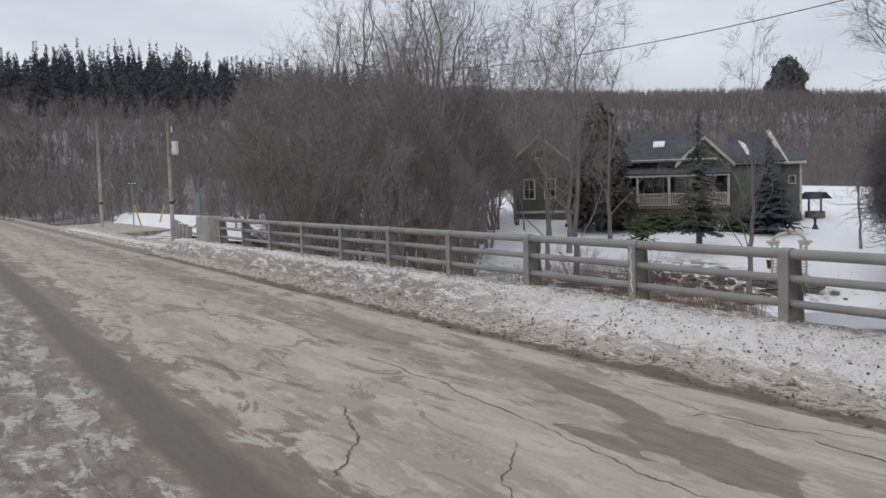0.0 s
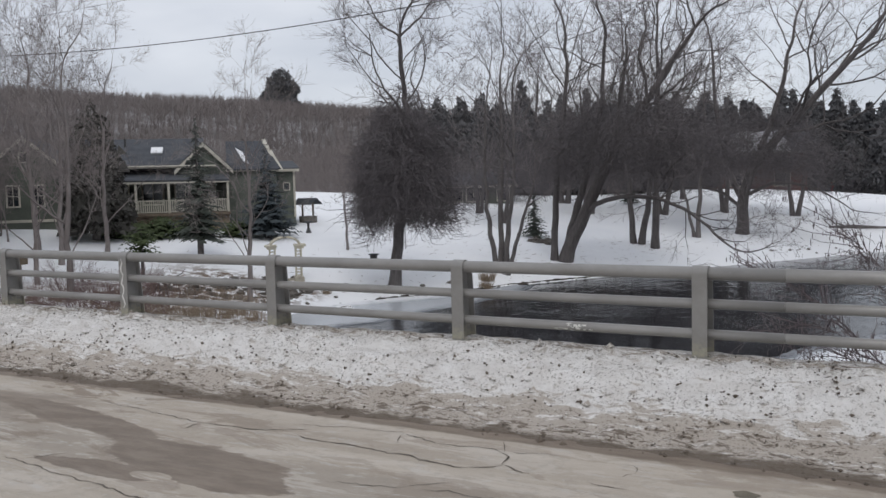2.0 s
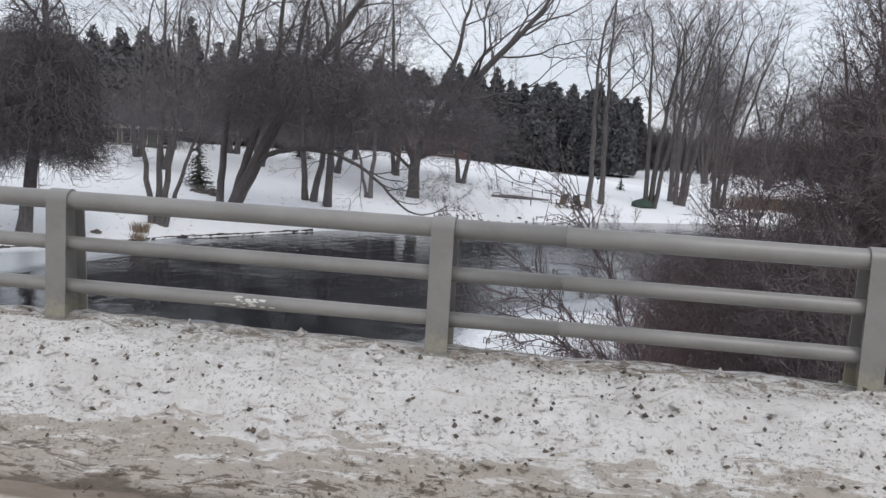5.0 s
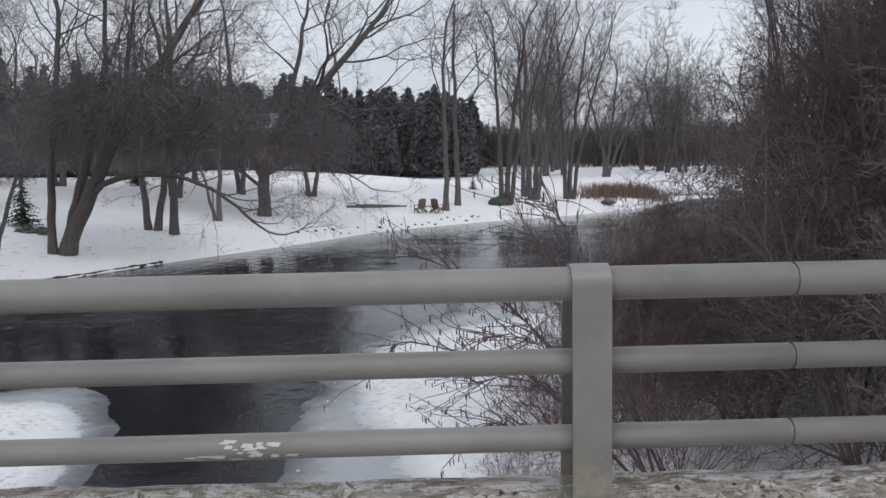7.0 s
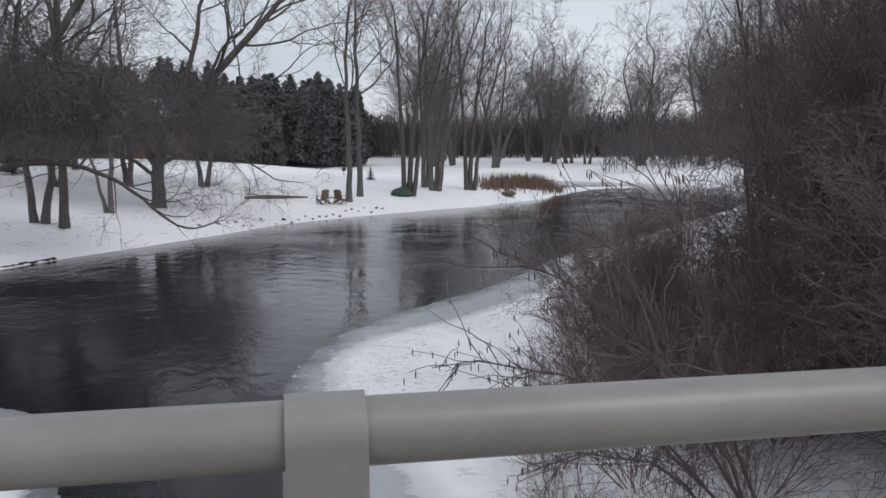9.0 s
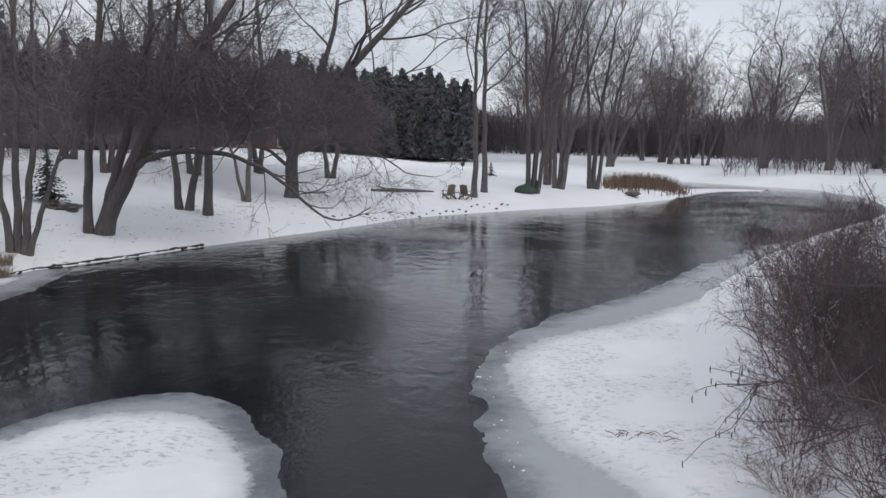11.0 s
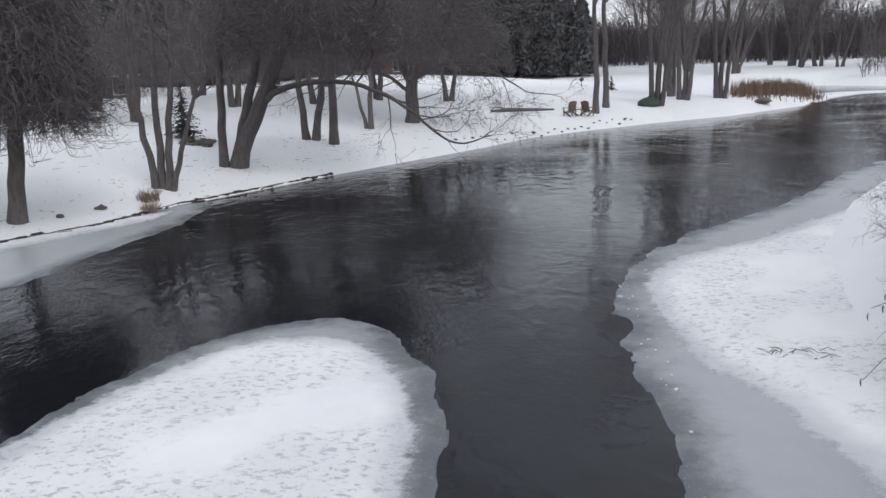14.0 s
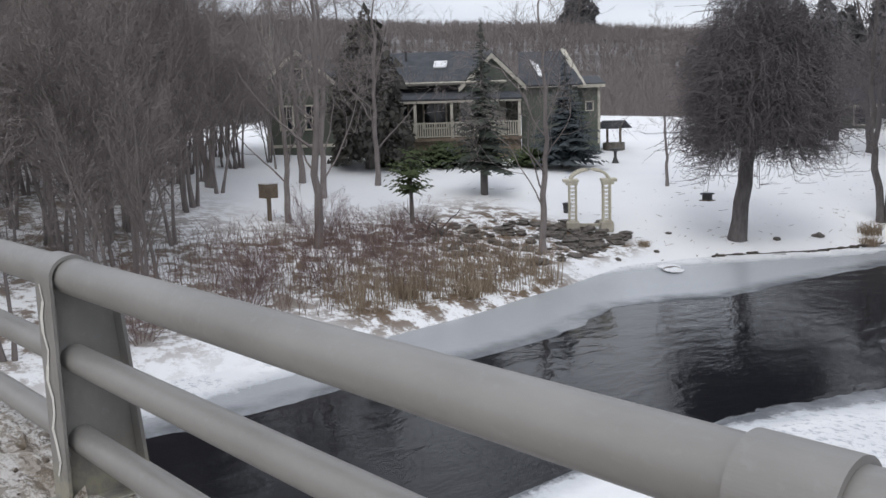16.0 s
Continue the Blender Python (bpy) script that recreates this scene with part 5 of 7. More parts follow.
def window(parent, x, y, z, w, h, panes=(2, 2), trim=0.09):
    """A window in a front wall: casing, sashes and panes."""
    win = part("window", Shape().box(x, y - 0.03, z - h / 2 - trim / 2, w + 2 * trim, 0.08, trim).box(x, y - 0.03, z + h / 2 + trim / 2, w + 2 * trim, 0.08, trim)
               .box(x - w / 2 - trim / 2, y - 0.03, z, trim, 0.08, h).box(x + w / 2 + trim / 2, y - 0.03, z, trim, 0.08, h), M_TRIM, parent, "cream window casing")
    bars = Shape()
    for i in range(1, panes[0]):
        bars.box(x - w / 2 + w * i / panes[0], y - 0.022, z, 0.035, 0.04, h)
    for i in range(1, panes[1]):
        bars.box(x, y - 0.024, z - h / 2 + h * i / panes[1], w, 0.036, 0.045)
    part("glazing_bar", bars, M_TRIM, win)
    for i in range(panes[0]):
        for j in range(panes[1]):
            part("pane", Shape().box(x - w / 2 + w * (i + 0.5) / panes[0], y - 0.008, z - h / 2 + h * (j + 0.5) / panes[1], w / panes[0], 0.012, h / panes[1]), M_GLASS, win)


def roof_pair(parent, x0, x1, y0, y1, ze, zr, over=0.25, along="x", t=0.12):
    """Two roof slopes over a box; the ridge runs along x or y."""
    if along == "x":
        ym, k = (y0 + y1) / 2, (zr - ze) / ((y1 - y0) / 2)
        for ya in (y0 - over, y1 + over):
            za = zr - k * abs(ya - ym)
            nrm = Vector((0, -k if ya < ym else k, 1)).normalized()
            part("roof", Shape().slab([(x0 - over, ya, za), (x1 + over, ya, za), (x1 + over, ym, zr), (x0 - over, ym, zr)], t, nrm), M_ROOF, parent)
    else:
        xm, k = (x0 + x1) / 2, (zr - ze) / ((x1 - x0) / 2)
        for xa in (x0 - over, x1 + over):
            za = zr - k * abs(xa - xm)
            nrm = Vector((-k if xa < xm else k, 0, 1)).normalized()
            part("roof", Shape().slab([(xa, y0 - over, za), (xa, y1 + over, za), (xm, y1 + over, zr), (xm, y0 - over, zr)], t, nrm), M_ROOF, parent)
            part("rake_board", Shape().slab([(xa, y0 - over - 0.03, za - 0.16), (xm, y0 - over - 0.03, zr - 0.16), (xm, y0 - over - 0.03, zr + 0.10), (xa, y0 - over - 0.03, za + 0.10)], 0.03, (0, -1, 0)), M_TRIM, parent, "cream rake trim")


def siding(parent, x0, x1, y, z0, z1, step=0.2):
    for k in range(int((z1 - z0) / step)):
        z = z0 + k * step
        part("clapboard", Shape().add([(x0, y, z + step), (x1, y, z + step), (x1, y - 0.022, z), (x0, y - 0.022, z), (x0, y, z), (x1, y, z)], [(3, 2, 1, 0), (4, 5, 2, 3)]), M_SIDING, parent)


def build_main_house():
    h = thing("house", "grey-green clapboard cottage with cream trim, dark shingle roof and porch", "house")
    g = -0.4
    # front-gabled west block
    part("wall", gable_wall(-10.55, -7.2, 0.0, g, 3.75, 5.25, 6.0), M_SIDING, h)
    siding(h, -10.5, -7.25, -0.004, 0.45, 3.7)
    roof_pair(h, -10.55, -7.2, 0.0, 6.0, 3.75, 5.25, 0.28, "y")
    for x in (-9.55, -8.3):
        window(h, x, -0.02, 1.85, 0.55, 1.15)
    window(h, -8.9, -0.02, 4.1, 0.4, 0.5, (1, 1), 0.06)
    part("corner_board", Shape().box(-10.5, -0.035, 2.0, 0.12, 0.05, 3.4), M_TRIM, h)
    part("sill_band", Shape().box(-8.85, -0.04, 0.38, 3.35, 0.06, 0.16), M_TRIM, h)
    # main block with the porch before it
    part("wall", Shape().box(-2.7, 3.6, 1.55, 9.0, 4.2, 3.9), M_SIDING, h)
    siding(h, -7.1, 1.75, 1.5 - 0.004, 0.5, 3.3)
    roof_pair(h, -7.2, 0.4, 0.35, 7.0, 3.45, 5.15, 0.1, "x")
    part("fascia", Shape().box(-2.9, 0.22, 3.38, 8.2, 0.05, 0.16), M_TRIM, h, "cream eave fascia")
    part("gutter", Shape().tube([(-7.2, 0.14, 3.44), (1.2, 0.14, 3.40)], 0.06, 8), M_TRIM, h)
    part("vent_pipe", Shape().tube([(-3.9, 2.6, 4.5), (-3.9, 2.6, 5.25)], 0.06, 8), M_DARK, h)
    sk = part("skylight", Shape().box(0, 0, 0, 0.62, 0.95, 0.12, m=pose(-2.1, 1.95, 4.42, 26.5)), M_SIGN, h, "skylight with snow on its glass")
    part("pane", Shape().box(0, 0, 0.07, 0.66, 0.8, 0.03, m=pose(-2.1, 1.95, 4.42, 26.5)), M_SNOWCAP, sk)
    # porch: roof, posts, floor, balusters
    part("porch_roof", Shape().slab([(-5.2, -0.9, 2.52), (1.9, -0.9, 2.45), (1.9, 1.5, 3.1), (-5.2, 1.5, 3.17)], 0.09, (0, -0.25, 0.97)), M_ROOF, h, "low dark porch roof")
    part("porch_fascia", Shape().box(-1.65, -0.86, 2.46, 7.1, 0.05, 0.17), M_TRIM, h)
    part("porch_floor", Shape().box(-1.65, 0.25, 0.52, 7.1, 2.4, 0.14), M_WOOD, h)
    for x in (-4.9, -3.15, -1.4, 0.3, 1.8):
        part("porch_post", Shape().box(x, -0.75, 1.5, 0.13, 0.13, 1.85, 0, 0.01), M_TRIM, h)
    part("handrail", Shape().box(-1.6, -0.78, 1.36, 6.8, 0.09, 0.07).box(-1.6, -0.78, 0.68, 6.8, 0.07, 0.06), M_TRIM, h)
    bal = Shape().box(0, 0, 0, 0.055, 0.03, 0.62).mesh("baluster")
    for k in range(60):
        part("baluster", bal, M_TRIM, h, at=pose(-4.95 + k * 0.113, -0.78, 1.02))
    part("skirt", Shape().box(-1.65, -0.7, 0.0, 7.0, 0.06, 0.9), M_WOOD, h, "dark porch skirting")
    for x in (-4.3, -2.4, -0.6):
        window(h, x, 1.48, 1.75, 1.05, 1.25, (2, 1))
    part("door", Shape().box(0.7, 1.46, 1.55, 0.85, 0.06, 2.0, 0, 0.01), M_TRIM, h, "cream panelled front door")
    # centre cross gable
    part("wall", gable_wall(-0.9, 1.95, 0.4, 2.6, 3.25, 4.75, 4.0), M_SIDING, h)
    roof_pair(h, -0.9, 1.95, 0.4, 4.4, 3.25, 4.75, 0.2, "y")
    # east wing and its low end
    part("wall", Shape().box(3.25, 2.8, 1.4, 2.7, 4.6, 3.6), M_SIDING, h)
    siding(h, 1.95, 4.6, 0.5 - 0.004, 0.45, 3.1)
    for ya, side in ((0.2, -1), (5.4, 1)):
        part("roof", Shape().slab([(1.8, ya, 3.05), (4.85, ya, 3.05), (3.95, 2.8, 4.9), (1.8, 2.8, 4.9)], 0.12, Vector((0, 0.58 * side, 0.82))), M_ROOF, h)
    part("rake_board", Shape().slab([(4.72, 0.16, 2.98), (5.0, 0.16, 2.98), (4.12, 2.76, 5.06), (3.88, 2.76, 5.06)], 0.07, Vector((0.1, -0.58, 0.82))), M_TRIM, h, "wide cream rake trim")
    part("gable", Shape().add([(4.6, 0.5, 3.0), (4.6, 5.1, 3.0), (3.9, 2.8, 4.85)], [(0, 1, 2)]), M_SIDING, h)
    part("fascia", Shape().box(3.2, 0.22, 3.1, 2.9, 0.05, 0.15), M_TRIM, h)
    part("roof_snow", Shape().slab([(2.75, 0.75, 3.62), (3.05, 0.55, 3.48), (2.75, 1.6, 4.22), (2.35, 2.0, 4.50)], 0.05, (0, -0.56, 0.83)), M_SNOWCAP, h, "patch of snow on the roof")
    part("wall", Shape().box(5.1, 3.2, 1.3, 1.2, 4.2, 3.4), M_SIDING, h)
    siding(h, 4.5, 5.65, 1.1 - 0.004, 0.45, 2.95)
    part("roof", Shape().slab([(4.45, 0.85, 3.05), (5.95, 0.85, 3.05), (5.95, 5.4, 3.6), (4.45, 5.4, 3.6)], 0.12, (0, -0.12, 0.99)), M_ROOF, h)
    part("fascia", Shape().box(5.2, 0.83, 3.03, 1.5, 0.05, 0.17), M_TRIM, h)
    part("corner_board", Shape().box(5.66, 1.07, 1.55, 0.12, 0.05, 3.0), M_TRIM, h)
    window(h, 5.2, 1.08, 2.0, 0.3, 0.4, (1, 1), 0.06)
    h.matrix_basis = HOUSE


def plain_house(name, label, at, rz, w, d, hw, hr, wall, roof_snow=False, wins=(), porch=False):
    h = thing(name, label, "house")
    part("wall", Shape().box(0, d / 2, hw / 2 - 0.75, w, d, hw + 1.5), wall, h)
    for x in (-w / 2, w / 2 - 0.15):
        gs = Shape().add([(x, 0, hw), (x, d, hw), (x, d / 2, hr), (x + 0.15, 0, hw), (x + 0.15, d, hw), (x + 0.15, d / 2, hr)], [(0, 2, 1), (3, 4, 5), (0, 3, 5, 2), (2, 5, 4, 1)])
        part("gable", gs, wall, h)
    roof_pair(h, -w / 2, w / 2, 0, d, hw, hr, 0.35, "x")
    if roof_snow:
        k = (hr - hw) / (d / 2)
        part("roof_snow", Shape().slab([(-w * 0.3, 0.0, hw + 0.13), (w * 0.35, 0.0, hw + 0.13), (w * 0.25, d / 2, hr + 0.13), (-w * 0.15, d / 2, hr + 0.13)], 0.08, Vector((0, -k, 1)).normalized()), M_SNOWCAP, h, "snow lying on the roof")
    part("fascia", Shape().box(0, -0.36, hw - 0.1, w + 0.7, 0.05, 0.2), M_TRIM, h)
    for x, z, ww, hh, px in wins:
        window(h, x, -0.02, z, ww, hh, (px, 1), 0.1)
    h.matrix_basis = pose(*at, 0, 0, rz)
    return h


build_main_house()
plain_house("house", "low grey cottage with a band of white windows among trees", (-25.5, 53.0, -0.8), 26, 7, 5, 2.3, 3.2, M_SIDING, False, ((-2.9, 1.6, 0.8, 1.0, 1), (-1.2, 1.6, 1.5, 1.0, 3), (0.7, 1.6, 1.5, 1.0, 3), (2.7, 1.6, 0.8, 1.0, 1)))
plain_house("house", "red brick house with snow on its roof behind the trees", (-15.5, 112.0, ground_z(-15.5, 112.0) + 1.1), 8, 13, 8, 4.8, 7.4, M_BRICK, True, ((-4.2, 3.4, 1.0, 1.3, 2), (0.2, 3.4, 1.0, 1.3, 2), (3.0, 3.4, 0.8, 1.3, 1), (4.4, 3.4, 0.8, 1.3, 1), (-2.0, 1.3, 1.4, 1.4, 2), (3.6, 1.3, 1.8, 1.5, 3)))
plain_house("shed", "small bright red wooden shed on the snowy rise", (-8.9, 140.0, ground_z(-8.9, 140.0) - 0.1), 15, 5.0, 3.2, 1.6, 2.5, M_RED, False, ((1.2, 0.9, 0.6, 0.6, 1),))


# ---- trees of the garden bank ----
BARE = (M_BARK, M_TWIG)


def lone(name, label, x, y, shapes, mats=BARE, names=("trunk", "crown"), rz=0.0, category="tree", group=""):
    return plant_tree(name, label, category, shapes, mats, names, (x, y, ground_z(x, y)), group, rz)


def weeping(seed, x0, z0, n, width, drop):
    """Fine hanging shoots that fall from the limbs in a dense mantle."""
    rng = np.random.default_rng(seed)
    s = Shape()
    for _ in range(n):
        a, u = rng.uniform(0, 2 * math.pi), math.sqrt(rng.random())
        lobe = 1 + 0.16 * math.sin(3 * a + seed) + 0.12 * math.sin(7 * a + 2 * seed)
        top = z0 + drop * rng.uniform(0.22, 1.0) ** 1.15 * (1 - 0.52 * u * u)
        r = width * u * lobe * rng.uniform(0.45, 0.86)
        way = np.array([math.cos(a), math.sin(a), 0])
        p = np.array([x0, 0, top]) + way * r
        out = way * width * rng.uniform(0.02, 0.20)
        ln = min(rng.uniform(0.08, 0.36) * drop, top - z0 + rng.uniform(-0.3, 0.7) * u)
        sway = rng.normal(size=(3, 3)) * np.array([0.20, 0.20, 0.10])
        pts = [p, p + out * 0.7 + sway[0] - np.array([0, 0, ln * 0.2]), p + out + sway[1] - np.array([0, 0, ln * 0.6]), p + out + sway[2] - np.array([0, 0, ln])]
        s.tube(pts, [0.010, 0.009, 0.007, 0.004], 3, False)
        for q in (0, 1, 1, 2, 2):
            b = pts[q] + (pts[q + 1] - pts[q]) * rng.random()
            k = rng.normal(size=3) * np.array([0.30, 0.30, 0.14])
            s.tube([b, b + k, b + k * 1.6 - np.array([0, 0, rng.uniform(-0.1, 0.4)])], [0.008, 0.007, 0.004], 3, False)
    # loose bows that swing out below the mantle and turn up at their tips
    for _ in range(n // 22):
        a = rng.uniform(0, 2 * math.pi)
        way = np.array([math.cos(a), math.sin(a), 0])
        p = np.array([x0, 0, z0 + rng.uniform(0.3, 1.6)]) + way * width * rng.uniform(0.3, 0.7)
        reach, fall = rng.uniform(0.4, 1.1), rng.uniform(0.6, 1.5)
        pts = [p, p + way * reach * 0.35 - np.array([0, 0, fall * 0.5]), p + way * reach * 0.75 - np.array([0, 0, fall * 0.95]), p + way * reach * 1.1 - np.array([0, 0, fall])]
        s.tube(pts, [0.014, 0.011, 0.008, 0.005], 3, False)
        for q in (1, 1, 2, 2, 3):
            k = rng.normal(size=3) * np.array([0.18, 0.18, 0.06]) + way * 0.2
            s.tube([pts[q], pts[q] + k, pts[q] + k * 1.7 + np.array([0, 0, rng.uniform(0.0, 0.2)])], [0.008, 0.006, 0.004], 3, False)
    return s


def garden_trees():
    # tall tree with a wide vase crown over a dense hanging skirt
    sh = forked_tree(11, [([(0, 0, 0), (0.28, 0.12, 2.4), (0.5, 0.2, 5.0), (0.7, 0.25, 7.4), (0.65, 0.25, 9.0)], 0.27)], 0.0085, 0.25, 0.02, 1.2, 0.60, 7)
    tree = lone("tree", "tall lone tree with a round crown and drooping twigs", -14.5, 25.1, sh)
    part("drooping_crown", weeping(12, 0.6, 2.8, 2300, 2.7, 6.2), M_SKIRT, tree)
    sh = forked_tree(21, [([(-0.25, 0, 0), (-0.6, 0, 2.5), (-0.8, 0, 5), (-0.7, 0.1, 8.2)], 0.14), ([(0.0, 0.1, 0), (-0.05, 0.2, 3), (0.1, 0.2, 6), (0.0, 0.3, 9.4)], 0.15),
                          ([(0.2, 0, 0), (0.5, 0.1, 2.5), (0.75, 0.1, 5), (0.7, 0.2, 8.6)], 0.15), ([(0.35, -0.1, 0), (1.0, -0.1, 1.8), (1.6, -0.2, 3.4), (2.0, -0.2, 5.0)], 0.11)], 0.009, 0.20, 0.02)
    lone("tree", "clump of four slender grey trunks at the bank", -12.1, 30.9, sh)
    # leaning willow with a long low limb
    sh = forked_tree(31, [([(-0.45, -0.2, 0), (-0.4, -0.1, 3), (-0.05, 0, 6.2), (0.3, 0.1, 9.5), (0.2, 0.1, 12)], 0.19),
                          ([(0, 0, 0), (1.2, 0, 2.6), (2.5, 0.1, 5.2), (4.1, 0.2, 7.6), (5.6, 0.3, 9.8)], 0.36),
                          ([(-0.05, 0.25, 0), (0.45, 0.3, 2.2), (1.2, 0.4, 4.6), (1.9, 0.5, 7.4), (2.1, 0.6, 10.6)], 0.24),
                          ([(2.3, 0.1, 4.9), (3.0, 0.2, 7.4), (3.3, 0.3, 10.4)], 0.17),
                          ([(1.0, 0, 2.2), (1.8, -0.2, 2.95), (3.2, -0.5, 3.3), (5.0, -0.8, 3.3), (6.9, -1.1, 2.5), (8.3, -1.5, 1.3)], 0.15)], 0.009, 0.20, 0.06)
    tree = lone("tree", "big dark leaning willow with a low limb over the river", -10.7, 35.5, sh)
    part("drooping_crown", weeping(33, 3.2, 4.3, 1350, 5.2, 5.0), M_SKIRT, tree)
    sh = forked_tree(41, [([(-0.15, 0, 0), (-0.35, 0, 2.5), (-0.5, 0, 5), (-0.4, 0, 9.5)], 0.19), ([(0.25, 0, 0), (0.75, 0, 2.6), (1.0, 0.1, 5.2), (1.2, 0.2, 9.8)], 0.20)], 0.009, 0.22, 0.03)
    lone("tree", "twin-trunked bare tree on the snowy bank", -9.1, 42.7, sh)
    sh = forked_tree(42, [([(0, 0, 0), (0.1, 0, 3), (0.3, 0, 6.5), (0.2, 0, 11)], 0.23)], 0.009, 0.24, 0.03)
    lone("tree", "straight bare tree on the snowy bank", -7.8, 41.9, sh)
    sh = forked_tree(43, [([(-0.1, 0, 0), (-0.6, 0, 2.2), (-1.2, 0.1, 4.4)], 0.11), ([(0.1, 0, 0), (0.2, 0.1, 3.2), (0.5, 0.1, 6), (0.5, 0.2, 9)], 0.15)], 0.009, 0.24, 0.03)
    lone("tree", "slender forked bare tree on the bank", -6.9, 47.7, sh)
    sh = forked_tree(44, [([(0, 0, 0), (0.05, 0, 2), (0.35, 0, 3.6), (2.6, 0.1, 6.6), (5.4, 0.3, 9.6), (7.2, 0.4, 11.6)], 0.40), ([(0.2, 0, 2.8), (1.5, 0.2, 6.3), (2.5, 0.4, 9.6), (3.0, 0.4, 12.6)], 0.23),
                          ([(0.05, 0, 2.2), (-0.9, 0.1, 4.2), (-1.7, 0.2, 8), (-1.9, 0.3, 12)], 0.21), ([(0, 0, 1.7), (-1.5, -0.3, 2.9), (-3.4, -0.6, 3.1), (-5, -0.9, 2.3)], 0.12),
                          ([(0.2, 0, 2.4), (2.0, -0.3, 3.3), (4.2, -0.6, 3.0), (6.0, -0.9, 1.9)], 0.12)], 0.009, 0.21, 0.05)
    tree = lone("tree", "stout old bare willow with a wide crown", -4.9, 51.2, sh)
    part("drooping_crown", weeping(47, 0.6, 3.6, 1350, 5.6, 5.2), M_SKIRT, tree)
    dense = forked_tree(46, [([(0, 0, 0), (-0.4, 0, 2.4), (-0.6, 0.1, 5.5)], 0.22), ([(0.3, 0, 0), (0.8, 0, 2.6), (1.1, 0, 6.4)], 0.21)], 0.010, 0.30, 0.06)
    dn = lone("tree", "bushy bare willow with a dense twiggy crown", -11.5, 56.0, dense, group="willow row")
    part("drooping_crown", weeping(48, 0.3, 1.8, 450, 5.4, 5.6), M_SKIRT, dn)
    for x, y, r, s in ((-15.5, 52.0, 60, 0.95), (-19.0, 57.0, 200, 1.05), (-22.0, 48.0, 80, 0.75), (-12.5, 66.0, 290, 1.0), (-8.0, 61.0, 130, 1.0), (-3.5, 63.0, 20, 0.9), (-18.5, 44.5, 330, 0.75)):
        copy_at(dn, x, y, r, s)
    # meadow trees beside the seats
    tall1 = forked_tree(51, [([(0, 0, 0), (0.1, 0, 4), (-0.1, 0.1, 8), (0.25, 0.1, 12.5)], 0.20)], 0.010, 0.22, 0.0, 0.95, 0.48, 5, 0.009)
    a = lone("tree", "tall slender bare tree beside the garden chairs", 6.25, 57.5, tall1, group="meadow trees")
    copy_at(a, 7.15, 59.8, 80, 1.05)
    fan = forked_tree(52, [([(-0.2, 0, 0), (-0.35, 0.1, 4), (-0.5, 0.2, 8), (-0.7, 0.3, 12)], 0.19), ([(0.1, 0.1, 0), (0.3, 0.1, 4), (0.9, 0.1, 8), (1.6, 0.1, 12)], 0.21), ([(0.3, -0.1, 0), (0.9, -0.2, 4), (1.9, -0.3, 7.6), (3.0, -0.4, 11.4)], 0.17)], 0.011, 0.22, 0.0, 0.9, 0.48, 4, 0.009)
    b = lone("tree", "bare multi-stemmed tree with a high fan of branches", 10.6, 61.0, fan, group="meadow trees")
    for x, y, r, s in ((12.7, 66.9, 70, 0.92), (13.0, 64.2, 340, 0.98), (16.0, 66.2, 15, 0.95)):
        copy_at(b, x, y, r, s)
    big = forked_tree(53, [([(0, 0, 0), (0.1, 0, 2.5), (-0.8, 0.1, 6), (-2.0, 0.2, 11)], 0.26), ([(0.3, 0, 0), (0.5, 0.1, 3), (1.2, 0.2, 7), (1.6, 0.3, 12)], 0.28), ([(0.5, -0.1, 0), (1.2, -0.2, 2.6), (2.8, -0.3, 6), (4.6, -0.4, 10)], 0.22)], 0.014, 0.26, 0.0, 1.0, 0.42, 5, 0.015)
    c = lone("tree", "spreading bare tree on the far bank of the bend", 28, 110, big, group="far bank trees")
    for x, y, r, s in ((45, 104, 350, 1.0), (50, 98, 30, 1.05), (57, 100, 120, 1.0), (60, 104, 200, 1.2), (50, 74, 250, 0.8), (66, 88, 300, 1.1), (37, 118, 30, 1.1), (45, 62, 90, 0.75), (72, 108, 10, 1.3), (22, 118, 140, 1.0), (-22, 84, 70, 0.9), (-32, 78, 10, 0.95)):
        copy_at(c, x, y, r, s)
    d = bare_tree(54, 10.5, 0.20, 4, 0.3, (11, 11, 9), (42, 44, 46), (0.66, 0.5, 0.5), wander=(0.07, 0.14, 0.17, 0.2), stems=2, spread=10, min_r=0.012)
    e = lone("tree", "tall bare tree in the row beyond the river", 41, 112, d, group="far bank trees")
    rng = np.random.default_rng(55)
    for k in range(38):
        x, y = rng.uniform(20, 110), rng.uniform(112, 160)
        copy_at(e, x, y, rng.uniform(0, 360), rng.uniform(0.9, 1.45))
    for k in range(16):
        x, y = rng.uniform(52, 95), rng.uniform(64, 108)
        copy_at(e, x, y, rng.uniform(0, 360), rng.uniform(0.7, 1.1))


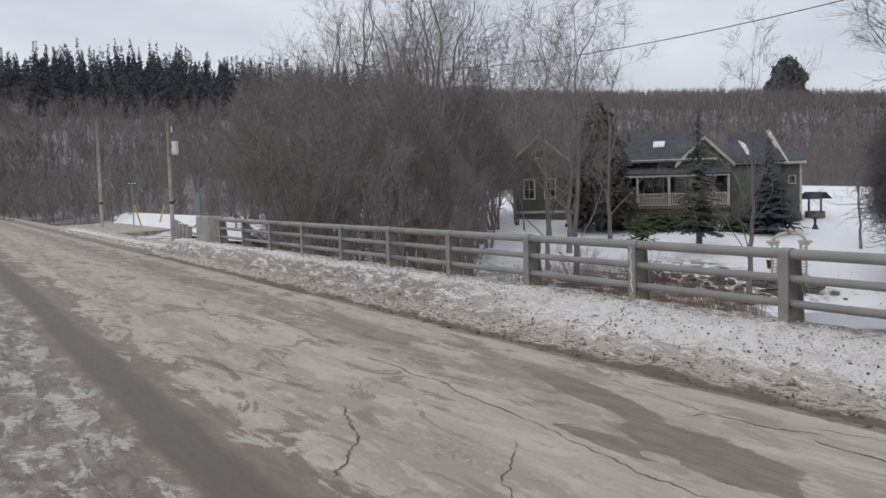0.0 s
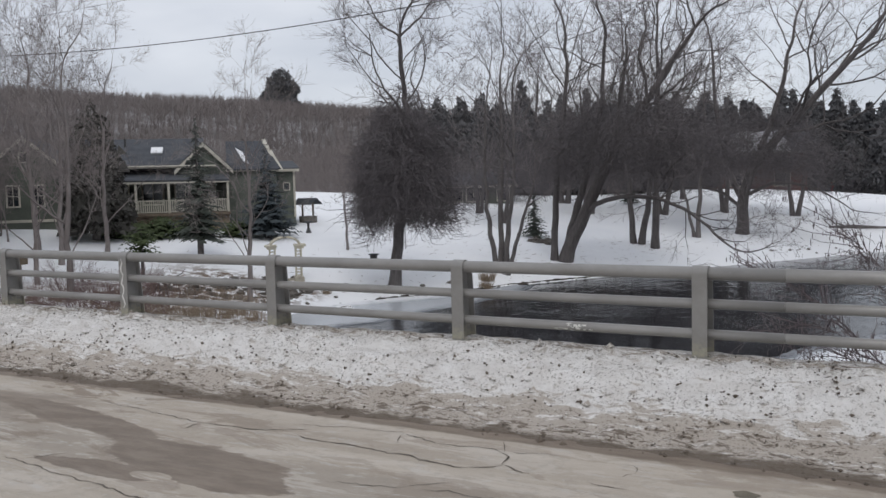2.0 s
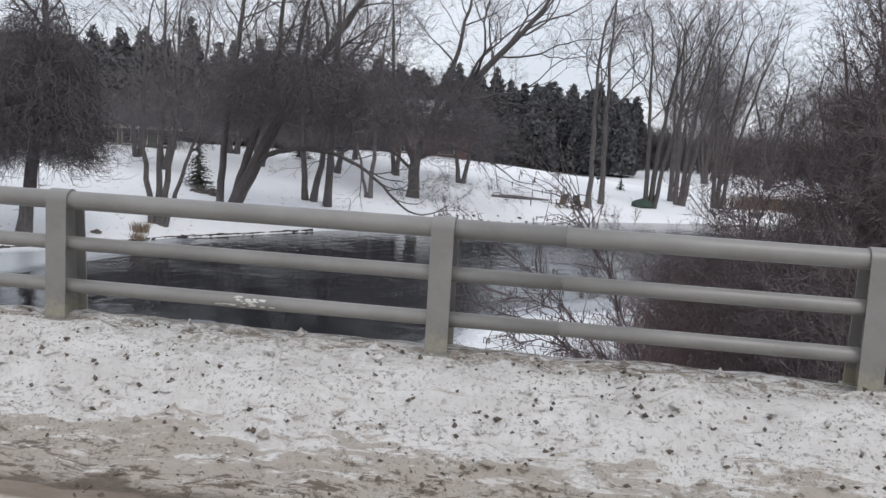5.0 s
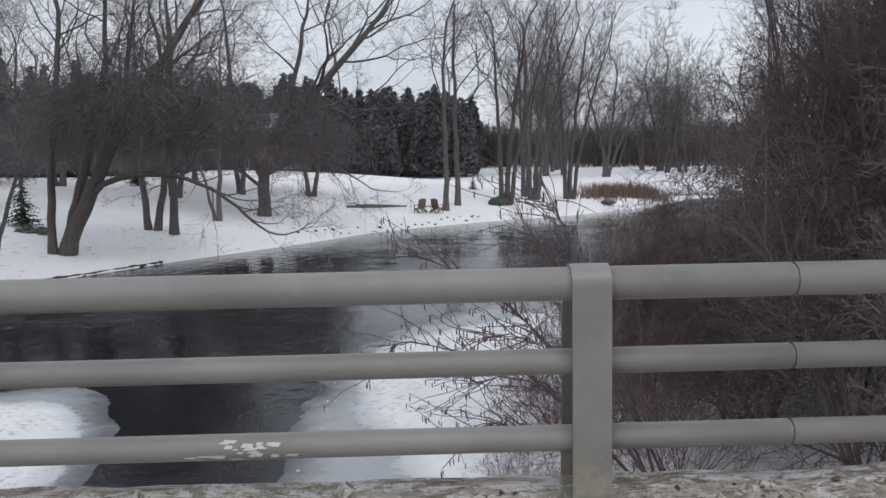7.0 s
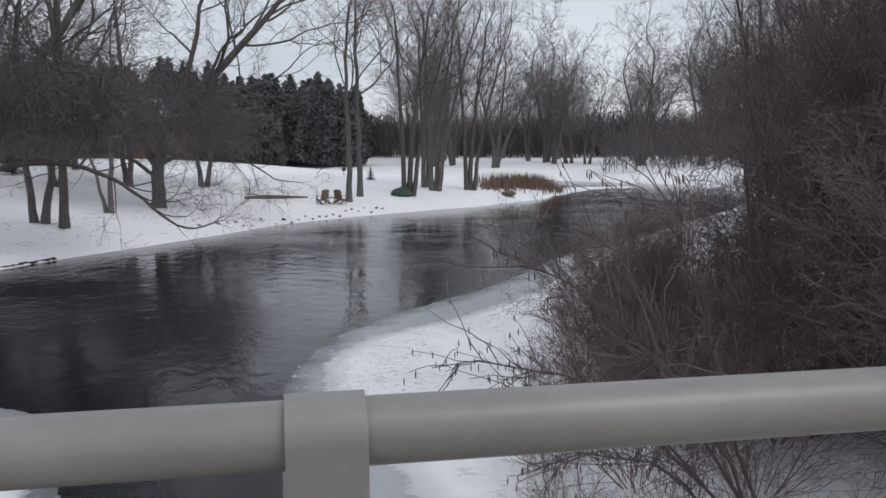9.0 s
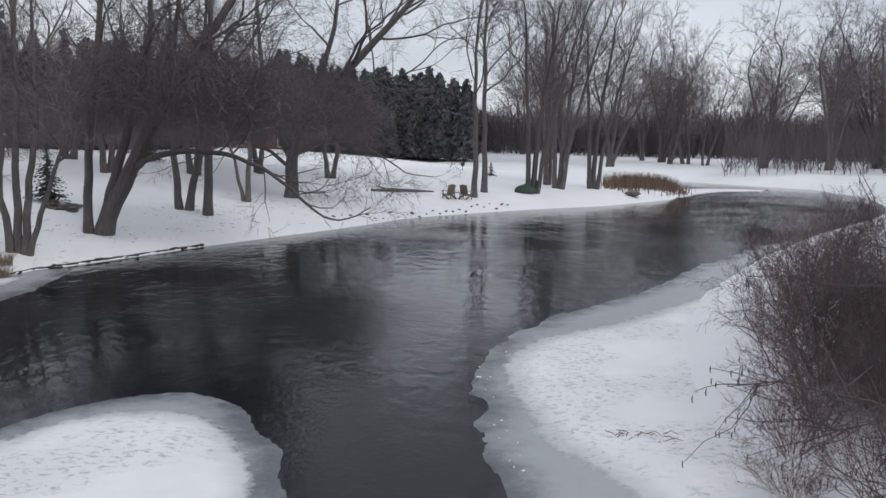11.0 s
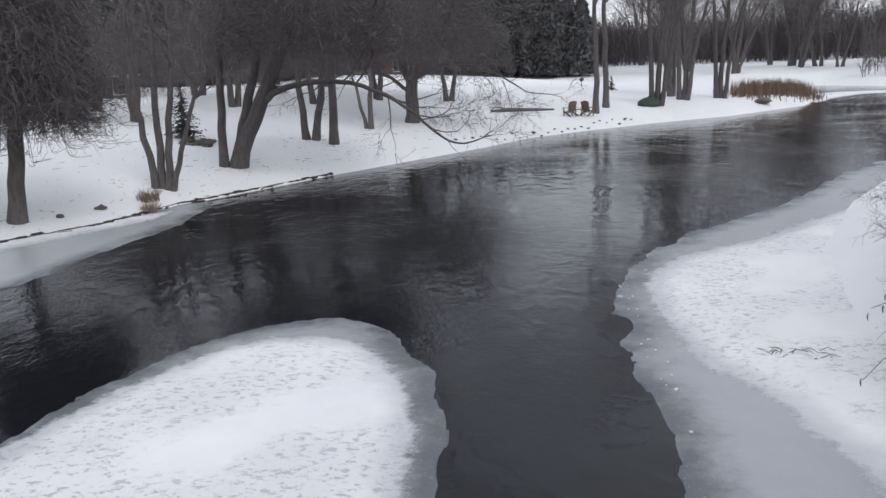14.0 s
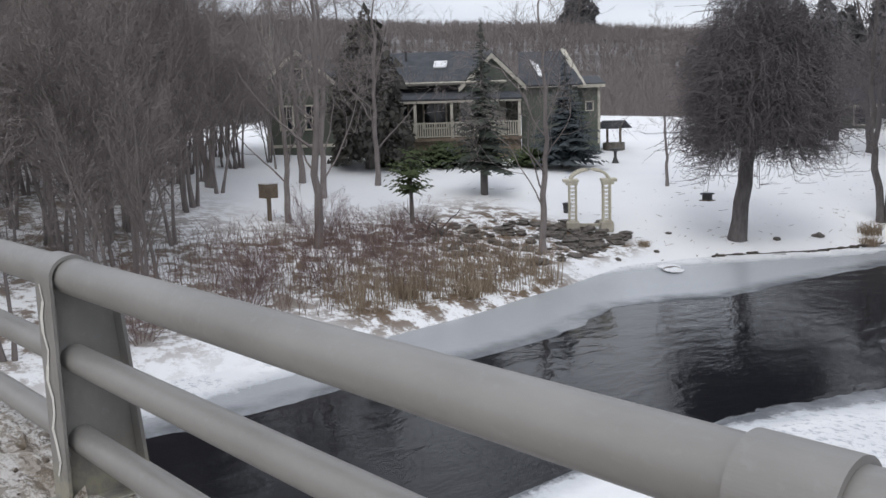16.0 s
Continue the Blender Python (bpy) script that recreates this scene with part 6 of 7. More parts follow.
def thicket():
    """The dense leafless wood between the road and the house, and the saplings before the house."""
    rng = np.random.default_rng(61)
    kinds = []
    for k in range(5):
        sh = bare_tree(62 + k, 5.0 + 0.55 * k, 0.055 + 0.009 * k, 4, 0.26, (16, 10, 6), (36, 44, 48), (0.44, 0.5, 0.5), stems=(1, 3, 2, 3, 2)[k], spread=11, min_r=0.007)
        kinds.append(plant_tree("tree", "leafless brown thicket tree with many fine shoots", "tree", sh, (M_THICKET, M_THICKET), at=(-20 - k, 7, ground_z(-20.0 - k, 7)), group="thicket trees"))
    n = 0
    while n < 105:
        x, y = rng.uniform(-44, -15.2), rng.uniform(2.6, 28)
        if y > -8.8 + 0.674 * (6.5 - x) or y > -1.6 + 0.60 * (0.5 - x) or y < -7.0 + 0.277 * (6.5 - x):
            continue
        copy_at(kinds[n % 5], x, y, rng.uniform(0, 360), rng.uniform(0.72, 1.12) * (0.75 if x > -19 else 1.0))
        n += 1
    for k in range(2):
        x = rng.uniform(-37, -33)
        y = -1.0 + rng.uniform(0.58, 0.66) * (0.5 - x)
        copy_at(kinds[k % 5], x, y, rng.uniform(0, 360), rng.uniform(0.6, 0.95))
    tall = forked_tree(71, [([(0, 0, 0), (-0.2, 0, 3), (-0.7, 0.2, 6), (-1.0, 0.2, 8.4)], 0.14), ([(0.2, 0, 0), (0.5, 0.1, 3), (0.6, -0.2, 6), (1.1, -0.3, 9.0)], 0.15)], 0.009, 0.24, 0.0, 1.0, 0.45, 4, 0.0065)
    a = plant_tree("tree", "taller bare tree rising over the thicket", "tree", tall, (M_THICKET, M_THICKET), at=(-27.5, 11.2, ground_z(-27.5, 11.2)), group="tall thicket trees")
    for x, y, r, s in ((-33, 14.2, 90, 1.0), (-30, 15.0, 200, 0.9), (-38, 12, 30, 1.0), (-36, 17.5, 140, 0.85), (-45, 16, 10, 0.95), (-42, 13.5, 60, 0.95), (-29.2, 10.6, 170, 0.95), (-31.6, 12.4, 250, 1.0), (-24.6, 9.4, 20, 0.75)):
        copy_at(a, x, y, r, s)
    birch = bare_tree(75, 10.0, 0.10, 4, 0.35, (12, 7, 5), (32, 38, 42), (0.36, 0.5, 0.5))
    b = plant_tree("tree", "pale slender birch beside the house", "tree", birch, (M_BIRCH, M_TWIG), at=(-39.5, 23.5, ground_z(-39.5, 23.5)), group="birches")
    copy_at(b, -41, 25, 100, 0.9), copy_at(b, -38, 22.4, 200, 0.85)
    # saplings on the slope before the house
    sap = forked_tree(76, [([(0, 0, 0), (0.05, 0, 2.0), (0.2, 0.1, 4.5), (0.1, 0.1, 7.0)], 0.13)], 0.0062, 0.26, 0.0, 1.0, 0.25, 8, 0.006)
    s1 = lone("tree", "bare garden tree on the slope below the house", -20.3, 13.0, sap, (M_THICKET, M_THICKET), group="garden saplings")
    for x, y, r, s in ((-17.05, 18.7, 60, 0.85), (-20.2, 29.7, 200, 0.55), (-26.5, 17.5, 20, 0.95), (-23.6, 14.2, 140, 0.8), (-29.5, 18.6, 250, 1.0), (-27.8, 21.0, 310, 0.9)):
        copy_at(s1, x, y, r, s)


def conifers():
    sp = spruce(81, 6.6, 2.9, 24, 0.16, 0.32, 0.0, 8)
    a = plant_tree("spruce_tree", "dark green spruce tree before the porch", "spruce tree", sp, (M_BARK, M_SPRUCE), ("trunk", "foliage"), (-23.9, 23.1, ground_z(-23.9, 23.1)))
    blue = spruce(82, 5.0, 3.4, 22, 0.1)
    plant_tree("spruce_tree", "bluish spruce at the end of the house", "spruce tree", blue, (M_BARK, M_BLUESPRUCE), ("trunk", "foliage"), (-25.7, 30.0, ground_z(-25.7, 30.0)))
    bush = soft_conifer(83, 7.0, 4.6, 5200, 0.24, 0.8)
    plant_tree("cedar_tree", "broad dark cedar before the house wall", "cedar tree", bush, (M_BARK, M_LARCH), ("trunk", "foliage"), (-31.6, 23.6, ground_z(-31.6, 23.6)))
    pine = spruce(84, 2.4, 1.7, 9, 0.4, -0.1, 0.9, 7)
    plant_tree("pine_tree", "small open pine sapling on the snowy slope", "pine tree", pine, (M_BARK, M_PINE), ("trunk", "foliage"), (-21.8, 17.7, ground_z(-21.8, 17.7)))
    sm = spruce(85, 2.6, 2.0, 12, 0.1, 0.35, 0, 9)
    b = plant_tree("spruce_tree", "small layered spruce on the lawn behind the bank trees", "spruce tree", sm, (M_BARK, M_SPRUCE), ("trunk", "foliage"), (-14.5, 40.4, ground_z(-14.5, 40.4)))
    copy_at(b, -15.0, 60.0, 80, 0.9), copy_at(b, 9.0, 72.0, 30, 0.45)
    cone = soft_conifer(86, 9.5, 5.6, 5200, 0.42)
    c = plant_tree("cedar_tree", "dense rounded dark cedar on the hill behind", "cedar tree", cone, (M_BARK, M_HAZECEDAR), ("trunk", "foliage"), (-33.0, 74.0, ground_z(-33.0, 74.0)), "dark evergreens")
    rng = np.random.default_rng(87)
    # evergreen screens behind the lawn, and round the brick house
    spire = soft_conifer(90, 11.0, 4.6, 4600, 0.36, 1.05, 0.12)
    sp2 = plant_tree("spruce_tree", "dark pointed spruce among the evergreens behind the lawn", "spruce tree", spire, (M_BARK, M_HAZECEDAR), ("trunk", "foliage"), (-29.0, 71.0, ground_z(-29.0, 71.0)), "dark evergreens")
    for k in range(64):
        x, y = rng.uniform(-42, -7), rng.uniform(69, 84)
        if x > -0.21 * y:
            continue
        copy_at((c, sp2)[k % 2], x, y, rng.uniform(0, 360), rng.uniform(0.62, 0.88))
    for x, y, k, kind in ((-37.7, 70.3, 1.0, 0), (-36.7, 73.2, 1.05, 0), (-34.0, 72.3, 1.05, 0), (-33.8, 76.9, 0.95, 0), (-25.1, 63.3, 0.72, 1), (-25.8, 71.7, 0.72, 0), (-21.7, 69.0, 0.76, 1), (-20.6, 73.6, 0.9, 0), (-17.3, 78.8, 0.9, 0), (-14.7, 81.5, 0.85, 0), (-23.0, 74.5, 0.8, 1)):
        copy_at((c, sp2)[kind], x, y, 70 * x, k)
    for k in range(170):
        x, y = rng.uniform(-52, 15), rng.uniform(122, 160)
        if x > 0.10 * y or (abs(x + 0.066 * y) < 2.2 and y < 142):
            continue
        copy_at((c, sp2)[k % 2], x, y, rng.uniform(0, 360), rng.uniform(1.1, 1.5) if x < -8 else rng.uniform(0.9, 1.15))
    hill = soft_conifer(89, 19, 17, 8000, 0.85, 0.5, 0.25)
    plant_tree("cedar_tree", "big dark round-topped evergreen standing alone on the hill", "cedar tree", hill, (M_BARK, M_HAZECEDAR), ("trunk", "foliage"), (-246.5, 301.0, ground_z(-246.5, 301.0) - 1.0))
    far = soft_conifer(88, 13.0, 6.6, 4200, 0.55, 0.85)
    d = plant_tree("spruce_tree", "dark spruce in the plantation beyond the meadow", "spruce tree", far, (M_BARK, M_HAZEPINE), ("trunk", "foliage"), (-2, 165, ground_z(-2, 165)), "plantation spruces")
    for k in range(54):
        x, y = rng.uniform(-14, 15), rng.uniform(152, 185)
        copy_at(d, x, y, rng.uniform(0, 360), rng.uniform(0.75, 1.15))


def woods_shape(seed, n, region, height, sticks, shoot):
    """Many small leafless trees as one mesh of thin tapering shoots."""
    rng = np.random.default_rng(seed)
    vs, fs = [], []
    spots = np.array([region(rng) for _ in range(n)])
    for (x, y), z in zip(spots.tolist(), ground_height(spots[:, 0], spots[:, 1]).tolist()):
        h = height * rng.uniform(0.65, 1.2)
        lean = rng.normal(size=2) * 0.06
        for k in range(sticks):
            t = 0 if k == 0 else rng.uniform(0.04, 0.72)
            bx, by, bz = x + lean[0] * h * t, y + lean[1] * h * t, z + h * t - 0.2
            ln = h if k == 0 else h * (1 - t) * rng.uniform(0.35, 0.8)
            az, el = rng.uniform(0, 2 * math.pi), (0.03 if k == 0 else rng.uniform(0.3, 0.95))
            ex, ey, ez = bx + math.cos(az) * ln * el, by + math.sin(az) * ln * el, bz + ln * (1 - el * 0.35)
            w = shoot * (1.2 if k == 0 else 1.0) * rng.uniform(0.7, 1.3)
            a2 = rng.uniform(0, math.pi)
            cx, cy = math.cos(a2) * w, math.sin(a2) * w
            b = len(vs)
            vs += [(bx - cx, by - cy, bz), (bx + cx, by + cy, bz), (bx - cy, by + cx, bz), (ex, ey, ez)]
            fs += [(b, b + 1, b + 3), (b + 1, b + 2, b + 3), (b + 2, b, b + 3)]
    return Shape().add(vs, fs)


def far_woods():
    def ring(az0, az1, r0, r1):
        def pick(rng):
            az, r = math.radians(rng.uniform(az0, az1)), math.sqrt(rng.uniform(r0 * r0, r1 * r1))
            return -math.sin(az) * r, 20 + math.cos(az) * r
        return pick
    for seed, n, reg, hgt, sticks, sh, lab in (
            (98, 420, lambda r: (r.uniform(-46, -17), r.uniform(64, 88)), 4.6, 36, 0.020, "brown brush along the top of the lawn"),
            (99, 330, lambda r: (r.uniform(-46, -22), r.uniform(98, 114)), 6.2, 36, 0.030, "leafless brush round the brick house"),
            (91, 2000, ring(22, 104, 62, 150), 6.5, 32, 0.030, "leafless brown woods at the foot of the hill"),
            (92, 6500, ring(24, 104, 140, 300), 7.0, 14, 0.075, "leafless woods on the hillside"),
            (93, 6000, ring(16, 104, 290, 430), 6.0, 13, 0.095, "leafless woods along the ridge"),
            (96, 1000, ring(-66, -26, 84, 140), 7.0, 24, 0.028, "leafless woods on the far bank of the bend"),
            (97, 2800, ring(-66, 12, 128, 158), 8.6, 20, 0.060, "dense leafless brush beyond the meadow"),
            (94, 1800, ring(-64, 24, 150, 300), 9.5, 22, 0.042, "leafless woods beyond the meadow")):
        tagged(part("woods", woods_shape(seed, n, reg, hgt, sticks, sh), M_FARWOOD if seed in (94, 96, 97, 99) else M_THICKET), lab, "woods", kind="stuff")
    # dark pine plantation on the ridge
    rng = np.random.default_rng(95)
    vs, fs = [], []
    for k in range(760):
        az, r = math.radians(rng.uniform(66, 104)), rng.uniform(300, 400)
        if k % 2:
            az, r = math.radians(rng.uniform(76, 104)), rng.uniform(225, 300)
        x, y = -math.sin(az) * r, 20 + math.cos(az) * r
        z, h = ground_z(x, y), rng.uniform(10, 16) * (1.0 if r > 300 else 0.72)
        for lv in range(210):
            t = rng.random() ** 1.25
            a, w = rng.uniform(0, 6.28), (1 - t) ** 0.9 * 2.5 * (0.75 + 0.25 * math.cos(t * 40)) * rng.uniform(0.35, 1.0)
            c = np.array([x + math.cos(a) * w, y + math.sin(a) * w, z + h * (0.08 + 0.92 * t)])
            q = c + rng.normal(size=(3, 3)) * np.array([0.55, 0.55, 0.42]) * (1.15 - 0.75 * t)
            b = len(vs)
            vs += [tuple(v) for v in q]
            fs.append((b, b + 1, b + 2))
    tagged(part("pine_plantation", Shape().add(vs, fs), M_HAZERIDGE), "dark pine plantation along the ridge", "woods", kind="stuff")


def right_bank():
    """Alder thicket and dogwood beside the bridge."""
    rng = np.random.default_rng(101)
    kinds = []
    for k in range(3):
        sh = bare_tree(102 + k, 4.1 + k * 0.4, 0.042, 4, 0.12, (13, 10, 8), (40, 46, 50), (0.5, 0.5, 0.5), up=(0.03, 0.03, 0.02, 0.0), wander=(0.07, 0.14, 0.18, 0.2), stems=5, spread=26, min_r=0.005)
        wood, tw = sh
        # hanging catkins at the tips
        cat = Shape()
        pts = np.array(tw.v)
        for i in rng.choice(len(pts), 420, replace=False):
            p = pts[i]
            cat.tube([p, p - np.array([0.004, 0, 0.03]), p - np.array([0, 0.003, 0.06])], [0.004, 0.007, 0.003], 3, False)
        t = plant_tree("alder_bush", "tall leafless alder bush with hanging catkins", "bush", sh, (M_ALDER, M_ALDER), ("stem", "crown"), (8.8 + k * 1.5, 5.6 + k * 1.0, ground_z(8.8 + k * 1.5, 5.6 + k * 1.0)), "alder thicket", rz=40 * k)
        tagged(part("catkin_stuff", cat, M_ALDER, t), kind="stuff")
        kinds.append(t)
    for i, (x, y, s) in enumerate(((9.0, 3.4, 0.8), (10.2, 3.6, 1.1), (11.8, 5.0, 1.3), (8.9, 8.8, 0.85), (9.8, 8.2, 1.05), (12.2, 8.0, 1.35), (14.0, 6.2, 1.5), (13.8, 10.5, 1.4), (16.4, 8.4, 1.6), (11.2, 11.5, 1.2),
                                   (13.4, 14.6, 1.3), (16.5, 13.0, 1.3), (18.5, 11.0, 1.5), (19.0, 16.0, 1.3), (24, 20, 1.4), (15.2, 18.5, 1.2), (12.6, 12.6, 1.25), (20.5, 24.5, 1.4), (26, 31, 1.5), (31, 38, 1.5), (37, 46, 1.4), (43, 52, 1.4),
                                   (7.4, 10.4, 0.42), (8.4, 8.8, 0.5), (10.8, 14.6, 0.5), (9.6, 11.9, 0.52), (10.8, 10.4, 0.8), (12.0, 14.8, 0.8), (8.8, 12.9, 0.5), (7.8, 13.4, 0.6), (7.9, 12.0, 0.52))):
        copy_at(kinds[i % 3], x, y, 50 * i, s)
    # long arching limbs reaching out over the shore ice
    wood, tw, cat = Shape(), Shape(), Shape()
    for tip, bow in (((-3.3, 0.5, 2.0), 0.75), ((-3.0, -1.2, 3.3), 0.7), ((-2.4, 0.9, 1.5), 0.6), ((-2.2, -1.5, 2.5), 0.6), ((-1.6, -1.0, 3.8), 0.4), ((-2.6, -0.3, 1.2), 0.5), ((-1.4, 1.2, 3.3), 0.3)):
        tip = np.array(tip)
        pts = np.array([tip * t + np.array([0, 0, bow * math.sin(math.pi * t)]) for t in np.linspace(0, 1, 9)]) + rng.normal(size=(9, 3)) * 0.05
        wood.tube(pts, np.linspace(0.020, 0.004, 9), 4)
        for q in range(44):
            u = rng.uniform(2.0, 7.99)
            a = pts[int(u)] + (pts[int(u) + 1] - pts[int(u)]) * (u % 1)
            d = pts[int(u) + 1] - pts[int(u)]
            p, _ = branch_path(rng, a, d / np.linalg.norm(d) + rng.normal(size=3) * 0.55, rng.uniform(0.3, 1.1), 0.0, 0.16, 4)
            tw.tube(p, np.linspace(0.007, 0.003, 5), 3, False)
            for e in range(3):
                c = p[rng.integers(1, 5)] + rng.normal(size=3) * 0.02
                cat.tube([c, c - np.array([0.004, 0, 0.035]), c - np.array([0, 0.003, 0.07])], [0.004, 0.008, 0.004], 3, False)
    arch = plant_tree("alder_bush", "leafless alder with long arching catkin-hung limbs", "bush", (wood, tw), (M_ALDER, M_ALDER), ("stem", "crown"), (7.0, 6.6, ground_z(7.0, 6.6)))
    tagged(part("catkin_stuff", cat, M_ALDER, arch), kind="stuff")
    tall = bare_tree(111, 11.0, 0.12, 5, 0.2, (10, 7, 5, 3), (30, 36, 42, 44), (0.45, 0.5, 0.48, 0.45), stems=3, spread=9, min_r=0.006)
    a = plant_tree("tree", "dark leafless tree crowding the bridge end", "tree", tall, (M_ALDER, M_ALDER), at=(14.2, 6.4, ground_z(14.2, 6.4)), group="dark bridge trees")
    for i, (x, y, s) in enumerate(((12.2, 3.6, 0.7), (10.8, 11.0, 0.55), (12.3, 16.0, 0.65), (13.4, 17.6, 0.75), (11.9, 10.6, 0.7), (12.8, 13.6, 0.8), (14.4, 12.6, 0.95), (15.6, 17.0, 0.9), (17.2, 17.6, 1.0), (18.6, 21.5, 0.95), (23, 25.5, 1.0), (27.5, 31.5, 1.0), (31.5, 37.5, 0.95), (36, 44, 0.9), (19.5, 27.5, 0.75), (24.5, 35.5, 0.8), (30.5, 43.5, 0.85), (16.8, 24.0, 0.6), (10.6, 8.2, 0.62), (11.4, 6.6, 0.7), (15.5, 8.5, 0.8), (18.0, 6.0, 0.9), (16.5, 12.0, 0.85), (20, 10, 0.95), (20.5, 15, 0.95), (24, 17, 1.1), (28, 24, 1.05), (33, 32, 1.0), (38, 38, 1.0))):
        copy_at(a, x, y, 70 * i, s)
    osier = bare_tree(115, 1.9, 0.012, 4, 0.10, (9, 5, 3), (32, 40, 44), (0.52, 0.5, 0.5), up=(0.05, 0.05, 0.03, 0), wander=(0.10, 0.16, 0.2, 0.2), stems=14, spread=42, min_r=0.0030)
    o = plant_tree("dogwood_bush", "low red-stemmed dogwood in the snow", "bush", osier, (M_OSIER, M_OSIER), ("stem", "crown"), (6.6, 9.0, ground_z(6.6, 9.0)), "dogwood bushes")
    for i, (x, y, s) in enumerate(((5.9, 10.2, 0.55), (6.4, 11.4, 0.75), (5.6, 8.6, 0.6), (7.3, 12.6, 0.85), (7.4, 7.6, 0.95), (7.7, 10.4, 1.05), (7.0, 11.8, 0.9), (8.8, 9.0, 1.1), (8.0, 13.8, 1.0), (8.8, 15.4, 1.1), (9.0, 11.4, 1.1), (9.4, 17.2, 1.1), (10.4, 13.2, 1.2), (9.6, 2.9, 0.8), (11.2, 2.8, 0.9), (8.6, 4.2, 0.8),
                                   (7.0, 5.4, 0.7), (6.5, 7.0, 0.7), (10.2, 18.8, 1.1), (11.2, 20.6, 1.1), (8.2, 16.4, 0.8), (10.0, 15.6, 1.2), (12.4, 22.4, 1.1), (14.0, 25.0, 1.1), (16.4, 28.6, 1.2), (7.6, 9.2, 1.0), (8.3, 11.9, 1.1), (8.9, 13.4, 1.1),
                                   (-16.2, 12.6, 0.7), (-17.2, 11.0, 0.85), (-16.6, 8.6, 0.8), (-18.2, 13.6, 0.8), (-19.4, 15.6, 0.75), (-18.0, 9.6, 0.9), (-16.2, 6.0, 0.9), (-20.5, 13.2, 0.9))):
        copy_at(o, x, y, 47 * i, s)



garden_trees()
thicket()
conifers()
far_woods()
right_bank()


# ---- things in the garden and on the banks ----
def rock_mesh(seed, squash=0.5):
    bm = bmesh.new()
    bmesh.ops.create_icosphere(bm, subdivisions=2, radius=0.5)
    for v in bm.verts:
        k = 1 + 0.62 * noise.noise(v.co * 2.1 + Vector((seed * 7.3, 0, 0)))
        v.co = Vector((v.co.x * k * 1.15, v.co.y * k, v.co.z * k * squash))
    me = bpy.data.meshes.new("rock")
    bm.to_mesh(me)
    bm.free()
    return me


def blades(seed, n, width, height, lean=0.25, w=0.008):
    """A tuft of dry blades."""
    rng = np.random.default_rng(seed)
    s = Shape()
    for _ in range(n):
        a, r = rng.uniform(0, 2 * math.pi), width * math.sqrt(rng.random()) * 0.5
        x, y = r * math.cos(a), r * math.sin(a)
        h = height * rng.uniform(0.55, 1.1)
        dx, dy = rng.normal(size=2) * lean * h
        b = rng.uniform(0, math.pi)
        cx, cy = math.cos(b) * w, math.sin(b) * w
        s.add([(x - cx, y - cy, -0.05), (x + cx, y + cy, -0.05), (x + dx * 0.4 + cx * 0.7, y + dy * 0.4 + cy * 0.7, h * 0.6), (x + dx * 0.4 - cx * 0.7, y + dy * 0.4 - cy * 0.7, h * 0.6), (x + dx, y + dy, h)], [(0, 1, 2, 3), (3, 2, 4)])
    return s


def garden_arch(x, y, rz):
    """A lattice arch on two stone feet."""
    a = thing("garden_arch", "cream wooden lattice garden arch on stone feet", "garden arch", at=(x, y, ground_z(x, y)))
    a.rotation_euler = (0, 0, radians(rz))
    for sx in (-0.55, 0.55):
        part("foot", Shape().box(sx, 0, 0.1, 0.42, 0.6, 0.34, 0, 0.03), M_CREAMSTONE, a, "cream stone foot")
        for px in (-0.11, 0.11):
            for py in (-0.22, 0.22):
                part("upright", Shape().box(sx + px, py, 0.9, 0.045, 0.045, 1.5), M_LATTICE, a)
        lat = Shape()
        for k in range(10):
            lat.box(sx, -0.22, 0.32 + 0.13 * k, 0.24, 0.015, 0.025)
            lat.box(sx, 0.22, 0.32 + 0.13 * k, 0.24, 0.015, 0.025)
            lat.box(sx, 0, 0.32 + 0.13 * k, 0.015, 0.46, 0.025)
        part("lattice", lat, M_LATTICE, a)
        part("capital", Shape().box(sx * 1.12, 0, 1.62, 0.5, 0.56, 0.09, 0, 0.01).box(sx * 1.06, 0, 1.53, 0.38, 0.5, 0.09, 0, 0.01), M_LATTICE, a)
    for py in (-0.24, 0.24):
        pts = [(0.62 * math.cos(t), py, 1.62 + 0.36 * math.sin(t)) for t in np.linspace(0, math.pi, 13)]
        part("bow", Shape().tube(pts, 0.05, 6), M_LATTICE, a)
    for t in np.linspace(0.25, math.pi - 0.25, 8):
        part("rung", Shape().box(0.62 * math.cos(t), 0, 1.65 + 0.36 * math.sin(t), 0.03, 0.56, 0.03), M_LATTICE, a)
    part("sill", Shape().box(0, 0, 0.14, 0.75, 0.12, 0.1), M_CREAMSTONE, a)


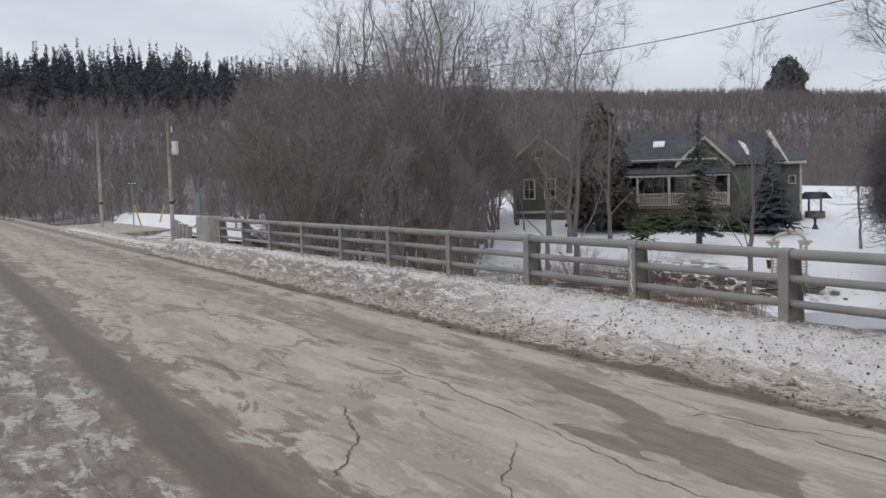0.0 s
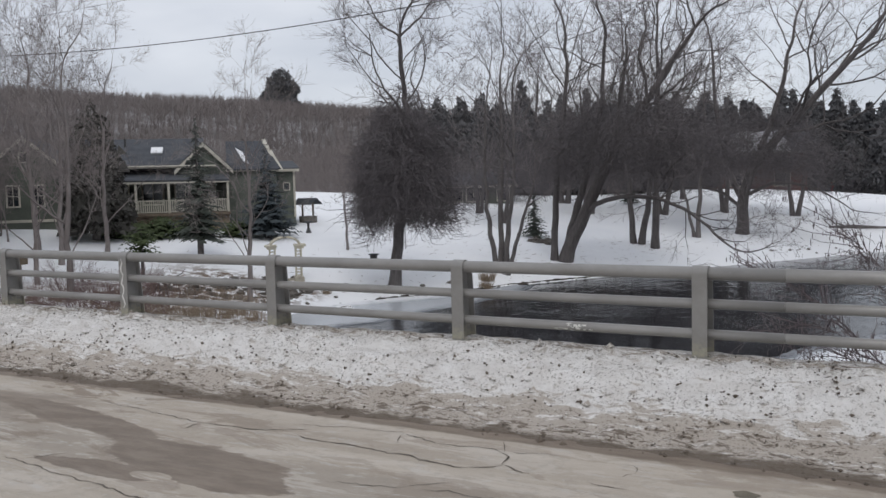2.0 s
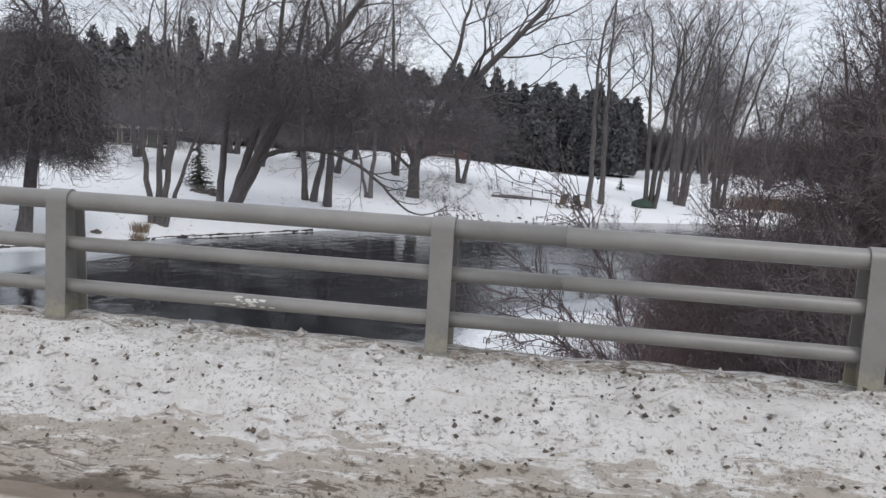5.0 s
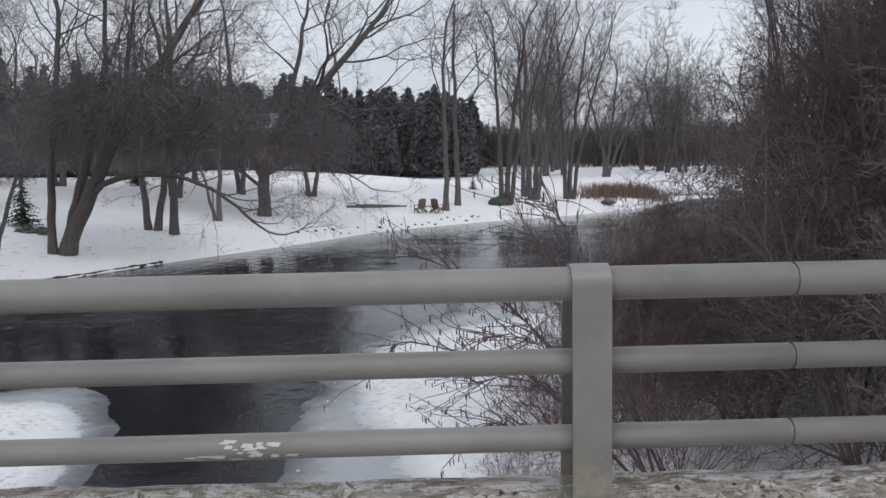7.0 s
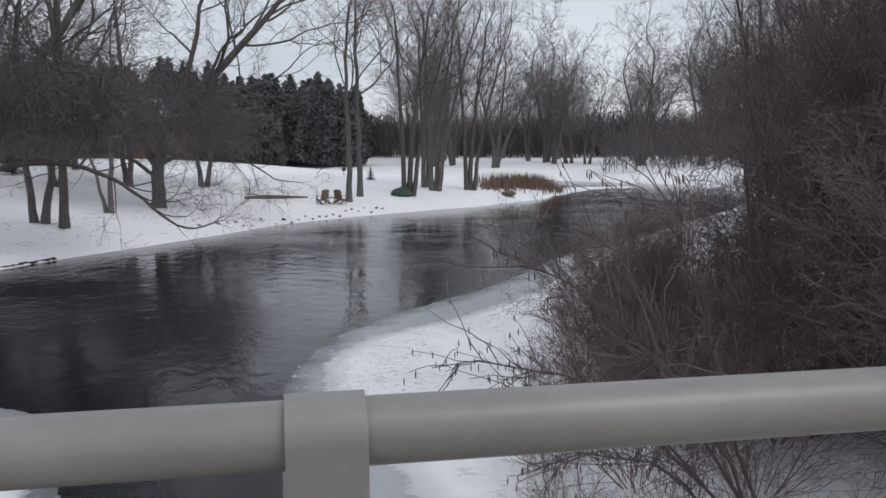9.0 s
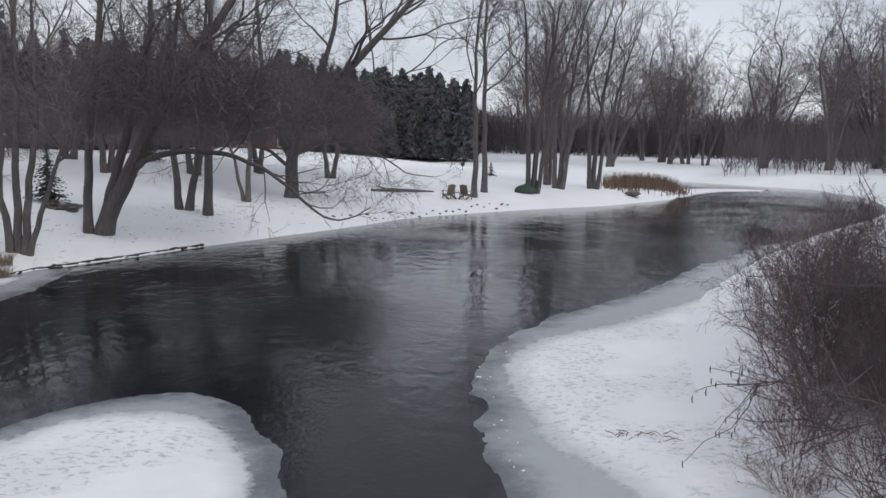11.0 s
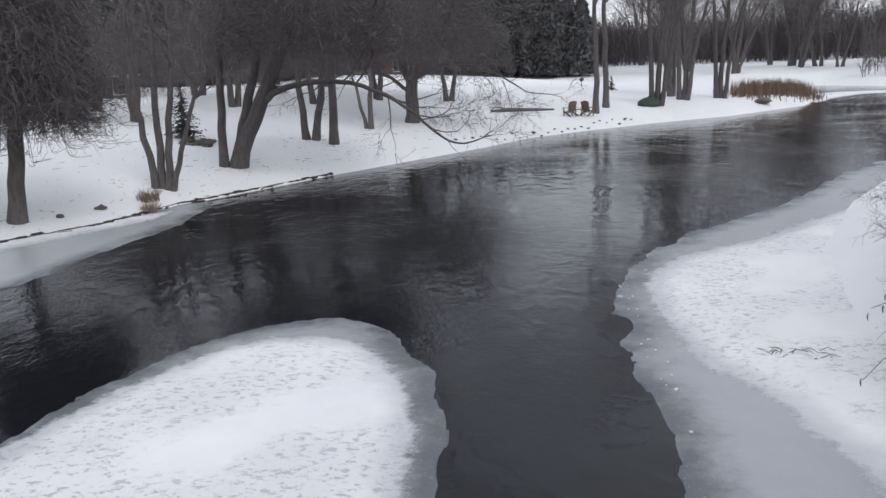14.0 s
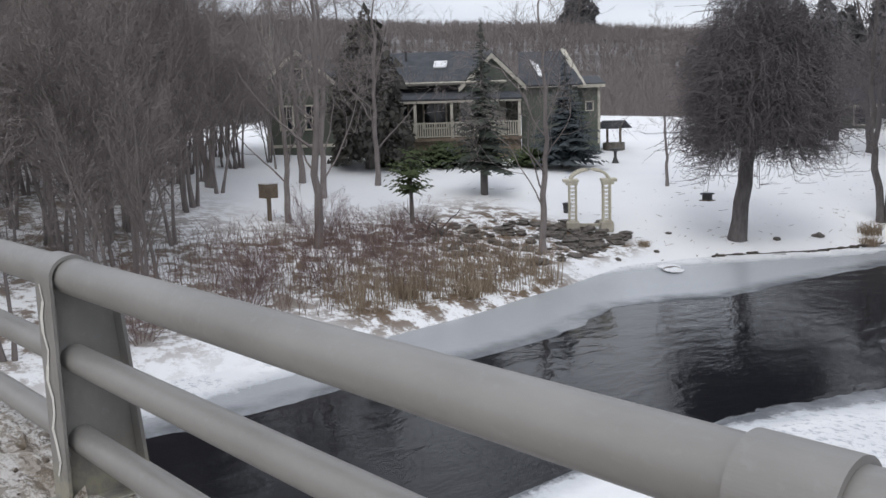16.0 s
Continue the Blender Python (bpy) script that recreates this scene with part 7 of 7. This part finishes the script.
def chair(x, y, rz):
    c = thing("garden_chair", "slatted wooden garden chair standing in snow by the river", "chair", "chairs by the river", at=(x, y, ground_z(x, y) - 0.05))
    c.rotation_euler = (0, 0, radians(rz))
    for k in range(5):
        u = (k - 2) * 0.105
        part("back_slat", Shape().box(0, 0, 0, 0.095, 0.025, 0.74 - abs(u) * 0.5, m=pose(u, 0.28, 0.66, -20)), M_WOOD, c)
    for k in range(4):
        part("seat_slat", Shape().box(0, -0.22 + k * 0.13, 0.37 - k * 0.03, 0.54, 0.11, 0.025), M_WOOD, c)
    for sx in (-0.31, 0.31):
        part("armrest", Shape().box(sx, -0.02, 0.58, 0.13, 0.72, 0.028, 0, 0.008), M_WOOD, c)
        part("front_leg", Shape().box(sx * 0.92, -0.28, 0.28, 0.035, 0.1, 0.58), M_WOOD, c)
        part("rear_leg", Shape().box(0, 0, 0, 0.03, 0.85, 0.11, m=pose(sx * 0.85, 0.08, 0.22, -16)), M_WOOD, c)


def small_things():
    garden_arch(-18.2, 22.3, 44)
    chair(4.5, 55.8, 205), chair(5.6, 56.4, 150)
    tb = thing("side_table", "small wooden table between the garden chairs", "table", at=(5.05, 56.2, ground_z(5.05, 56.2)))
    part("tabletop", Shape().box(0, 0, 0.4, 0.45, 0.4, 0.04), M_WOOD, tb)
    for sx in (-0.17, 0.17):
        part("leg", Shape().box(sx, 0, 0.18, 0.04, 0.3, 0.42), M_WOOD, tb)
    # covered boat on the meadow's edge
    bt = thing("covered_boat", "overturned small boat under a dark green tarpaulin", "boat", at=(10.1, 60.6, ground_z(10.1, 60.6)))
    hull = Shape()
    rings = [[(u * 0.75, 0.42 * math.sqrt(max(0.02, 1 - u * u)) * math.cos(t), 0.05 + 0.55 * math.sqrt(max(0.05, 1 - u * u * 0.8)) * math.sin(t)) for t in np.linspace(0, math.pi, 8)] for u in np.linspace(-1, 1, 9)]
    hull.add([p for r in rings for p in r], [(i * 8 + j, (i + 1) * 8 + j, (i + 1) * 8 + j + 1, i * 8 + j + 1) for i in range(8) for j in range(7)])
    part("tarpaulin", hull, M_TARP, bt, smooth=True)
    part("keel", Shape().tube([(-0.7, 0, 0.3), (0, 0, 0.64), (0.7, 0, 0.3)], 0.03, 5), M_TARP, bt)
    lg = thing("fallen_log", "fallen bare tree trunk lying in the snow", "log", at=(1.3, 57.0, ground_z(1.3, 57.0)))
    part("trunk", Shape().tube([(-1.7, 0, 0.1), (-0.4, 0.1, 0.16), (1.0, 0.0, 0.12), (2.3, 0.2, 0.08)], [0.11, 0.13, 0.1, 0.05], 7), M_BARK, lg)
    part("limb", Shape().tube([(-0.6, 0, 0.15), (-1.2, 0.3, 0.35), (-1.7, 0.5, 0.3)], [0.05, 0.04, 0.015], 5), M_BARK, lg)
    # well or covered bench at the end of the house
    w = thing("wishing_well", "small stone well with a shingled canopy beside the house", "well", at=(-28.3, 36.9, ground_z(-28.3, 36.9)))
    w.scale = (0.75, 0.75, 0.75)
    part("basin", Shape().tube([(0, 0, -0.1), (0, 0, 0.5)], 0.75, 12), M_ROCK, w)
    for sx in (-0.5, 0.5):
        part("post", Shape().box(sx * 1.1, 0, 1.0, 0.12, 0.12, 1.3), M_WOOD, w)
    for sg in (-1, 1):
        part("canopy", Shape().slab([(-0.95, sg * 0.75, 1.45), (0.95, sg * 0.75, 1.45), (0.95, 0, 1.95), (-0.95, 0, 1.95)], 0.06, Vector((0, sg * 0.5, 0.8)).normalized()), M_ROOF, w)
    bb = thing("bird_bath", "dark metal bird bath on the snowy lawn", "bird bath", at=(-25.1, 32.8, ground_z(-25.1, 32.8)))
    part("pedestal", Shape().tube([(0, 0, -0.05), (0, 0, 0.08), (0, 0, 0.3), (0, 0, 0.55)], [0.2, 0.14, 0.06, 0.08], 10), M_DARK, bb)
    part("bowl", Shape().tube([(0, 0, 0.52), (0, 0, 0.6), (0, 0, 0.66)], [0.08, 0.26, 0.28], 12), M_DARK, bb)
    # feeder hanging from the lone tree
    fd = thing("bird_feeder", "dark roofed bird feeder hanging from the lone tree", "bird feeder", at=(-16.0, 25.8, -1.5))
    part("tray", Shape().box(0, 0, 0.02, 0.42, 0.34, 0.03), M_WOOD, fd)
    part("hopper", Shape().box(0, 0, 0.12, 0.26, 0.2, 0.18), M_DARK, fd)
    part("roof", Shape().box(0, 0, 0.24, 0.38, 0.3, 0.05, 0, 0.01), M_ROOF, fd)
    part("hanger", Shape().tube([(0, 0, 0.25), (0.3, -0.1, 2.4), (0.8, -0.3, 4.6)], 0.008, 4), M_WIRE, fd)
    cn = thing("garden_bin", "small dark bucket standing in the snow", "bucket", at=(-20.0, 23.3, ground_z(-20.0, 23.3)))
    part("pail", Shape().tube([(0, 0, -0.03), (0, 0, 0.3)], [0.12, 0.15], 12), M_DARK, cn)
    part("lid", Shape().tube([(0, 0, 0.3), (0, 0, 0.34)], 0.165, 12), M_DARK, cn)
    bh = thing("nest_box", "wooden nest box with snow on its lid", "nest box", at=(-24.1, 13.8, ground_z(-24.1, 13.8)))
    part("post", Shape().box(0, 0, 0.3, 0.1, 0.1, 0.9), M_WOOD, bh)
    part("box", Shape().box(0, 0, 0.95, 0.5, 0.4, 0.45, 0, 0.01), M_WOOD, bh)
    part("lid", Shape().box(0, 0, 1.2, 0.56, 0.46, 0.07, 0, 0.02), M_SNOWCAP, bh)
    st = thing("marker_globe", "small dark ball ornament on a stick in the snow", "ornament", at=(7.2, 78.0, ground_z(7.2, 78.0)))
    part("stick", Shape().tube([(0, 0, 0), (0, 0, 0.5)], 0.03, 5), M_DARK, st)
    part("ball", rock_mesh(3, 1.0), M_DARK, st, at=pose(0, 0, 0.55) @ Matrix.Diagonal((0.35, 0.35, 0.35, 1)))
    # stones
    rocks = [rock_mesh(k) for k in range(5)]
    rng = np.random.default_rng(121)
    n = 0

    def stone(x, y, size, label, group, snow=False):
        nonlocal n
        r = thing("rock", label, "rock", group, at=(x, y, ground_z(x, y)))
        part("stone", rocks[n % 5], M_ROCK, r, at=pose(0, 0, size * 0.12, 0, 0, n * 77) @ Matrix.Diagonal((size, size, size, 1)))
        if snow:
            part("snow_cap", rocks[(n + 1) % 5], M_SNOWCAP, r, at=pose(0, 0, size * 0.36, 0, 0, n * 31) @ Matrix.Diagonal((size * 0.8, size * 0.8, size * 0.35, 1)))
        n += 1

    for x, y, s in ((-19.6, 21.2, 0.4), (-12.9, 27.4, 0.36), (-13.6, 26.0, 0.25), (-16.3, 24.0, 0.2), (18.9, 65.4, 1.1)):
        stone(x, y, s, "dark bare rock standing out of the snow", "lone rocks")
    for k in range(210):
        if k % 2:
            x, y = -17.6 + rng.normal() * 0.85, 21.3 + rng.normal() * 0.75
        else:
            x, y = -16.2 - 4.6 * rng.random(), 16.0 + 5.4 * rng.random()
        stone(x, y, rng.uniform(0.12, 0.30) if rng.random() < 0.75 else rng.uniform(0.30, 0.5), "rough rock in the rockery by the river", "rockery stones", rng.random() < 0.55)
    for k in range(26):
        u = k / 25
        x, y = -2.0 + 10.5 * u, 44.7 + 11.2 * u + 0.9 * math.sin(u * 3)
        stone(x - 0.15, y + 0.7 + rng.normal() * 0.15, rng.uniform(0.10, 0.26), "dark stone in a row along the snowy bank", "bank stones")
    for k in range(16):
        stone(-12.8 - rng.random() * 1.4, 38.6 + rng.random() * 1.6, rng.uniform(0.2, 0.5), "dark rock in a heap on the lawn", "rock heap", rng.random() < 0.4)
    ir = thing("ice_block", "snow-topped rock frozen into the shore ice", "rock", at=(-14.2, 20.9, WATER + 0.02))
    for k, (dx, s, m) in enumerate(((0, 0.55, M_SNOWCAP), (0.5, 0.45, M_SNOWCAP), (0.25, 0.4, M_ROCK))):
        part(("block", "block", "stone")[k], rocks[k], None, ir, at=pose(dx * 0.7, -dx * 0.5, 0.08, 0, 0, 40 * k) @ Matrix.Diagonal((s, s, s * 0.6, 1))).data.materials or None
        o = ir.children[-1]
        o.data = rocks[k].copy()
        o.data.materials.clear()
        o.data.materials.append(m)
    # undercut soil edge of the bank
    lip = Shape()
    pts = [(-15.3, 22.0), (-14.4, 23.5), (-12.4, 26.3), (-11.3, 29.8), (-9.3, 33), (-7.0, 36.9)]
    for a, b in zip(pts, pts[1:]):
        for k in range(16):
            if rng.random() < 0.3:
                continue
            u = k / 16
            x, y = a[0] + (b[0] - a[0]) * u + rng.normal() * 0.16, a[1] + (b[1] - a[1]) * u + rng.normal() * 0.16
            ang = math.degrees(math.atan2(b[1] - a[1], b[0] - a[0]))
            lip.box(x, y, WATER + 0.07 + rng.uniform(-0.03, 0.03), rng.uniform(0.12, 0.5), rng.uniform(0.04, 0.11), rng.uniform(0.04, 0.09), ang + rng.normal() * 22, 0.03)
    for a, b in zip(pts[1:], pts[2:]):
        n = int(math.hypot(b[0] - a[0], b[1] - a[1]) / 0.16)
        line = [(a[0] + (b[0] - a[0]) * k / n + 0.10 * noise.noise((k * 0.7, a[0], 0)), a[1] + (b[1] - a[1]) * k / n + 0.10 * noise.noise((k * 0.7, a[1], 4)), WATER + 0.05) for k in range(n + 1)]
        lip.tube(line, [0.035 + 0.03 * abs(noise.noise((k * 0.5, a[0], 9))) * 2 for k in range(n + 1)], 5)
    tagged(part("bank_edge", lip, M_MUD), "dark undercut soil along the river's edge", "bank", kind="stuff")
    # driftwood on the snowy shore ice
    dw = thing("driftwood", "thin dark driftwood twigs on the snow", "driftwood", at=(0, 0, 0))
    for k in range(15):
        x, y = 3.9 + rng.random() * 1.0, 12.5 + rng.normal() * 0.18
        a = rng.uniform(-1.2, 1.0)
        ln = rng.uniform(0.1, 0.5)
        part("twig", Shape().tube([(x, y, WATER + 0.09), (x + ln * 0.5 * math.cos(a), y + ln * 0.5 * math.sin(a), WATER + 0.12 + rng.random() * 0.05), (x + ln * math.cos(a), y + ln * math.sin(a), WATER + 0.09)], [0.007, 0.006, 0.003], 4), M_BARK, dw)


def dry_plants():
    rng = np.random.default_rng(131)
    tuft = blades(132, 170, 0.75, 0.42, 0.5, 0.012)
    t = thing("grass_tuft", "tuft of pale dry grass on the snowy bank", "grass", "grass tufts", at=(-12.0, 29.2, ground_z(-12.0, 29.2)))
    part("grass_clump", tuft, M_GRASS, t)
    for x, y, s in ((-15.0, 13.7, 0.9), (-15.6, 12.2, 0.8), (-11.7, 28.4, 0.8), (-16.0, 22.2, 0.5)):
        copy_at(t, x, y, x * 40, s)
    cat = Shape()
    for k in range(700):
        x, y = -14.9 - abs(rng.normal()) * 1.2, rng.uniform(10.2, 17.2)
        z, h = ground_z(x, y), rng.uniform(0.45, 1.0)
        dx, dy = rng.normal(size=2) * 0.14
        cat.tube([(x, y, z - 0.05), (x + dx * 0.5, y + dy * 0.5, z + h * 0.6), (x + dx, y + dy, z + h)], [0.009, 0.007, 0.003], 3, False)
    tagged(part("cattails", cat, M_GRASS), "pale dry cattail stalks along the icy shore", "reeds", kind="stuff")
    weed = Shape()
    for k in range(1300):
        x, y = -15.4 - rng.random() * 6.5, rng.uniform(7.5, 17.5)
        z, h = ground_z(x, y), rng.uniform(0.3, 0.95)
        dx, dy = rng.normal(size=2) * 0.25
        weed.tube([(x, y, z - 0.05), (x + dx * 0.4, y + dy * 0.4, z + h * 0.6), (x + dx, y + dy, z + h)], [0.008, 0.006, 0.003], 3, False)
    tagged(part("weeds", weed, M_BROWNWEED), "tangle of brown dead weeds on the rocky bank", "weeds", kind="stuff")
    reed = Shape()
    for k in range(2600):
        u, v = rng.random(), rng.random()
        x, y = 17.4 + 7.0 * u + 2 * v + rng.normal() * 0.7, 66.6 + 6.0 * u + 6 * v + rng.normal() * 0.9
        z, h = max(ground_z(x, y), WATER), rng.uniform(0.5, 1.25)
        dx, dy = rng.normal(size=2) * 0.12
        b = rng.uniform(0, 3.14)
        cx, cy = math.cos(b) * 0.03, math.sin(b) * 0.03
        reed.add([(x - cx, y - cy, z), (x + cx, y + cy, z), (x + dx, y + dy, z + h)], [(0, 1, 2)])
    tagged(part("reed_bed", reed, M_REED), "bed of tan dry reeds at the river bend", "reeds", kind="stuff")
    # brush pile
    br = thing("brush_pile", "pile of dark dead branches on the slope", "branches", at=(-20.2, 17.2, ground_z(-20.2, 17.2)))
    for k in range(14):
        a, ln = rng.uniform(0, 6.28), rng.uniform(0.6, 1.5)
        p, _ = branch_path(rng, np.array([rng.normal() * 0.3, rng.normal() * 0.3, 0.05]), (math.cos(a), math.sin(a), rng.uniform(0.1, 0.9)), ln, 0.0, 0.22, 6)
        part("branch", Shape().tube(p, np.linspace(0.045, 0.01, 7), 5), M_BARK, br)
    # low evergreen shrubs before the porch
    sh = spruce(141, 1.1, 2.6, 8, 0.0, 0.1, 0.9, 12)
    s = plant_tree("evergreen_shrub", "low spreading evergreen shrub before the porch", "shrub", sh, (M_BARK, M_PINE), ("stem", "foliage"), (-30.0, 26.4, ground_z(-30.0, 26.4)), "porch shrubs")
    for x, y, k in ((-28.6, 27.6, 0.9), (-31.6, 25.0, 1.0), (-27.2, 29.2, 0.8)):
        copy_at(s, x, y, x * 30, k)


small_things()
dry_plants()


def litter():
    """Fallen twigs and leaves on the snow of the garden bank."""
    rng = np.random.default_rng(161)
    s = Shape()
    spots = ((-14.5, 25.1, 1.6), (-12.0, 31.0, 1.5), (-10.5, 35.6, 1.8), (-9.1, 43.1, 1.6), (-7.5, 42.1, 1.4), (-4.6, 51.0, 2.4), (-18.0, 20.5, 2.2), (-15.0, 35.0, 2.5), (-7.0, 38.5, 1.8), (-2.5, 47.0, 1.6), (-18.5, 31.0, 2.6), (-22.5, 21.5, 2.5))
    for k in range(900):
        x0, y0, r = spots[rng.integers(len(spots))]
        x, y = x0 + rng.normal() * r, y0 + rng.normal() * r
        z = ground_z(x, y)
        if z < WATER + 0.15:
            continue
        a, ln = rng.uniform(0, 6.28), rng.uniform(0.03, 0.12)
        if k % 3 == 0:
            ln *= 3.5
            s.tube([(x, y, z + 0.01), (x + ln * math.cos(a), y + ln * math.sin(a), z + 0.02 + rng.random() * 0.05)], [0.008, 0.004], 3)
        else:
            c, d = math.cos(a) * ln * 0.5, math.sin(a) * ln * 0.5
            s.add([(x - c, y - d, z + 0.012), (x + d * 0.5, y - c * 0.5, z + 0.012), (x + c, y + d, z + 0.03), (x - d * 0.5, y + c * 0.5, z + 0.02)], [(0, 1, 2, 3)])
    tagged(part("fallen_twigs", s, M_WOOD), "fallen twigs and brown leaves scattered on the snow", "debris", kind="stuff")


litter()
